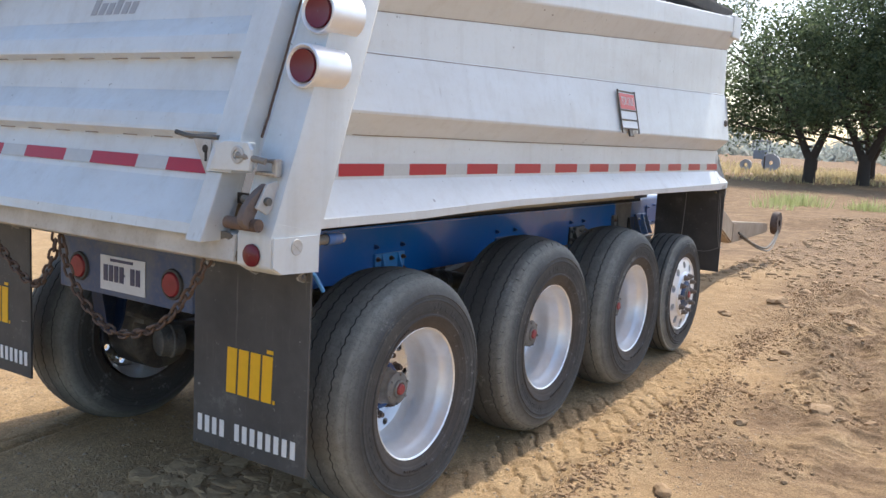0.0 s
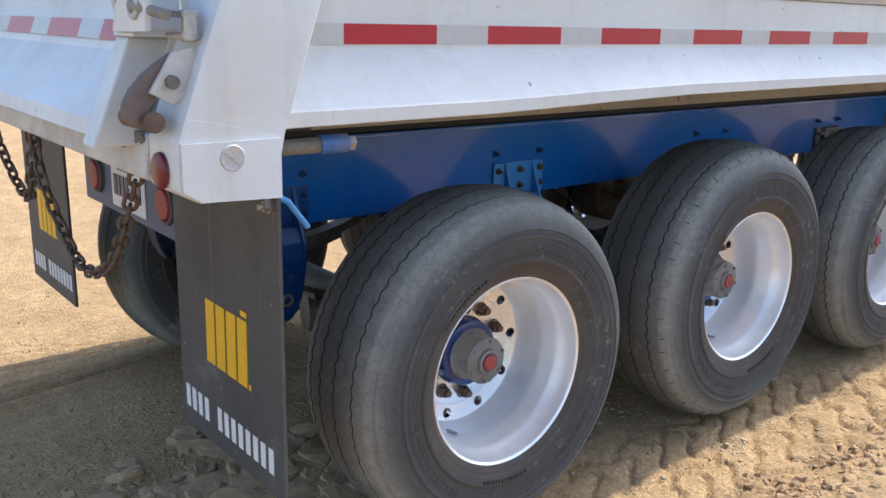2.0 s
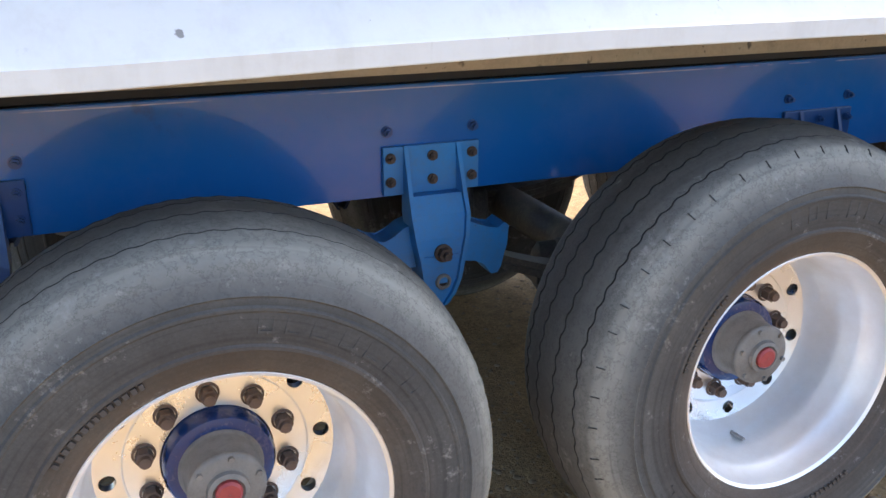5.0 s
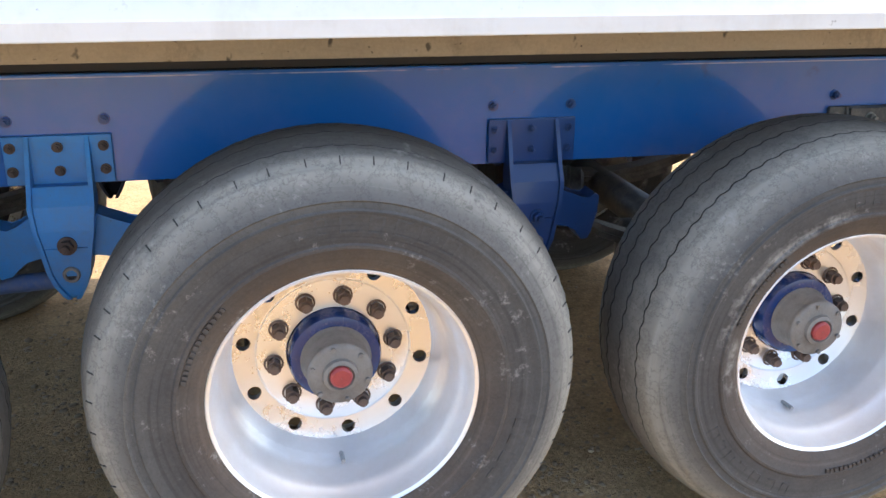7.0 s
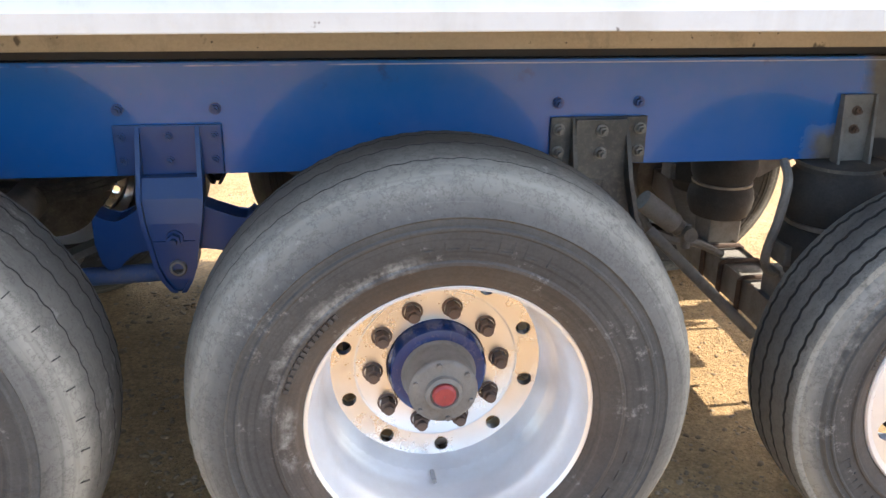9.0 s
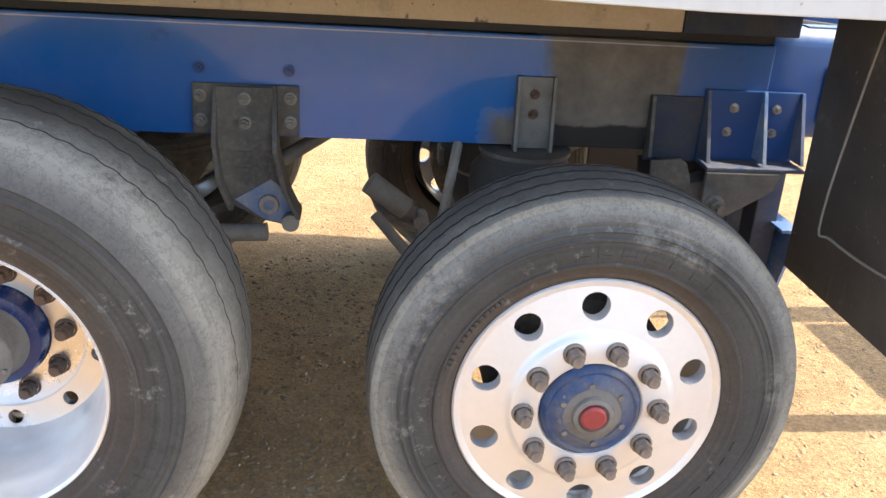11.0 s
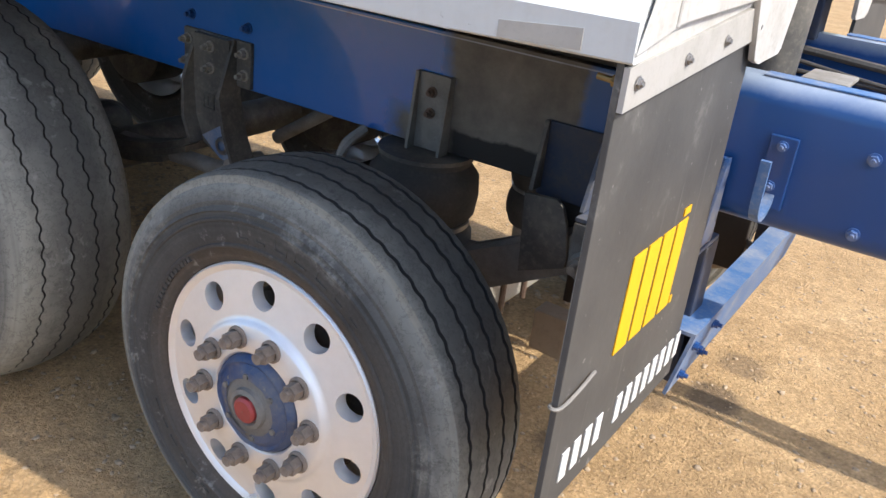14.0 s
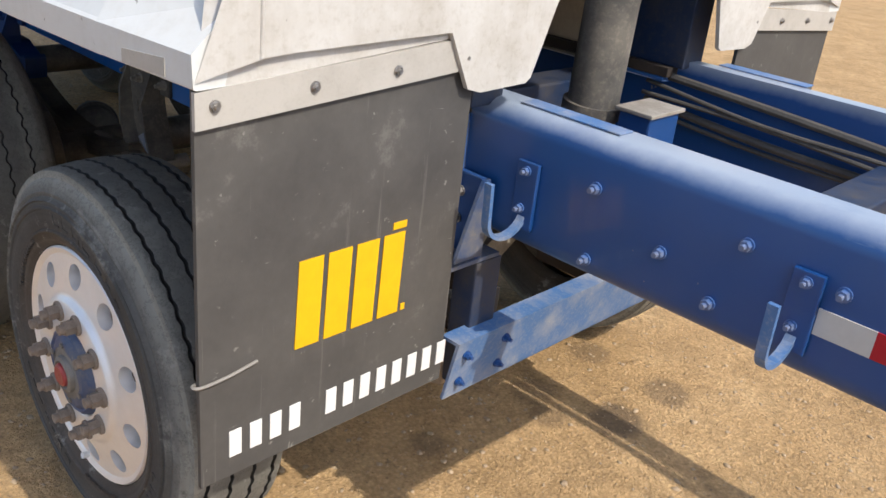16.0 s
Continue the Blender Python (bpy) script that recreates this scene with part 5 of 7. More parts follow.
def rail_hook(x, z):
    """A flat bar bolted to the rail, bent round into an upward hook."""
    y = RAIL + 0.012
    bm = box(B(), x - 0.026, x + 0.026, y - 0.008, y + 0.002, z - 0.075, z + 0.068, 0.002)
    h = part("hook", bm, M_BLUE, trailer, "blue flat-bar hook, its sunlit bend painted paler")
    path = [(y - 0.058 + 0.056 * math.cos(radians(a)), z - 0.036 - 0.044 * math.sin(radians(a))) for a in range(0, 181, 15)] + [(y - 0.116, z + 0.01), (y - 0.118, z + 0.045)]
    bm = B()
    for a, b in zip(path, path[1:]):
        n = Vector((b[0] - a[0], b[1] - a[1])).normalized()
        o = Vector((-n.y, n.x)) * 0.0045
        hexa(bm, [(x - 0.009, a[0] - o.x, a[1] - o.y), (x + 0.009, a[0] - o.x, a[1] - o.y), (x + 0.009, a[0] + o.x, a[1] + o.y), (x - 0.009, a[0] + o.x, a[1] + o.y),
                  (x - 0.009, b[0] - o.x, b[1] - o.y), (x + 0.009, b[0] - o.x, b[1] - o.y), (x + 0.009, b[0] + o.x, b[1] + o.y), (x - 0.009, b[0] + o.x, b[1] + o.y)])
    bmesh.ops.remove_doubles(bm, verts=bm.verts, dist=0.0045)
    # paler than the plate: sun on the bar's edge is in the colour
    part("bend", bm, M_WORNBLUE, h, "hook bend, painted paler for the sun on its edge")
    bolt(ME_BOLT_PALE, h, x, y - 0.008, z + 0.05, 0.7)
    bolt(ME_BOLT_PALE, h, x - 0.005, y - 0.008, z - 0.03, 0.7)


for k_, (x0_, x1_) in enumerate(((5.04, 5.132), (5.132, 5.41), (5.41, 5.58), (5.58, 5.855), (5.855, 6.03), (6.03, 6.3))):
    bm = box(B(), x0_, x1_, RAIL + 0.0125, RAIL + 0.017, 1.027, 1.073)
    part("reflective_tape", bm, M_RED if k_ % 2 else M_SILVER, trailer, "red reflective strip" if k_ % 2 else "silver reflective strip")
rail_hook(4.437, 1.06)
rail_hook(5.013, 1.06)

# -- dump body --
X_FRONT = 4.12


LEAN = 0.362


def back(z):
    """x of the tailgate's plane at height z: it leans forward going up."""
    return -1.03 + LEAN * (z - 1.3)


def lift(x):
    """How far the lip's lower edge climbs or sinks along the side: it hangs lowest at the rear."""
    return float(np.interp(x, (-0.7, -0.15, 0.25, 0.65, 2.6, 3.4, 3.8, 4.12, 4.4), (-0.031, -0.027, -0.016, -0.007, 0.0, -0.004, -0.013, -0.014, -0.009)))


def crease(x):
    """The same for the lip's upper fold."""
    return float(np.interp(x, (-0.7, -0.15, 0.25, 0.65, 2.6, 4.4), (-0.029, -0.025, -0.014, -0.006, 0.0, 0.008)))


def edge(x):
    """y of the sill's outer edge: it draws in a little towards the front corner."""
    return -0.165 + 0.05 * (max(0.0, x - 3.0) / 1.37) ** 1.5


def side_profile(x):
    """(y, z) of the side sheet at x, from its bottom lip up; the upper edges climb towards the front."""
    u, w = lift(x), crease(x)
    return [(-0.06, 1.342 + u), (edge(x) + 0.005, 1.342 + u), (edge(x) + 0.001, 1.343 + u), (edge(x), 1.345 + u), (edge(x) - 0.002, 1.374 + w), (edge(x) + 0.003, 1.379 + w), (-0.075, 1.474), (-0.07, 1.64), (-0.075, 1.643), (-0.162, 1.722), (-0.165, 1.732),
            (-0.103, 1.955 + 0.03 * x), (-0.096, 1.968 + 0.03 * x), (-0.088, 2.137 + 0.074 * x), (-0.165, 2.238 + 0.08 * x), (-0.168, 2.248 + 0.08 * x), (-0.165, 2.385 + 0.071 * x), (-0.158, 2.393 + 0.071 * x), (-0.03, 2.395 + 0.071 * x)]


def side(near):
    f = (lambda y: y) if near else (lambda y: 2 * YC - y)
    bm = B()
    xs = [-0.7, -0.15, 0.25, 0.65, 1.7, 2.6, 3.1, 3.4, 3.8, X_FRONT]
    rows = []
    for x in xs:
        out = side_profile(x)
        inn = [(-0.03, 2.395 + 0.071 * x), (-0.03, 1.5), (-0.03, 1.337)]
        rows.append([bm.verts.new((x if x > -0.7 else back(z) + 0.1, f(y), z)) for y, z in out + inn[1:]])
    n = len(rows[0])
    for a, b in zip(rows, rows[1:]):
        for i in range(n):
            bm.faces.new([a[i], a[(i + 1) % n], b[(i + 1) % n], b[i]])
    bm.faces.new(rows[0])
    bm.faces.new(rows[-1][::-1])
    return part("body_side", bm, M_WHITE, trailer, "white ribbed steel side panel with tan-lit folds")


side(True)
side(False)
for near in (True, False):
    f = (lambda y: y) if near else (lambda y: 2 * YC - y)
    for y, z, rise in ((-0.076, 1.6425, 0.0), (-0.1005, 1.961, 0.03), (-0.089, 2.1375, 0.074)):
        pts = [(x, f(y - 0.0006 * math.sin(31 * x)), z + rise * x + 0.0012 * noise.noise(Vector((3 * x, z, 0))) + 0.0008 * noise.noise(Vector((23 * x, z, 5)))) for x in np.linspace(-0.5, X_FRONT - 0.02, 200)]
        part("sheet_seam", hose(B(), pts, 0.0019, 6), M_NUT, trailer, "thin brown seam along a fold", True)
# the flared sill runs on past the side to a chamfered front corner
for near in (True, False):
    f = (lambda y: y) if near else (lambda y: 2 * YC - y)
    bm = B()
    u, u1 = lift(X_FRONT), lift(4.39)
    ye, y1 = edge(X_FRONT), edge(4.372)
    p0 = [(X_FRONT, f(-0.03), 1.342 + u), (X_FRONT, f(ye + 0.005), 1.342 + u), (X_FRONT, f(ye), 1.345 + u), (X_FRONT, f(ye - 0.002), 1.374 + crease(X_FRONT)), (X_FRONT, f(-0.075), 1.474), (X_FRONT, f(-0.03), 1.474)]
    p1 = [(4.362, f(-0.03), 1.342 + u1), (4.372, f(y1 + 0.004), 1.342 + u1), (4.372, f(y1), 1.345 + u1), (4.372, f(y1 - 0.002), 1.376 + crease(4.372)), (4.367, f(-0.042), 1.452), (4.367, f(-0.03), 1.47)]
    a, b = [bm.verts.new(p) for p in p0], [bm.verts.new(p) for p in p1]
    for i in range(6):
        bm.faces.new([a[i], a[(i + 1) % 6], b[(i + 1) % 6], b[i]])
    bm.faces.new(a)
    bm.faces.new(b[::-1])
    part("sill_corner", bm, M_WHITE, trailer, "scuffed white front sill corner")
    bm = B()
    q = [bm.verts.new(p) for p in ((4.374, f(-0.113), 1.344), (4.381, f(-0.009), 1.37), (4.381, f(-0.009), 1.62), (4.374, f(-0.038), 1.455), (4.28, f(-0.02), 1.4), (4.28, f(-0.012), 1.62))]
    for t in ((0, 1, 2), (0, 2, 3), (0, 4, 1), (1, 4, 5, 2), (2, 5, 3), (0, 3, 5, 4)):
        bm.faces.new([q[i] for i in t])
    part("corner_facet", bm, M_WHITE_WORN, trailer, "scuffed white chamfer at the front corner")
    bm = hose(B(), smooth_line([(4.381, f(-0.009), 1.372), (4.3815, f(-0.008), 1.45), (4.3812, f(-0.0095), 1.53), (4.381, f(-0.009), 1.62)], 4), 0.0035)
    part("weld_bead", bm, M_WHITE_WORN, trailer, "", True)
    bm = B()
    hexa(bm, [(X_FRONT, f(-0.16), 1.735), (X_FRONT, f(-0.03), 1.72), (X_FRONT, f(-0.03), 2.07), (X_FRONT, f(-0.12), 2.06), (4.19, f(-0.06), 1.79), (4.19, f(-0.03), 1.76), (4.19, f(-0.03), 2.03), (4.19, f(-0.05), 2.02)])
    part("rib_end", bm, M_WHITE, trailer)
    bm = box(B(), 3.95, 4.16, f(-0.172), f(-0.02), 2.52, 2.69, 0.01)
    part("top_corner", bm, M_WHITE, trailer)
ring = [(x, edge(x) - d, z + lift(x)) for d in (0.0022, 0.0005) for x, z in ((4.19, 1.346), (4.305, 1.349), (4.305, 1.376), (4.19, 1.368))]
bm = hexa_mesh(ring)
part("lip_patch", bm, M_GALV, trailer, "bare grey patch on the front of the lip")
# side marker lamp
bm = lathe(B(), [(0.001, -0.02), (0.02, -0.018), (0.026, -0.008), (0.028, 0.0)], 20)
part("marker_lamp", bm, M_DARK, trailer, "small dark side lamp", True, Matrix.Translation((4.05, -0.142, 1.86)))
# floor and front wall
bm = box(B(), -0.95, 4.2, -0.055, 2 * YC + 0.055, 1.392, 1.43)
# near-black floor colour carries the shade under the body
part("body_floor", bm, M_SHADE_DARK, trailer)
for xx in np.arange(-0.5, 4.1, 0.42):
    bm = box(B(), xx - 0.03, xx + 0.03, 0.64, 2 * YC - 0.64, 1.28, 1.391, 0.004)
    part("floor_beam", bm, M_DARK, trailer)
for near in (True, False):
    f = (lambda y: y) if near else (lambda y: 2 * YC - y)
    # added dark strip that stands for the shadow gap above the rail
    bm = box(B(), -0.7, 4.27, f(0.6), f(0.66), 1.178, 1.2045, 0.002)
    part("rail_packing", bm, M_SHADE_DARK, trailer, "dark strip added for the shaded gap between rail and body")
    # the shade on the rear end is painted in; the front end is dark
    for x0, x1, mat, lab in ((-0.72, -0.3, M_DARK, "rear end of the long body beam, painted dark for shade"), (-0.298, 4.0, M_LIP, "tan dusty long beam under the body floor"), (4.002, 4.3, M_GREASY_SHADED, "dark front end of the long body beam")):
        bm = box(B(), x0, x1, f(0.545), f(0.64), 1.205, 1.391, 0.004)
        part("long_beam", bm, mat, trailer, lab)
bm = B()
prism(bm, [(-0.03, 1.36), (0.3, 1.36), (0.66, 1.42), (0.7, 2.4), (2 * YC - 0.7, 2.4), (2 * YC - 0.66, 1.42), (2 * YC - 0.3, 1.36), (2 * YC + 0.03, 1.36), (2 * YC + 0.03, 2.68), (-0.03, 2.68)], "x", X_FRONT - 0.03, X_FRONT + 0.02)
part("front_wall", bm, M_WHITE, trailer, "white front bulkhead")
# lower front apron with the hoist well between its two tongues
for near in (True, False):
    f = (lambda y: y) if near else (lambda y: 2 * YC - y)
    pts = [(-0.009, 1.370), (0.05, 1.374), (0.387, 1.382), (0.443, 1.275), (0.478, 1.265), (0.608, 1.269), (0.623, 1.278), (0.678, 1.423), (0.75, 1.463), (0.75, 1.62), (-0.009, 1.62)]
    bm = prism(B(), [(f(y), z) for y, z in pts], "x", 4.367, 4.378)
    ap = part("front_apron", bm, M_WHITE_WORN, trailer, "chipped white apron plate with a hanging tongue")
    bm = prism(B(), [(f(-0.1), 1.329), (f(0.42), 1.37), (f(0.42), 1.388), (f(0.0), 1.376), (f(-0.1), 1.35)], "x", 4.362, 4.3655)
    part("apron_flange", bm, M_WHITE_WORN, ap)
    bm = B()
    hexa(bm, [(4.13, f(-0.012), 1.60), (4.366, f(-0.012), 1.60), (4.366, f(0.75), 1.60), (4.13, f(0.75), 1.60), (4.13, f(-0.012), 1.72), (4.376, f(-0.012), 1.622), (4.376, f(0.75), 1.622), (4.13, f(0.75), 1.72)])
    part("apron_top", bm, M_WHITE, ap)
    bm = prism(B(), [(4.12, 1.45), (4.366, 1.45), (4.366, 1.599), (4.12, 1.599)], "y", f(0.735), f(0.749))
    part("well_side", bm, M_WHITE, ap)
bm = rod(B(), (4.28, YC, 1.1), (4.31, YC, 2.3), 0.062, 32)
rod(bm, (4.279, YC, 1.13), (4.281, YC, 1.16), 0.072, 32)
part("hoist_ram", bm, M_BLACK, trailer, "black telescopic hoist cylinder", True)
bm = box(B(), 4.37, 4.455, YC - 0.02, YC + 0.105, 1.05, 1.165, 0.006)
part("valve_box", bm, M_BLUE, trailer, "blue box with a bare steel top")
bm = box(B(), 4.362, 4.463, YC - 0.03, YC + 0.115, 1.166, 1.176, 0.003)
part("box_lid", bm, M_SHOCK, trailer, "dusty grey lid of the valve box")
rng = random.Random(5)
for k in range(5):
    y0 = 2 * YC - RAIL - 0.05 - 0.003 - 0.009 * (k % 3)
    pts = [(4.2 + 0.35 * i, y0 + 0.006 * rng.uniform(-1, 1), 1.175 - 0.022 * k - 0.025 * i + 0.012 * rng.uniform(-1, 1)) for i in range(7)]
    part("hydraulic_hose", hose(B(), smooth_line(pts, 4), 0.006 if k % 3 else 0.011), M_HOSE, trailer, "dark hose along the chassis", True)
# tarp roll
bm = rod(B(), (3.9, 0.0, 2.8), (3.9, 2 * YC, 2.8), 0.1, 20)
box(bm, 3.0, 4.15, -0.1, 0.02, 2.66, 2.76, 0.02)
part("tarp_roll", bm, M_BAG, trailer, "rolled black tarp on the body's top")

# -- rear posts, sill and tailgate --
for near in (True, False):
    f = (lambda y: y) if near else (lambda y: 2 * YC - y)
    bm = prism(B(), [(-1.035, 1.2), (-0.99, 1.175), (-0.815, 1.172), (-0.81, 1.312), (-0.81 + LEAN * 1.05, 2.37), (back(2.37), 2.37), (-1.035, 1.3)], "y", f(-0.198), f(-0.04), 0.012)
    post = part("corner_post", bm, M_WHITE, trailer, "white box-section rear corner post leaning forward", True)
    bm = prism(B(), [(-1.03, 1.205), (-0.99, 1.18), (-0.812, 1.172), (-0.812, 1.3), (-1.03, 1.3)], "y", f(-0.205), f(-0.199))
    part("post_cap", bm, M_WHITE, post)
    bm = hose(B(), smooth_line([(-1.01, f(-0.1965), 1.347), (-0.947, f(-0.1965), 1.335), (-0.88, f(-0.1965), 1.321), (-0.83, f(-0.1965), 1.3115), (-0.812, f(-0.196), 1.309), (-0.803, f(-0.19), 1.322), (-0.795, f(-0.185), 1.345)], 5), 0.0018, 8)
    part("weld_line", bm, M_WHITE, post, "", True)
    for zz in (1.862, 2.046):
        xx = back(zz) + 0.06
        bm = lathe(B(), [(0.001, -0.028), (0.05, -0.028), (0.054, -0.03), (0.054, -0.012)], 32)
        m = Matrix.Translation((xx - 0.085, f(-0.165), zz)) @ Matrix.Rotation(radians(-90), 4, "Z")
        lamp = part("tail_lamp", lathe(B(), [(0.056, -0.02), (0.068, -0.03), (0.073, -0.026), (0.074, 0.02), (0.073, 0.14)], 36), M_ALU_BRIGHT, trailer, "round tail lamp in a silver housing", True, m)
        part("lens", bm, M_LENS, lamp, "red lens", True, m)
    bm = lathe(B(), [(0.001, -0.012), (0.03, -0.011), (0.037, -0.006), (0.038, 0.0)], 28)
    part("reflector", bm, M_LENS, trailer, "round red reflector", True, Matrix.Translation((-1.038, f(-0.115), 1.238)) @ Matrix.Rotation(radians(-90), 4, "Z"))
# round cover with a bar on the near post
bm = lathe(B(), [(0.001, -0.004), (0.04, -0.004), (0.046, -0.008), (0.05, -0.004), (0.05, 0.003)], 36)
box(bm, -0.043, 0.043, -0.0075, -0.003, -0.005, 0.005)
part("post_cover", bm, M_WHITE_WORN, trailer, "round flush cover", True, Matrix.Translation((-0.923, -0.204, 1.266)) @ Matrix.Rotation(radians(40), 4, "Y") @ Matrix.Scale(0.55, 4))
bm = prism(B(), [(-1.04, 1.205), (-0.98, 1.185), (-0.85, 1.185), (-0.85, 1.3), (-1.03, 1.3)], "y", -0.03, 2 * YC + 0.03, 0.008)
part("rear_sill", bm, M_WHITE_WORN, trailer, "dusty white sill below the tailgate")
# tailgate: sheet with flared lip and three ribs
zs = [(1.285, 0.03), (1.29, 0.075), (1.325, 0.08), (1.462, 0.012), (1.595, 0.01), (1.6, 0.012), (1.628, 0.062), (1.64, 0.064), (1.69, 0.06), (1.775, 0.008), (1.885, 0.006), (1.89, 0.008), (1.912, 0.06), (1.925, 0.062), (1.975, 0.058), (2.05, 0.008), (2.2, 0.006), (2.215, 0.05), (2.34, 0.05), (2.36, 0.03)]
bm = B()
prism(bm, [(back(z) - d, z) for z, d in zs] + [(back(2.36) + 0.05, 2.36), (back(1.285) + 0.05, 1.285)], "y", 0.05, 2 * YC - 0.05)
gate = part("tailgate", bm, M_WHITE, trailer, "white ribbed tailgate, closed")
for near in (True, False):
    f = (lambda y: y) if near else (lambda y: 2 * YC - y)
    for z0, z1, y0 in ((1.27, 1.498, 0.036), (1.499, 2.37, -0.012)):
        bm = prism(B(), [(back(z0) - 0.083, z0), (back(z1) - 0.075, z1), (back(z1) + 0.02, z1), (back(z0) + 0.02, z0)], "y", f(y0), f(0.112), 0.006)
        part("gate_stile", bm, M_WHITE, gate)
rng = random.Random(8)
for z in (1.603, 1.893):
    for k in range(9):
        y0 = 0.2 + 0.2 * k + rng.uniform(-0.02, 0.02)
        bm = box(B(), back(z) - 0.034, back(z) - 0.031, y0, y0 + rng.uniform(0.07, 0.11), z - 0.0025, z + 0.0015)
        part("stitch_weld", bm, M_NUT, gate)
for near in (True, False):
    f = (lambda y: y) if near else (lambda y: 2 * YC - y)
    pts = [(back(z) + 0.003 * noise.noise(Vector((0, 0, 9 * z))), f(-0.026) + 0.0022 * noise.noise(Vector((4, 0, 31 * z))), z) for z in np.linspace(1.62, 2.36, 90)]
    # dark rod set in the open gap stands for its shade and rust
    part("seam", hose(B(), pts, 0.0045, 8), M_RUST, gate, "dark rusty seam that stands for the shaded gap beside the post", True)


# worn maker's mark on the gate, past reading
for k in range(6):
    z0, z1 = 2.08, 2.08 + (0.05 if k % 3 else 0.065)
    y0 = 1.15 - 0.05 * k
    xa, xb = back(z0) - 0.0095, back(z1) - 0.0095
    bm = hexa_mesh([(xa, y0, z0), (xa, y0 - 0.036, z0), (xb, y0 - 0.046, z1), (xb, y0 - 0.01, z1), (xa + 0.003, y0, z0), (xa + 0.003, y0 - 0.036, z0), (xb + 0.003, y0 - 0.046, z1), (xb + 0.003, y0 - 0.01, z1)])
    part("faded_mark", bm, M_FADED_HAZY, gate, "faded grey print bar")


def tape_run(parent, n, place, start_red=True):
    for k in range(n):
        red = (k % 2 == 0) == start_red
        bm = B()
        place(bm, k, red)
        part("reflective_tape", bm, M_RED if red else M_SILVER, parent, "red reflective strip" if red else "silver reflective strip")


def side_tape(bm, k, red):
    i = k // 2
    x0 = -0.574 + 0.446 * i + (0 if red else 0.275)
    x1 = x0 + (0.275 if red else 0.171)
    box(bm, x0, x1, -0.0775, -0.0735, 1.487, 1.534)


tape_run(trailer, 21, side_tape)
bm = box(B(), -0.69, -0.574, -0.0775, -0.0735, 1.487, 1.534)
part("reflective_tape", bm, M_SILVER, trailer, "silver reflective strip")


def gate_tape(bm, k, red):
    i = k // 2
    y0 = 0.115 + 0.446 * i + (0 if red else 0.275)
    y1 = min(y0 + (0.275 if red else 0.171), 2 * YC - 0.12)
    xa, xb = back(1.485) - 0.017, back(1.532) - 0.0165
    hexa(bm, [(xa, y0, 1.485), (xa, y1, 1.485), (xb, y1, 1.532), (xb, y0, 1.532), (xa + 0.003, y0, 1.485), (xa + 0.003, y1, 1.485), (xb + 0.003, y1, 1.532), (xb + 0.003, y0, 1.532)])


tape_run(gate, 8, gate_tape)

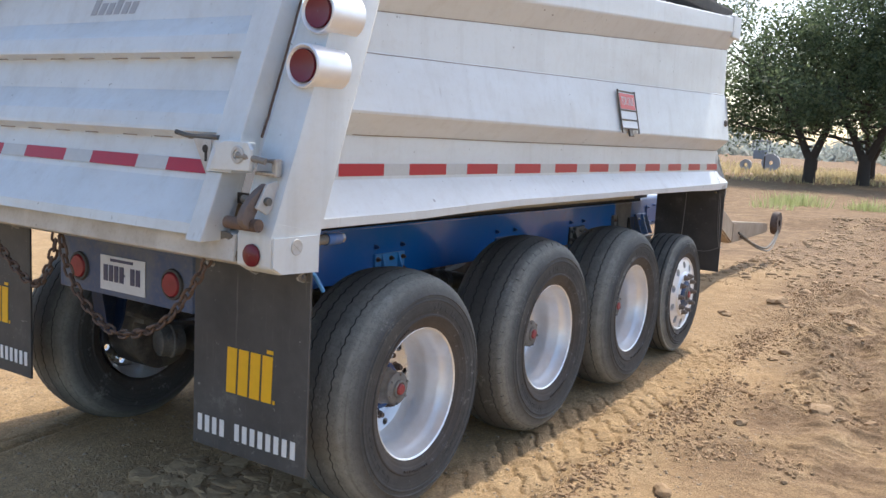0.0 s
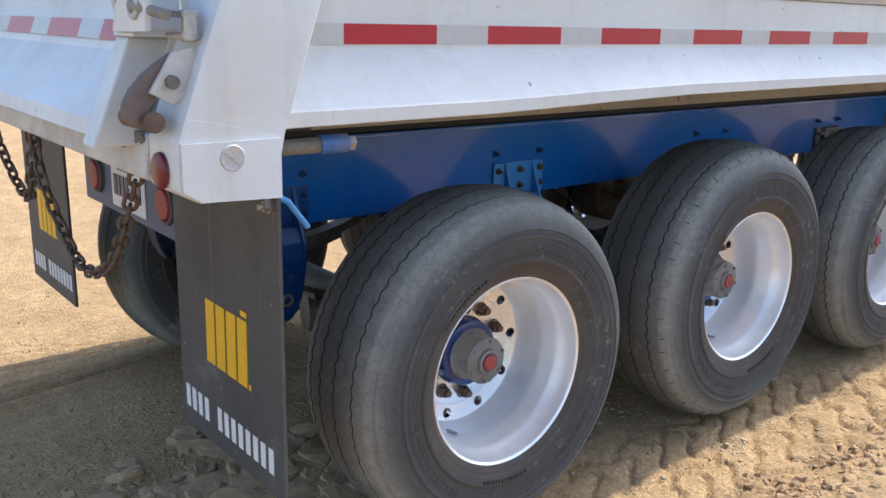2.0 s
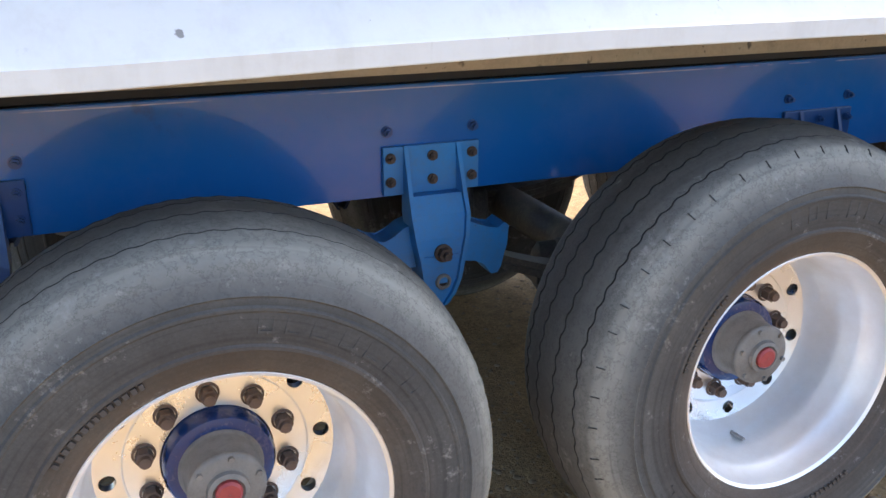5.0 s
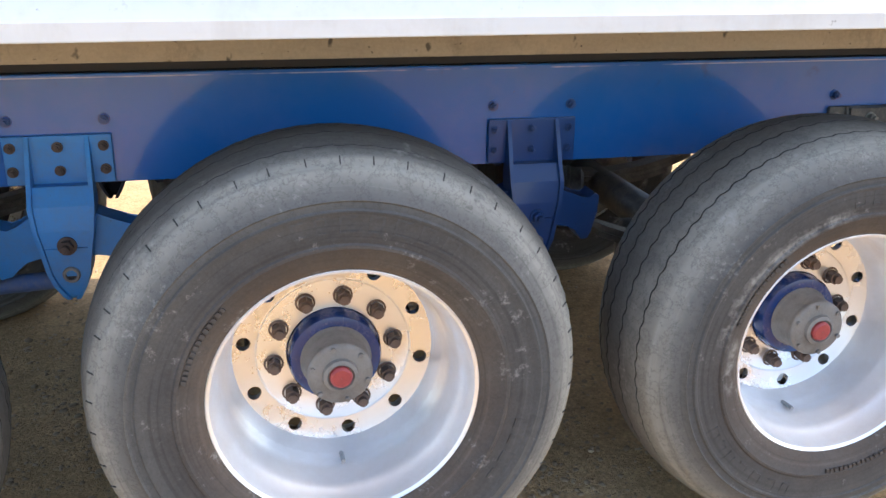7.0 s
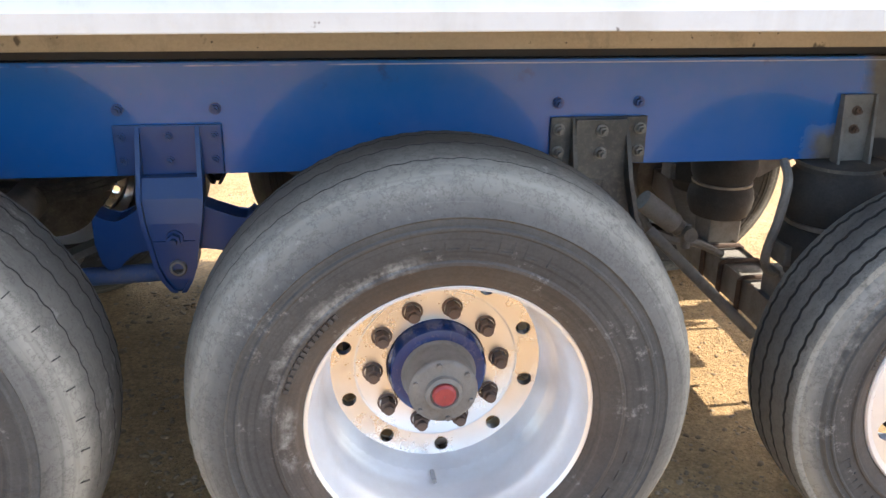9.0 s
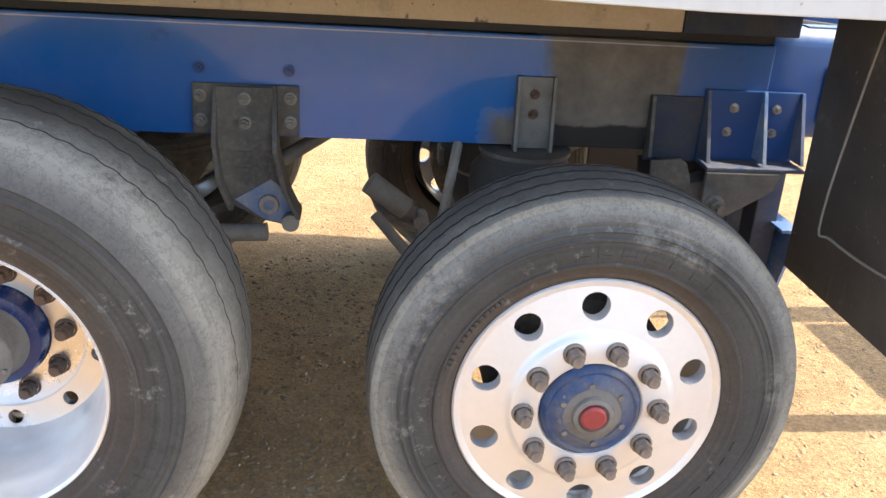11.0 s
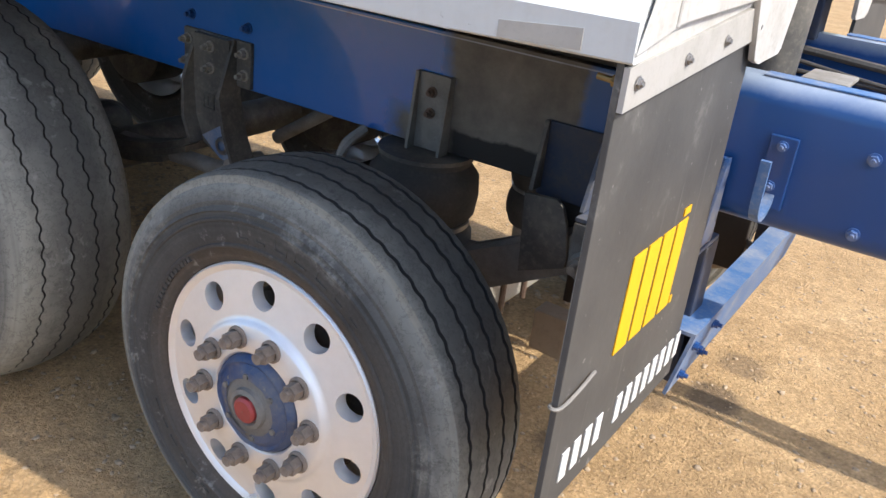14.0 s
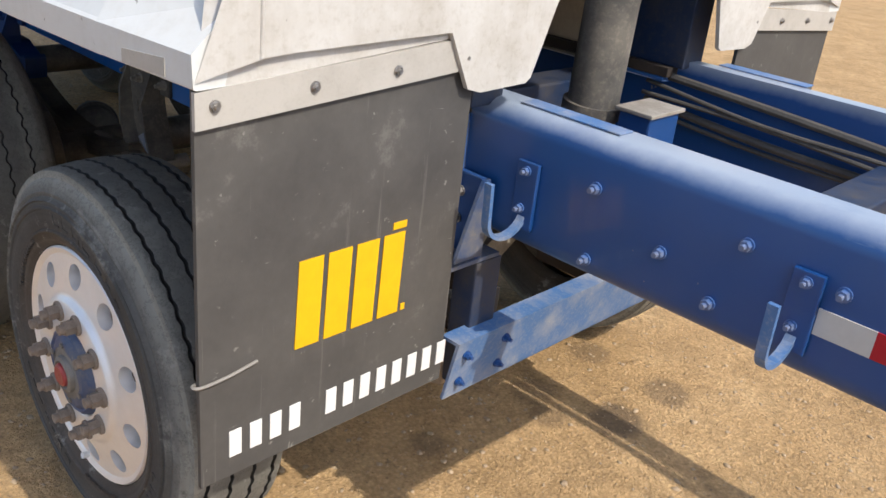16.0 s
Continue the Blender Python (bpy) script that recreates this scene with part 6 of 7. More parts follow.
for near in (True, False):
    f = (lambda y: y) if near else (lambda y: 2 * YC - y)
    # slotted latch bracket, pull lever, shackle, ear plate, curved hook and pins
    bm = prism(B(), [(f(y), z) for y, z in ((-0.105, 1.512), (-0.112, 1.58), (-0.095, 1.603), (0.004, 1.606), (0.03, 1.6), (0.06, 1.55), (0.084, 1.508), (-0.02, 1.51))], "x", -1.05, -1.035, 0.003)
    latch = part("gate_latch", bm, M_WHITE, trailer, "white latch block with a round eye on the gate")
    m = Matrix.Translation((-1.051, f(-0.055), 1.562)) @ Matrix.Rotation(radians(-90), 4, "Z")
    part("eye", lathe(B(), [(0.017, 0.0), (0.017, -0.006), (0.026, -0.006), (0.029, -0.003), (0.029, 0.0)], 24), M_WHITE_WORN, latch, "", True, m)
    bm = rod(B(), (-1.056, f(-0.055), 1.562), (-1.02, f(-0.15), 1.545), 0.011, 12)
    part("latch_pin", bm, M_SHOCK, latch, "grey worn pin", True)
    bm = prism(B(), [(f(0.205), 1.607), (f(0.115), 1.604), (f(0.115), 1.445)], "x", back(1.6) - 0.092, back(1.6) - 0.084, 0.002)
    tri = part("holed_plate", bm, M_WHITE_WORN, latch, "white triangular plate with a keyhole")
    # dark disc and slot laid on the plate stand for the hole's shade
    bm = rod(B(), (back(1.6) - 0.0935, f(0.142), 1.572), (back(1.6) - 0.0915, f(0.142), 1.572), 0.014, 18)
    box(bm, back(1.6) - 0.0935, back(1.6) - 0.0915, f(0.138) - 0.006, f(0.138) + 0.006, 1.53, 1.565)
    part("keyhole", bm, M_SHADE_DARK, tri, "dark raised disc and slot for the shaded keyhole")
    bm = box(B(), -1.036, back(1.56) - 0.0, f(-0.02), f(0.07), 1.512, 1.602, 0.006)
    part("latch_block", bm, M_WHITE, latch)
    bm = prism(B(), [(back(1.62) - 0.06, 1.62), (back(1.62) + 0.0, 1.62), (back(1.45) - 0.02, 1.44), (back(1.45) - 0.05, 1.44)], "y", f(0.1), f(0.113), 0.003)
    part("gusset", bm, M_WHITE_WORN, latch)
    bm = hose(B(), smooth_line([(-1.0, f(0.09), 1.612), (-1.0, f(0.15), 1.613), (-1.01, f(0.22), 1.612), (-1.02, f(0.285), 1.624)]), 0.0085)
    part("pull_lever", bm, M_BLACK, latch, "black bent pull lever", True)
    bm = B()
    for dz in (0.0, -0.042):
        box(bm, -1.0, -0.965, f(-0.08), f(-0.172), 1.54 + dz, 1.553 + dz, 0.004)
    box(bm, -0.998, -0.97, f(-0.155), f(-0.175), 1.495, 1.555, 0.004)
    part("shackle", bm, M_STEEL, latch, "grey worn double shackle")
    crescent = [(-1.013, 1.475), (-1.045, 1.453), (-1.075, 1.43), (-1.1, 1.404), (-1.115, 1.378), (-1.118, 1.36), (-1.111, 1.345), (-1.095, 1.332), (-1.081, 1.328), (-1.068, 1.35), (-1.066, 1.376), (-1.045, 1.413), (-1.02, 1.44)]
    bm = prism(B(), crescent, "y", f(-0.125), f(-0.152), 0.005)
    part("gate_hook", bm, M_HOOK, trailer, "brown crescent gate hook", True)
    bm = prism(B(), [(-1.022, 1.474), (-0.981, 1.484), (-0.96, 1.45), (-0.985, 1.4), (-1.024, 1.374), (-1.071, 1.398)], "y", f(-0.155), f(-0.165), 0.002)
    ear = part("hook_ear", bm, M_WHITE_WORN, trailer, "white ear plate")
    bm = rod(B(), (-1.027, f(-0.06), 1.418), (-1.027, f(-0.178), 1.418), 0.0135, 18)
    part("pivot_pin", bm, M_BLACK, ear, "", True)
    bm = rod(B(), (-1.068, f(-0.03), 1.342), (-1.068, f(-0.175), 1.342), 0.021, 18)
    part("sill_pin", bm, M_RUST, ear, "", True)
    bm = prism(B(), [(f(0.2), 1.27), (f(0.18), 1.298), (f(0.02), 1.303), (f(-0.005), 1.299), (f(-0.02), 1.292), (f(-0.015), 1.284), (f(0.0), 1.277), (f(0.012), 1.281), (f(0.05), 1.272), (f(0.11), 1.256), (f(0.15), 1.262)], "x", -1.0348, -1.02)
    part("paint_chip", bm, M_DARK, ear, "dark chip where the paint is gone")
    # hinge shaft stub under the side and the bent blue handle
    bm = rod(B(), (-0.8, f(-0.1), 1.262), (-0.62, f(-0.1), 1.262), 0.019, 16)
    part("shaft_sleeve", bm, M_BLACK, trailer, "", True)
    bm = rod(B(), (-0.66, f(-0.1), 1.262), (-0.585, f(-0.1), 1.262), 0.023, 16)
    part("shaft_end", bm, M_BLUE_DIRTY, trailer, "", True)
    bm = rod(B(), (-0.585, f(-0.1), 1.262), (-0.565, f(-0.1), 1.262), 0.019, 6)
    part("shaft_nut", bm, M_STEEL, trailer)
    bm = hose(B(), [(-0.79, f(-0.15), 1.16), (-0.77, f(-0.15), 1.15), (-0.72, f(-0.15), 1.085)], 0.0075)
    part("handle", bm, M_BLUE_LIGHT, trailer, "light blue bent lever", True)

# -- rear cross panel with plate and lamps --
bm = box(B(), -0.74, -0.72, RAIL - 0.06, 1.4, 0.9, 1.14, 0.004)
part("rear_panel", bm, M_PANEL, trailer, "dusty grey-blue rear cross panel")
bm = box(B(), -0.745, -0.741, 0.803, 1.101, 0.925, 1.075, 0.001)
plate = part("licence_plate", bm, M_PLATE, trailer, "white licence plate with dark marks")
for k in range(7):
    if k != 4:
        y1 = 1.075 - 0.036 * k
        part("plate_mark", box(B(), -0.748, -0.7455, y1 - 0.026, y1, 0.965, 1.035), M_INK, plate)
part("plate_mark", box(B(), -0.748, -0.7455, 0.93, 0.954, 0.996, 1.004), M_INK, plate)
part("plate_mark", box(B(), -0.748, -0.7455, 0.88, 1.03, 1.052, 1.064), M_INK, plate)
for yl_ in (0.631, 1.25):
    m = Matrix.Translation((-0.742, yl_, 1.005)) @ Matrix.Rotation(radians(-90), 4, "Z")
    lens = part("stop_lamp", lathe(B(), [(0.001, -0.02), (0.045, -0.018), (0.052, -0.01), (0.053, 0.0)], 28), M_STOP, trailer, "round red lamp in a rubber ring", True, m)
    part("grommet", lathe(B(), [(0.053, 0.0), (0.053, -0.012), (0.062, -0.01), (0.065, 0.0)], 28), M_BAG, lens, "", True, m)


# -- mud flaps --
def mud_flap(x, y_out, y_in, z0, z1, face, yl, zl, yw, zw, label, far=False):
    """A rubber flap. yl, zl: span of the yellow mark; yw, zw: span of the white mark."""
    f = (lambda y: y) if not far else (lambda y: 2 * YC - y)
    bm = box(B(), x - 0.005, x + 0.005, f(y_out), f(y_in), z0, z1, 0.001)
    fl = part("mud_flap", bm, M_FLAP, trailer, label)
    xs = x + face * 0.0055
    sgn = -1 if (face < 0) != far else 1

    def along(span, a):
        """Place at share a of the span, in reading order."""
        return span[0] + (span[1] - span[0]) * a if sgn > 0 else span[1] - (span[1] - span[0]) * a

    def block(name, mat, a0, a1, b0, b1, span, zspan, lab, lean=0.0):
        h = zspan[1] - zspan[0]
        z0_, z1_ = zspan[0] + h * b0, zspan[0] + h * b1
        p = [(along(span, a0 + lean * b0), z0_), (along(span, a1 + lean * b0), z0_), (along(span, a1 + lean * b1), z1_), (along(span, a0 + lean * b1), z1_)]
        bm = hexa_mesh([(xs, f(y), z) for y, z in p] + [(xs + face * 0.002, f(y), z) for y, z in p])
        part(name, bm, mat, fl, lab)
    for k in range(4):
        block("print_block", M_YELLOW, 0.25 * k + 0.01, 0.25 * k + 0.215, 0.0, 1.0, yl, zl, "yellow print block", 0.02)
    block("print_block", M_YELLOW, 0.84, 0.97, 1.05, 1.13, yl, zl, "small yellow print block", 0.02)
    block("print_block", M_YELLOW, 1.0, 1.04, 0.0, 0.08, yl, zl, "small yellow print block")
    for k in range(13):
        if k != 4:
            block("print_bar", M_PRINT, k / 12.6, k / 12.6 + 0.046, 0.0, 1.0, yw, zw, "white print bar")
    return fl


for far in (False, True):
    f = (lambda y: y) if not far else (lambda y: 2 * YC - y)
    xf, d = (-0.745, -0.05) if far else (-0.8, 0.0)
    fl = mud_flap(xf, d - 0.165, d + 0.425, 0.415, 1.17, -1, (d, d + 0.245), (0.655, 0.83), (d - 0.117, d + 0.397), (0.472, 0.538), "black rubber rear mud flap with yellow and white print", far)
    for yy_ in (-0.13, 0.1, 0.33):
        put("bolt", ME_BOLT, fl, Matrix.Translation((xf - 0.005, f(yy_ + d), 1.14)) @ Matrix.Rotation(radians(-90), 4, "Z"))
    fl = mud_flap(4.355, -0.108, 0.475, 0.625, 1.335, 1, (0.078, 0.335), (0.84, 1.012), (-0.053, 0.48), (0.668, 0.722), "black rubber front mud flap with yellow and white print", far)
    bm = B()
    p = [(-0.112, 1.273), (0.455, 1.31), (0.455, 1.37), (-0.112, 1.329)]
    hexa(bm, [(4.362, f(y), z) for y, z in p] + [(4.37, f(y), z) for y, z in p])
    st = part("clamp_strip", bm, M_GALV, fl, "bare metal clamp strip")
    for yy_ in (-0.08, 0.098, 0.272, 0.437):
        put("bolt", ME_BOLT, st, Matrix.Translation((4.371, f(yy_), 1.307 + 0.05 * (yy_ + 0.08))) @ Matrix.Rotation(radians(90), 4, "Z") @ Matrix.Diagonal((0.56, 0.3, 0.56, 1)))
    bm = box(B(), 4.338, 4.349, f(-0.06), f(-0.03), 1.3, 1.33, 0.002)
    part("flap_carrier", bm, M_GREASY_SHADED, trailer)
    bm = rod(B(), (4.3, f(-0.04), 1.296), (4.322, f(-0.04), 1.2945), 0.0045, 10)
    rod(bm, (4.322, f(-0.04), 1.2945), (4.336, f(-0.04), 1.294), 0.0085, 6)
    part("air_fitting", bm, M_BRASS, trailer, "small dull brass fitting")
    if not far:
        bm = hose(B(), smooth_line([(4.33, 0.22, 1.29), (4.3, 0.2, 1.232), (4.262, 0.2, 0.86), (4.287, 0.18, 0.812), (4.335, 0.02, 0.79), (4.345, -0.09, 0.828), (4.352, -0.116, 0.836), (4.364, -0.109, 0.836), (4.3665, -0.06, 0.84), (4.3665, 0.0, 0.85)], 5), 0.003, 6)
        hose(bm, smooth_line([(4.346, -0.075, 1.29), (4.344, -0.085, 1.1), (4.346, -0.092, 0.95), (4.349, -0.1, 0.838)], 5), 0.003, 6)
        hose(bm, smooth_line([(4.345, -0.066, 1.29), (4.343, -0.07, 1.1), (4.345, -0.08, 0.95), (4.348, -0.097, 0.842)], 5), 0.0022, 6)
        part("stay_wire", bm, M_ROPE, fl, "grey stay wire hooked round the flap", True)

# -- chains hanging below the sill --
def chain(name, pts, link, label):
    line = smooth_line(pts, 12)
    seg = [0.0]
    for a, b in zip(line, line[1:]):
        seg.append(seg[-1] + (b - a).length)
    n = int(seg[-1] / link)
    top = None
    me = None
    bmk = B()
    ring = []
    L, W, r = link * 0.62, link * 0.36, link * 0.135
    for k in range(20):
        a = 2 * math.pi * k / 20
        c, s = math.cos(a), math.sin(a)
        ring.append(Vector(((L - W) * (1 if c > 0 else -1) * (1 if abs(c) > 1e-6 else 0) + W * c, W * s, 0)))
    rings = []
    for k, p in enumerate(ring):
        d = (ring[(k + 1) % 20] - ring[k - 1]).normalized()
        nn = Vector((0, 0, 1))
        b = d.cross(nn)
        rings.append([bmk.verts.new(p + r * (math.cos(2 * math.pi * j / 8) * b + math.sin(2 * math.pi * j / 8) * nn)) for j in range(8)])
    for k in range(20):
        for j in range(8):
            bmk.faces.new([rings[k][j], rings[k][(j + 1) % 8], rings[(k + 1) % 20][(j + 1) % 8], rings[(k + 1) % 20][j]])
    me = finish("link", bmk, M_RUST, "all")
    top = thing(name, line[0], label, "chain")
    for k in range(n):
        s = (k + 0.5) * link
        i = max(j for j in range(len(seg)) if seg[j] <= s)
        i = min(i, len(line) - 2)
        p = line[i].lerp(line[i + 1], (s - seg[i]) / max(1e-6, seg[i + 1] - seg[i]))
        d = (line[i + 1] - line[i]).normalized()
        q = d.to_track_quat("X", "Z").to_matrix().to_4x4()
        put("link", me, top, Matrix.Translation(p) @ q @ Matrix.Rotation(radians(90 * (k % 2) + 25), 4, "X"))


chain("safety_chain", [(-1.0, 0.13, 1.2), (-1.0, 0.2, 1.1), (-0.99, 0.35, 0.95), (-0.98, 0.5, 0.87), (-0.98, 0.68, 0.84), (-0.98, 0.86, 0.92), (-1.0, 0.95, 1.06), (-1.0, 1.0, 1.2)], 0.041, "rusty dark chain looped below the tailgate sill")
chain("safety_chain", [(-1.0, 1.02, 1.2), (-1.0, 1.06, 1.08), (-0.99, 1.16, 0.97), (-0.99, 1.28, 0.98), (-1.0, 1.45, 1.1), (-1.0, 1.56, 1.2)], 0.041, "rusty dark chain looped below the tailgate sill")

# -- sale sign on the side --
sx0, sx1 = 1.87, 2.12
LEANS = Matrix.Translation((0, -0.169, 1.732)) @ Matrix.Rotation(math.atan(-0.219), 4, "X")


def flat(x0, x1, z0, z1, d0, d1, bevel=0.0):
    """A slab on the leaning side sheet: z runs up the sheet, d stands off it."""
    bm = box(B(), x0, x1, -d1, -d0, z0, z1, bevel)
    bm.transform(LEANS)
    return bm


sign = tagged(part("sale_sign", flat(sx0, sx1, 0.02, 0.235, 0.004, 0.009, 0.001), M_PLATE, None, ""), "red and white sale sign in a wire frame on the side", "sign")
part("red_panel", flat(sx0 + 0.01, sx1 - 0.01, 0.135, 0.228, 0.0092, 0.011), M_SIGNRED, sign)
cu = bpy.data.curves.new("sign_text", "FONT")
cu.body, cu.size, cu.extrude, cu.align_x = "FOR SALE", 0.058, 0.0006, "CENTER"
txt = new("sign_text", cu)
me_txt = bpy.data.meshes.new_from_object(txt)
bpy.data.objects.remove(txt)
me_txt.materials.append(M_PRINT)
put("sign_text", me_txt, sign, LEANS @ Matrix.Translation(((sx0 + sx1) / 2, -0.0118, 0.16)) @ Matrix.Rotation(radians(90), 4, "X") @ Matrix.Diagonal((0.76, 1.2, 1, 1)))
bm = B()
for xx in (sx0 - 0.006, sx1 + 0.006):
    rod(bm, (xx, -0.009, -0.01), (xx, -0.009, 0.25), 0.005, 6)
for zz in (0.018, 0.07, 0.128, 0.24):
    rod(bm, (sx0 - 0.006, -0.011, zz), (sx1 + 0.006, -0.011, zz), 0.005, 6)
box(bm, (sx0 + sx1) / 2 - 0.03, (sx0 + sx1) / 2 + 0.03, -0.014, -0.002, -0.03, 0.014, 0.004)
bm.transform(LEANS)
part("wire_frame", bm, M_DARK, sign, "dark wire frame")

# ---- surroundings ----
def clod_mesh(seed):
    bm = B()
    bmesh.ops.create_icosphere(bm, subdivisions=2, radius=1.0)
    r = random.Random(seed)
    o = Vector((r.random() * 20, r.random() * 20, r.random() * 20))
    for v in bm.verts:
        v.co *= 1 + 0.4 * noise.noise(v.co * 1.3 + o) + 0.16 * noise.noise(v.co * 4 + o)
        v.co.z = max(v.co.z, -0.4) * 0.7
    return finish("soil_clod", bm, M_CLOD)


CLODS = [clod_mesh(k) for k in range(7)]
rng = random.Random(21)


def spots(n, seed):
    r = random.Random(seed)
    out = []
    while len(out) < n:
        x = r.uniform(0.2, 11)
        y = -0.75 - abs(r.gauss(0, 0.9)) + 0.3 * (r.random() - 0.5)
        out.append((x, y, r))
    return out


for x, y, sz in ((6.69, -0.11, 0.1), (6.45, -0.25, 0.06), (5.71, 0.17, 0.055), (5.6, 0.12, 0.04), (2.67, -1.3, 0.075), (2.55, -1.42, 0.03), (5.1, -0.7, 0.05), (5.5, -1.0, 0.07), (3.9, -0.72, 0.035), (4.2, -0.75, 0.05), (6.1, -0.8, 0.06)):
    ob = put("soil_clod", CLODS[int(x * 10) % 7], None, Matrix.Translation((x, y, z_at(x, y) + 0.15 * sz)) @ Matrix.Rotation(x * 7, 4, "Z") @ Matrix.Diagonal((sz * 1.3, sz, sz * 0.8, 1)))
    tagged(ob, "large lump of dry brown soil lying on the ground", "soil clod", "clods beside the trailer")
for x, y, r in spots(45, 4):
    s = 0.012 + 0.035 * r.random() ** 2.5
    ob = put("soil_clod", CLODS[r.randrange(7)], None, Matrix.Translation((x, y, z_at(x, y) + 0.2 * s)) @ Matrix.Rotation(r.random() * 6, 4, "Z") @ Matrix.Diagonal((s * r.uniform(0.8, 1.5), s, s, 1)))
    tagged(ob, "lump of dry brown soil lying on the ground", "soil clod", "clods beside the trailer")


def scatter(name, n, place, size, mat, label, seed, rounded=True):
    """Many little lumps in one mesh."""
    r = np.random.default_rng(seed)
    g = (1 + 5 ** 0.5) / 2
    base = np.array([(-1, g, 0), (1, g, 0), (-1, -g, 0), (1, -g, 0), (0, -1, g), (0, 1, g), (0, -1, -g), (0, 1, -g), (g, 0, -1), (g, 0, 1), (-g, 0, -1), (-g, 0, 1)], float) / 1.9
    base[:, 2] *= 0.5 if rounded else 0.75
    tris = np.array([(0, 11, 5), (0, 5, 1), (0, 1, 7), (0, 7, 10), (0, 10, 11), (1, 5, 9), (5, 11, 4), (11, 10, 2), (10, 7, 6), (7, 1, 8), (3, 9, 4), (3, 4, 2), (3, 2, 6), (3, 6, 8), (3, 8, 9), (4, 9, 5), (2, 4, 11), (6, 2, 10), (8, 6, 7), (9, 8, 1)])
    XY = place(r, n)
    Z = ground_height(XY[:, :1], XY[:, 1:])[:, 0]
    S = size[0] + (size[1] - size[0]) * r.random(n) ** (3 if rounded else 5)
    A = r.random(n) * 6.28
    v = base[None] * (1 + (0.2 if rounded else 0.3) * r.standard_normal((n, 12, 1))) * S[:, None, None] * (1 + 0.25 * r.standard_normal((n, 1, 3)))
    c, s = np.cos(A)[:, None], np.sin(A)[:, None]
    V = np.stack([v[..., 0] * c - v[..., 1] * s + XY[:, :1], v[..., 0] * s + v[..., 1] * c + XY[:, 1:], v[..., 2] + Z[:, None]], -1).reshape(-1, 3)
    F = (tris[None] + 12 * np.arange(n)[:, None, None]).reshape(-1, 3)
    me = bpy.data.meshes.new(name)
    me.from_pydata(V.tolist(), [], F.tolist())
    me.materials.append(mat)
    me.polygons.foreach_set("use_smooth", [rounded] * len(me.polygons))
    tagged(new(name, me), label, "soil", kind="stuff")


def near_bank(r, n):
    """Clusters along the crumbled seam and the pushed ridge beyond it."""
    m = 90
    cx = r.uniform(0.3, 9, m)
    cy = -0.62 + 0.045 * np.maximum(cx - 1.5, 0) + 0.06 * np.sin(1.7 * cx) - np.abs(r.normal(0, 0.75, m)) * (r.random(m) < 0.35)
    k = r.integers(0, m, n)
    sp = 0.04 + 0.1 * r.random(m)
    return np.stack([cx[k] + 1.6 * sp[k] * r.normal(0, 1, n), cy[k] + sp[k] * r.normal(0, 1, n)], 1)


def under(r, n):
    return np.stack([r.uniform(-3.5, 7, n), r.uniform(-1.2, 3.2, n)], 1)


def patch(r, n):
    return np.stack([r.normal(-0.75, 0.5, n), r.normal(0.6, 0.4, n)], 1)


scatter("soil_crumbs", 15000, near_bank, (0.003, 0.019), M_CLOD, "crumbled brown soil along the graded bank", 1, False)
scatter("gravel", 16000, under, (0.002, 0.011), M_STONE, "small gravel strewn on the dry ground", 2)
def front(r, n):
    return np.stack([r.uniform(3.3, 7.5, n), r.uniform(-0.6, 3.4, n)], 1)


scatter("coarse_sand", 15000, front, (0.0016, 0.0065), M_SAND, "coarse tan sand and grit on the sunlit ground", 7)
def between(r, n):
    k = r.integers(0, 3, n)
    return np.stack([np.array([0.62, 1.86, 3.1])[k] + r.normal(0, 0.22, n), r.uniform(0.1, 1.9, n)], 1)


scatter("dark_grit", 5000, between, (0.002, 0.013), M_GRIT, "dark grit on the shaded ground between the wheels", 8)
scatter("crust_crumbs", 3200, patch, (0.003, 0.016), M_CRUST, "crumbs of grey-brown soil behind the rear wheel", 3)


def crust(n, seed):
    """Flat broken plates of dried soil, tilted against each other, in one mesh."""
    r = random.Random(seed)
    src = bmesh.new()
    bmesh.ops.create_icosphere(src, subdivisions=3, radius=1.0)
    base = [v.co.copy() for v in src.verts]
    tris = [[v.index for v in p.verts] for p in src.faces]
    src.free()
    V, F = [], []
    for _ in range(n):
        u = r.random()
        x, y = -1.0 + 0.85 * u + r.gauss(0, 0.07), 0.72 - 0.35 * u + r.gauss(0, 0.13)
        if r.random() < 0.25:
            x, y = -0.35 + r.gauss(0, 0.12), 0.75 + r.gauss(0, 0.15)
        sz = 0.012 + 0.05 * r.random() ** 1.8
        o = Vector((r.random() * 30, r.random() * 30, r.random() * 30))
        m = Matrix.Translation((x, y, z_at(x, y) + 0.1 * sz)) @ Matrix.Rotation(r.random() * 6.28, 4, "Z") @ Matrix.Rotation(r.gauss(0, 0.2), 4, "X") @ Matrix.Diagonal((sz * r.uniform(0.9, 1.5), sz, sz * r.uniform(0.35, 0.6), 1))
        k = len(V)
        for c in base:
            q = c * (1 + 0.38 * noise.noise(c * 1.4 + o) + 0.14 * noise.noise(c * 4.5 + o))
            q.z = max(-0.5, min(q.z, 0.62 + 0.15 * noise.noise(c * 3 + o)))
            V.append(m @ q)
        F += [[i + k for i in t] for t in tris]
    me = bpy.data.meshes.new("soil_crust")
    me.from_pydata(V, [], F)
    me.materials.append(M_CRUST)
    tagged(new("soil_crust", me), "broken flat plates of dry soil behind the rear wheel", "soil", kind="stuff")


crust(260, 31)


def spoil(r, n):
    return np.stack([r.uniform(7.5, 22, n), 1.2 - np.abs(r.normal(0, 2.2, n))], 1)


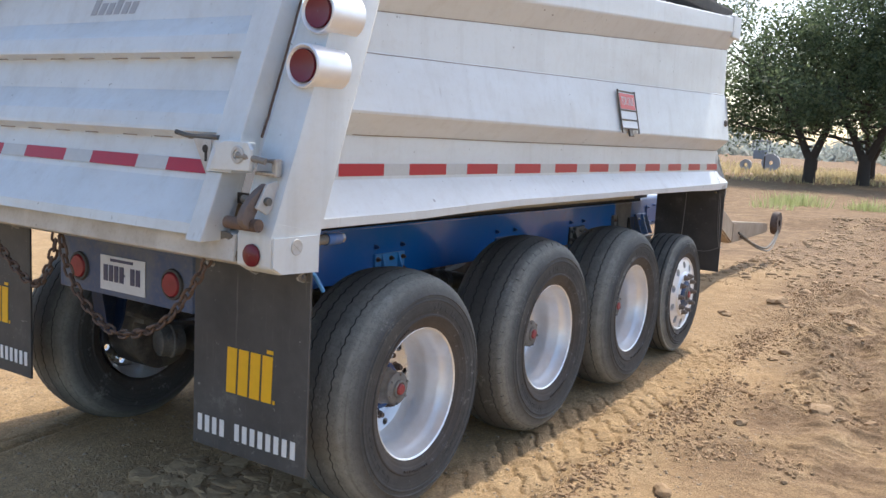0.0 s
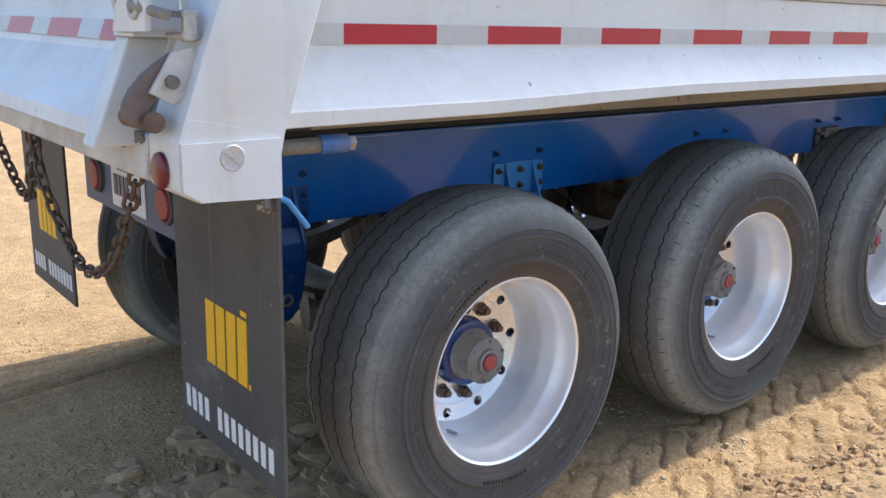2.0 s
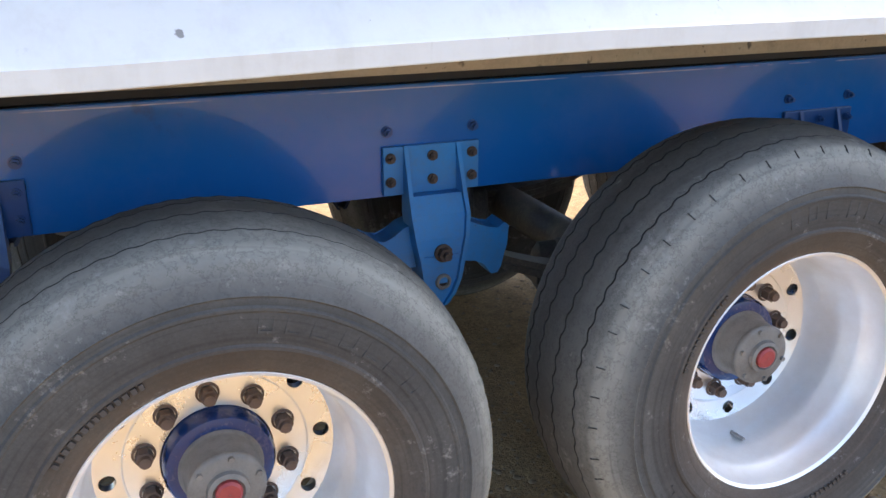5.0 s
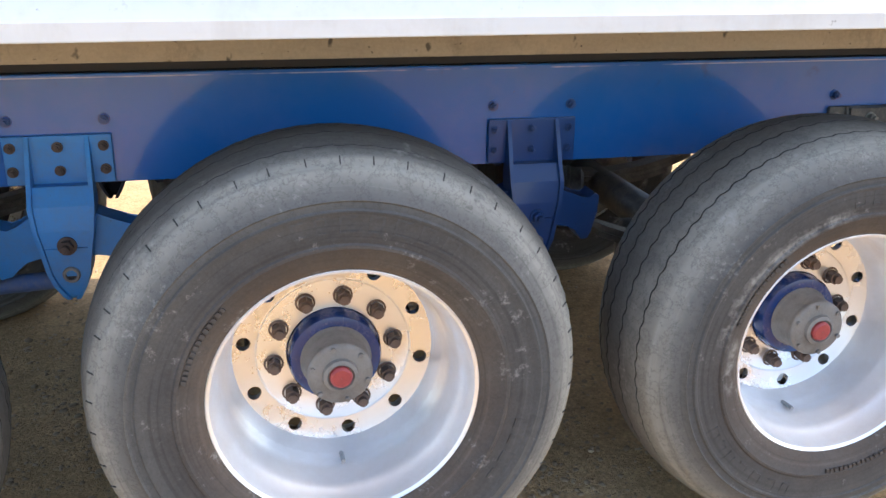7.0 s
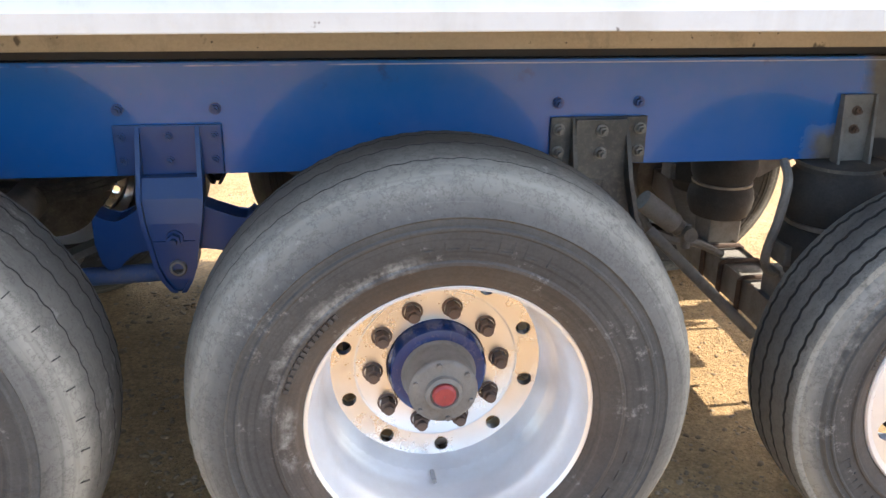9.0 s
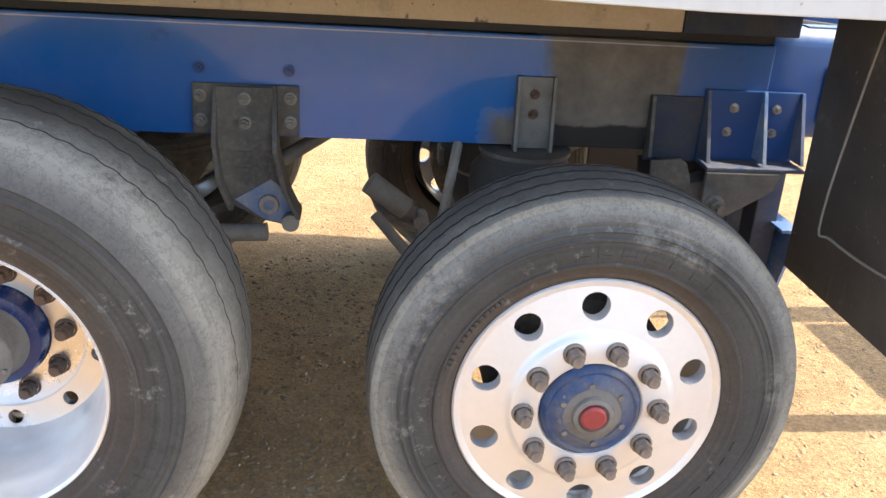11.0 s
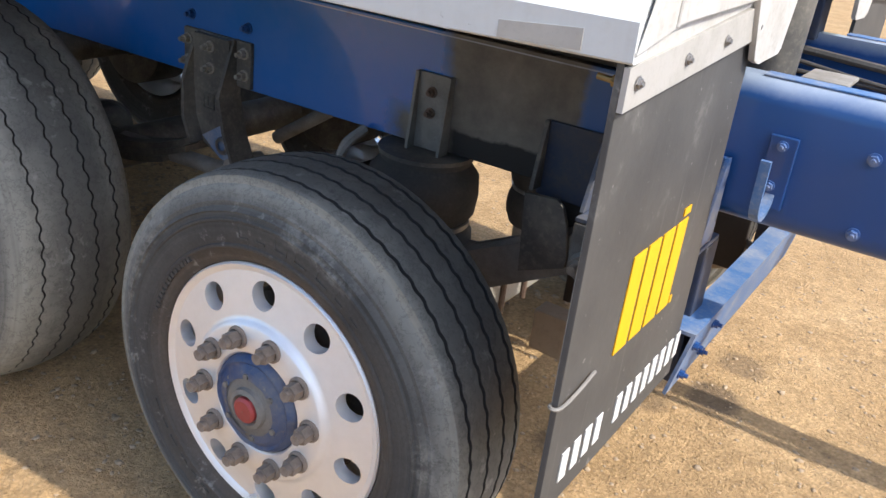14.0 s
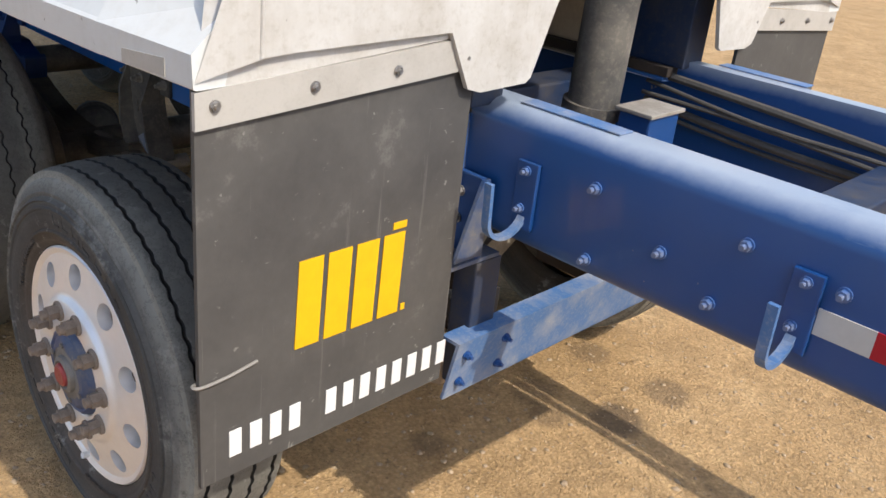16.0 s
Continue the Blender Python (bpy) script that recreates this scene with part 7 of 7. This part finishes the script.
scatter("spoil_lumps", 3000, spoil, (0.01, 0.07), M_CLOD, "lumps of turned brown soil on the spoil bank", 6)


def blades(name, spots_, mat, label, seed, h=(0.15, 0.5), per=60, spread=0.35, width=0.012):
    """Grass tufts: many thin bent blades in one mesh."""
    r = np.random.default_rng(seed)
    V, F = [], []
    for x, y, s in spots_:
        z0_ = z_at(x, y) - 0.03
        for _ in range(per):
            a, d = r.random() * 6.28, spread * s * r.random() ** 0.7
            px, py = x + d * math.cos(a), y + d * math.sin(a)
            hh = s * r.uniform(*h)
            lean = 0.5 * hh * r.random()
            b = r.random() * 6.28
            wx, wy = width * s * math.cos(b), width * s * math.sin(b)
            z = z0_
            ox, oy = lean * math.cos(a), lean * math.sin(a)
            k = len(V)
            V += [(px - wx, py - wy, z), (px + wx, py + wy, z), (px + 0.4 * ox + 0.7 * wx, py + 0.4 * oy + 0.7 * wy, z + 0.6 * hh), (px + 0.4 * ox - 0.7 * wx, py + 0.4 * oy - 0.7 * wy, z + 0.6 * hh), (px + ox, py + oy, z + hh)]
            F += [(k, k + 1, k + 2, k + 3), (k + 3, k + 2, k + 4)]
    me = bpy.data.meshes.new(name)
    me.from_pydata(V, [], F)
    me.materials.append(mat)
    return tagged(new(name, me), label, "weeds", kind="stuff")


rr = random.Random(9)
green = [(rr.gauss(26, 1.2), rr.gauss(3.9, 0.45), rr.uniform(0.5, 0.95)) for _ in range(9)] + [(rr.gauss(26, 1), rr.gauss(1.7, 0.3), rr.uniform(0.45, 0.8)) for _ in range(5)]
blades("green_weeds", green, M_GRASS, "clumps of pale green weeds on the spoil bank", 3, (0.2, 0.62), 75, 0.95, 0.016)
dry = [(rr.uniform(45, 110), rr.uniform(-14, 40), rr.uniform(0.8, 1.6)) for _ in range(420)]
blades("dry_grass", dry, M_DRYGRASS, "pale dry grass in the field", 4, (0.1, 0.35), 40, 2.2, 0.03)


def tree(x, y, height, spread, seed, label):
    """A forked trunk with limbs and a ragged crown of leaf clumps."""
    r = random.Random(seed)
    t = thing("tree", (x, y, 0), label, "tree", "trees beyond the field")
    bm = B()
    tips = []

    def limb(p, d, length, rad, depth):
        pts, rads = [p], [rad]
        for k in range(4):
            d = (d + Vector((r.uniform(-0.18, 0.18), r.uniform(-0.18, 0.18), 0.05))).normalized()
            p = p + d * length / 4
            pts.append(p)
            rads.append(rad * (1 - 0.14 * (k + 1)))
        for a, b, ra, rb in zip(pts, pts[1:], rads, rads[1:]):
            rod(bm, a, b, ra, 9, rb)
        if depth == 0:
            tips.extend(pts[2:])
            return
        for k in range(3 if depth > 1 else 4):
            a = r.random() * 6.28
            nd = (d + 0.85 * Vector((math.cos(a), math.sin(a), r.uniform(-0.35, 0.4)))).normalized()
            limb(pts[-1] if k < 2 else pts[2], nd, length * r.uniform(0.55, 0.8), rads[-1] * 0.72, depth - 1)

    base = Vector((0, 0, -0.2)) + Vector((x, y, 0))
    rod(bm, base, base + Vector((0, 0, 1.9)), 0.36, 12, 0.29)
    for s in (-1, 1):
        limb(base + Vector((0, 0.12 * s, 1.65)), Vector((0.1 * s, 0.32 * s, 1)).normalized(), height * 0.3, 0.23, 3)
    # low side boughs that hang out over the field
    for k in range(9):
        a = 6.28 * k / 4.5 + r.random()
        limb(base + Vector((0, 0, 2.2 + 0.4 * k)), Vector((math.cos(a), math.sin(a), 0.06)).normalized(), height * 0.24, 0.08, 2)
    part("trunk", bm, M_BARK, t, "dark forked trunk", True)
    V, F = [], []
    for p in tips:
        droop = Vector((0, 0, -0.25))
        for _ in range(int(80 * spread)):
            c = p + droop + Vector((r.gauss(0, 0.6), r.gauss(0, 0.6), r.gauss(0, 0.5)))
            s = r.uniform(0.05, 0.14)
            u = Vector((r.gauss(0, 1), r.gauss(0, 1), r.gauss(0, 0.6))).normalized() * s
            w = u.cross(Vector((r.gauss(0, 1), r.gauss(0, 1), r.gauss(0, 1)))).normalized() * s * 0.55
            k = len(V)
            V += [tuple(c - u), tuple(c + w), tuple(c + u), tuple(c - w)]
            F.append((k, k + 1, k + 2, k + 3))
    me = bpy.data.meshes.new("crown")
    me.from_pydata(V, [], F)
    me.materials.append(M_LEAF)
    put("crown", me, t, None, "uneven crown of green leaves with gaps")


for k, (x, y, h, s) in enumerate(((48.5, 7.8, 17, 1.0), (49.5, 5.2, 17, 1.0), (62, 6.6, 14, 0.6), (56, 1.0, 15, 0.6))):
    tree(x, y, h, s, 30 + k, "tall broadleaf tree with a forked trunk at the field's edge")

# far tractor, fence and tree line
tx, ty = 80.0, 18.2
tractor = thing("tractor", (tx, ty, 0), "small grey-blue tractor parked far off in the field", "tractor")
bm = box(B(), tx - 0.8, tx + 0.7, ty - 0.5, ty + 0.5, 0.9, 1.7, 0.1)
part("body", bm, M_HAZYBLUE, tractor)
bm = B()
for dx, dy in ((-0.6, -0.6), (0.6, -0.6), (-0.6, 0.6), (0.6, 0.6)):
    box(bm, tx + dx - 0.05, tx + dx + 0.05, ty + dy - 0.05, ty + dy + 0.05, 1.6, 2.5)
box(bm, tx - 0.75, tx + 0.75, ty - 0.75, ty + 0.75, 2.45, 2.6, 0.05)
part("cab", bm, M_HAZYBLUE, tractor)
for dy, r_ in ((-1.1, 0.8), (1.1, 0.5)):
    bm = lathe(B(), [(0.2, -0.15), (r_, -0.18), (r_, 0.18), (0.2, 0.15)], 24)
    # pale grey tyres: the far haze is in their colour
    part("tyre", bm, M_FADED_HAZY, tractor, "", True, Matrix.Translation((tx - 0.6, ty + dy, r_ + z_at(tx, ty))) @ Matrix.Rotation(radians(90), 4, "Z"))
for k in range(8):
    bm = rod(B(), (0, 0, -0.2), (0, 0, 1.2), 0.06, 8)
    px, py = 72 + 0.4 * k, 20 - 4.0 * k
    tagged(part("fence_post", bm, M_BARK, None, "", True, Matrix.Translation((px, py, 0))), "weathered wooden fence post in dry grass", "fence post", "posts of the field fence")
r = np.random.default_rng(44)
V, F = [], []
for k in range(16000):
    x, y = 190 + 50 * r.random(), r.uniform(-140, 190)
    z = 8.5 * r.random() ** 0.9 * (0.6 + 0.4 * math.sin(y * 0.11) * math.sin(y * 0.037)) + 0.3
    s = r.uniform(0.5, 1.3)
    u, w = r.standard_normal(3) * s, r.standard_normal(3) * s
    i = len(V)
    V += [(x, y, z), (x + u[0], y + u[1], z + u[2]), (x + w[0], y + w[1], z + w[2])]
    F.append((i, i + 1, i + 2))
me = bpy.data.meshes.new("far_woods")
me.from_pydata(V, [], F)
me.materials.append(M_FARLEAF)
tagged(new("far_woods", me), "low line of far trees, haze put into their pale colour", "woods", kind="stuff")
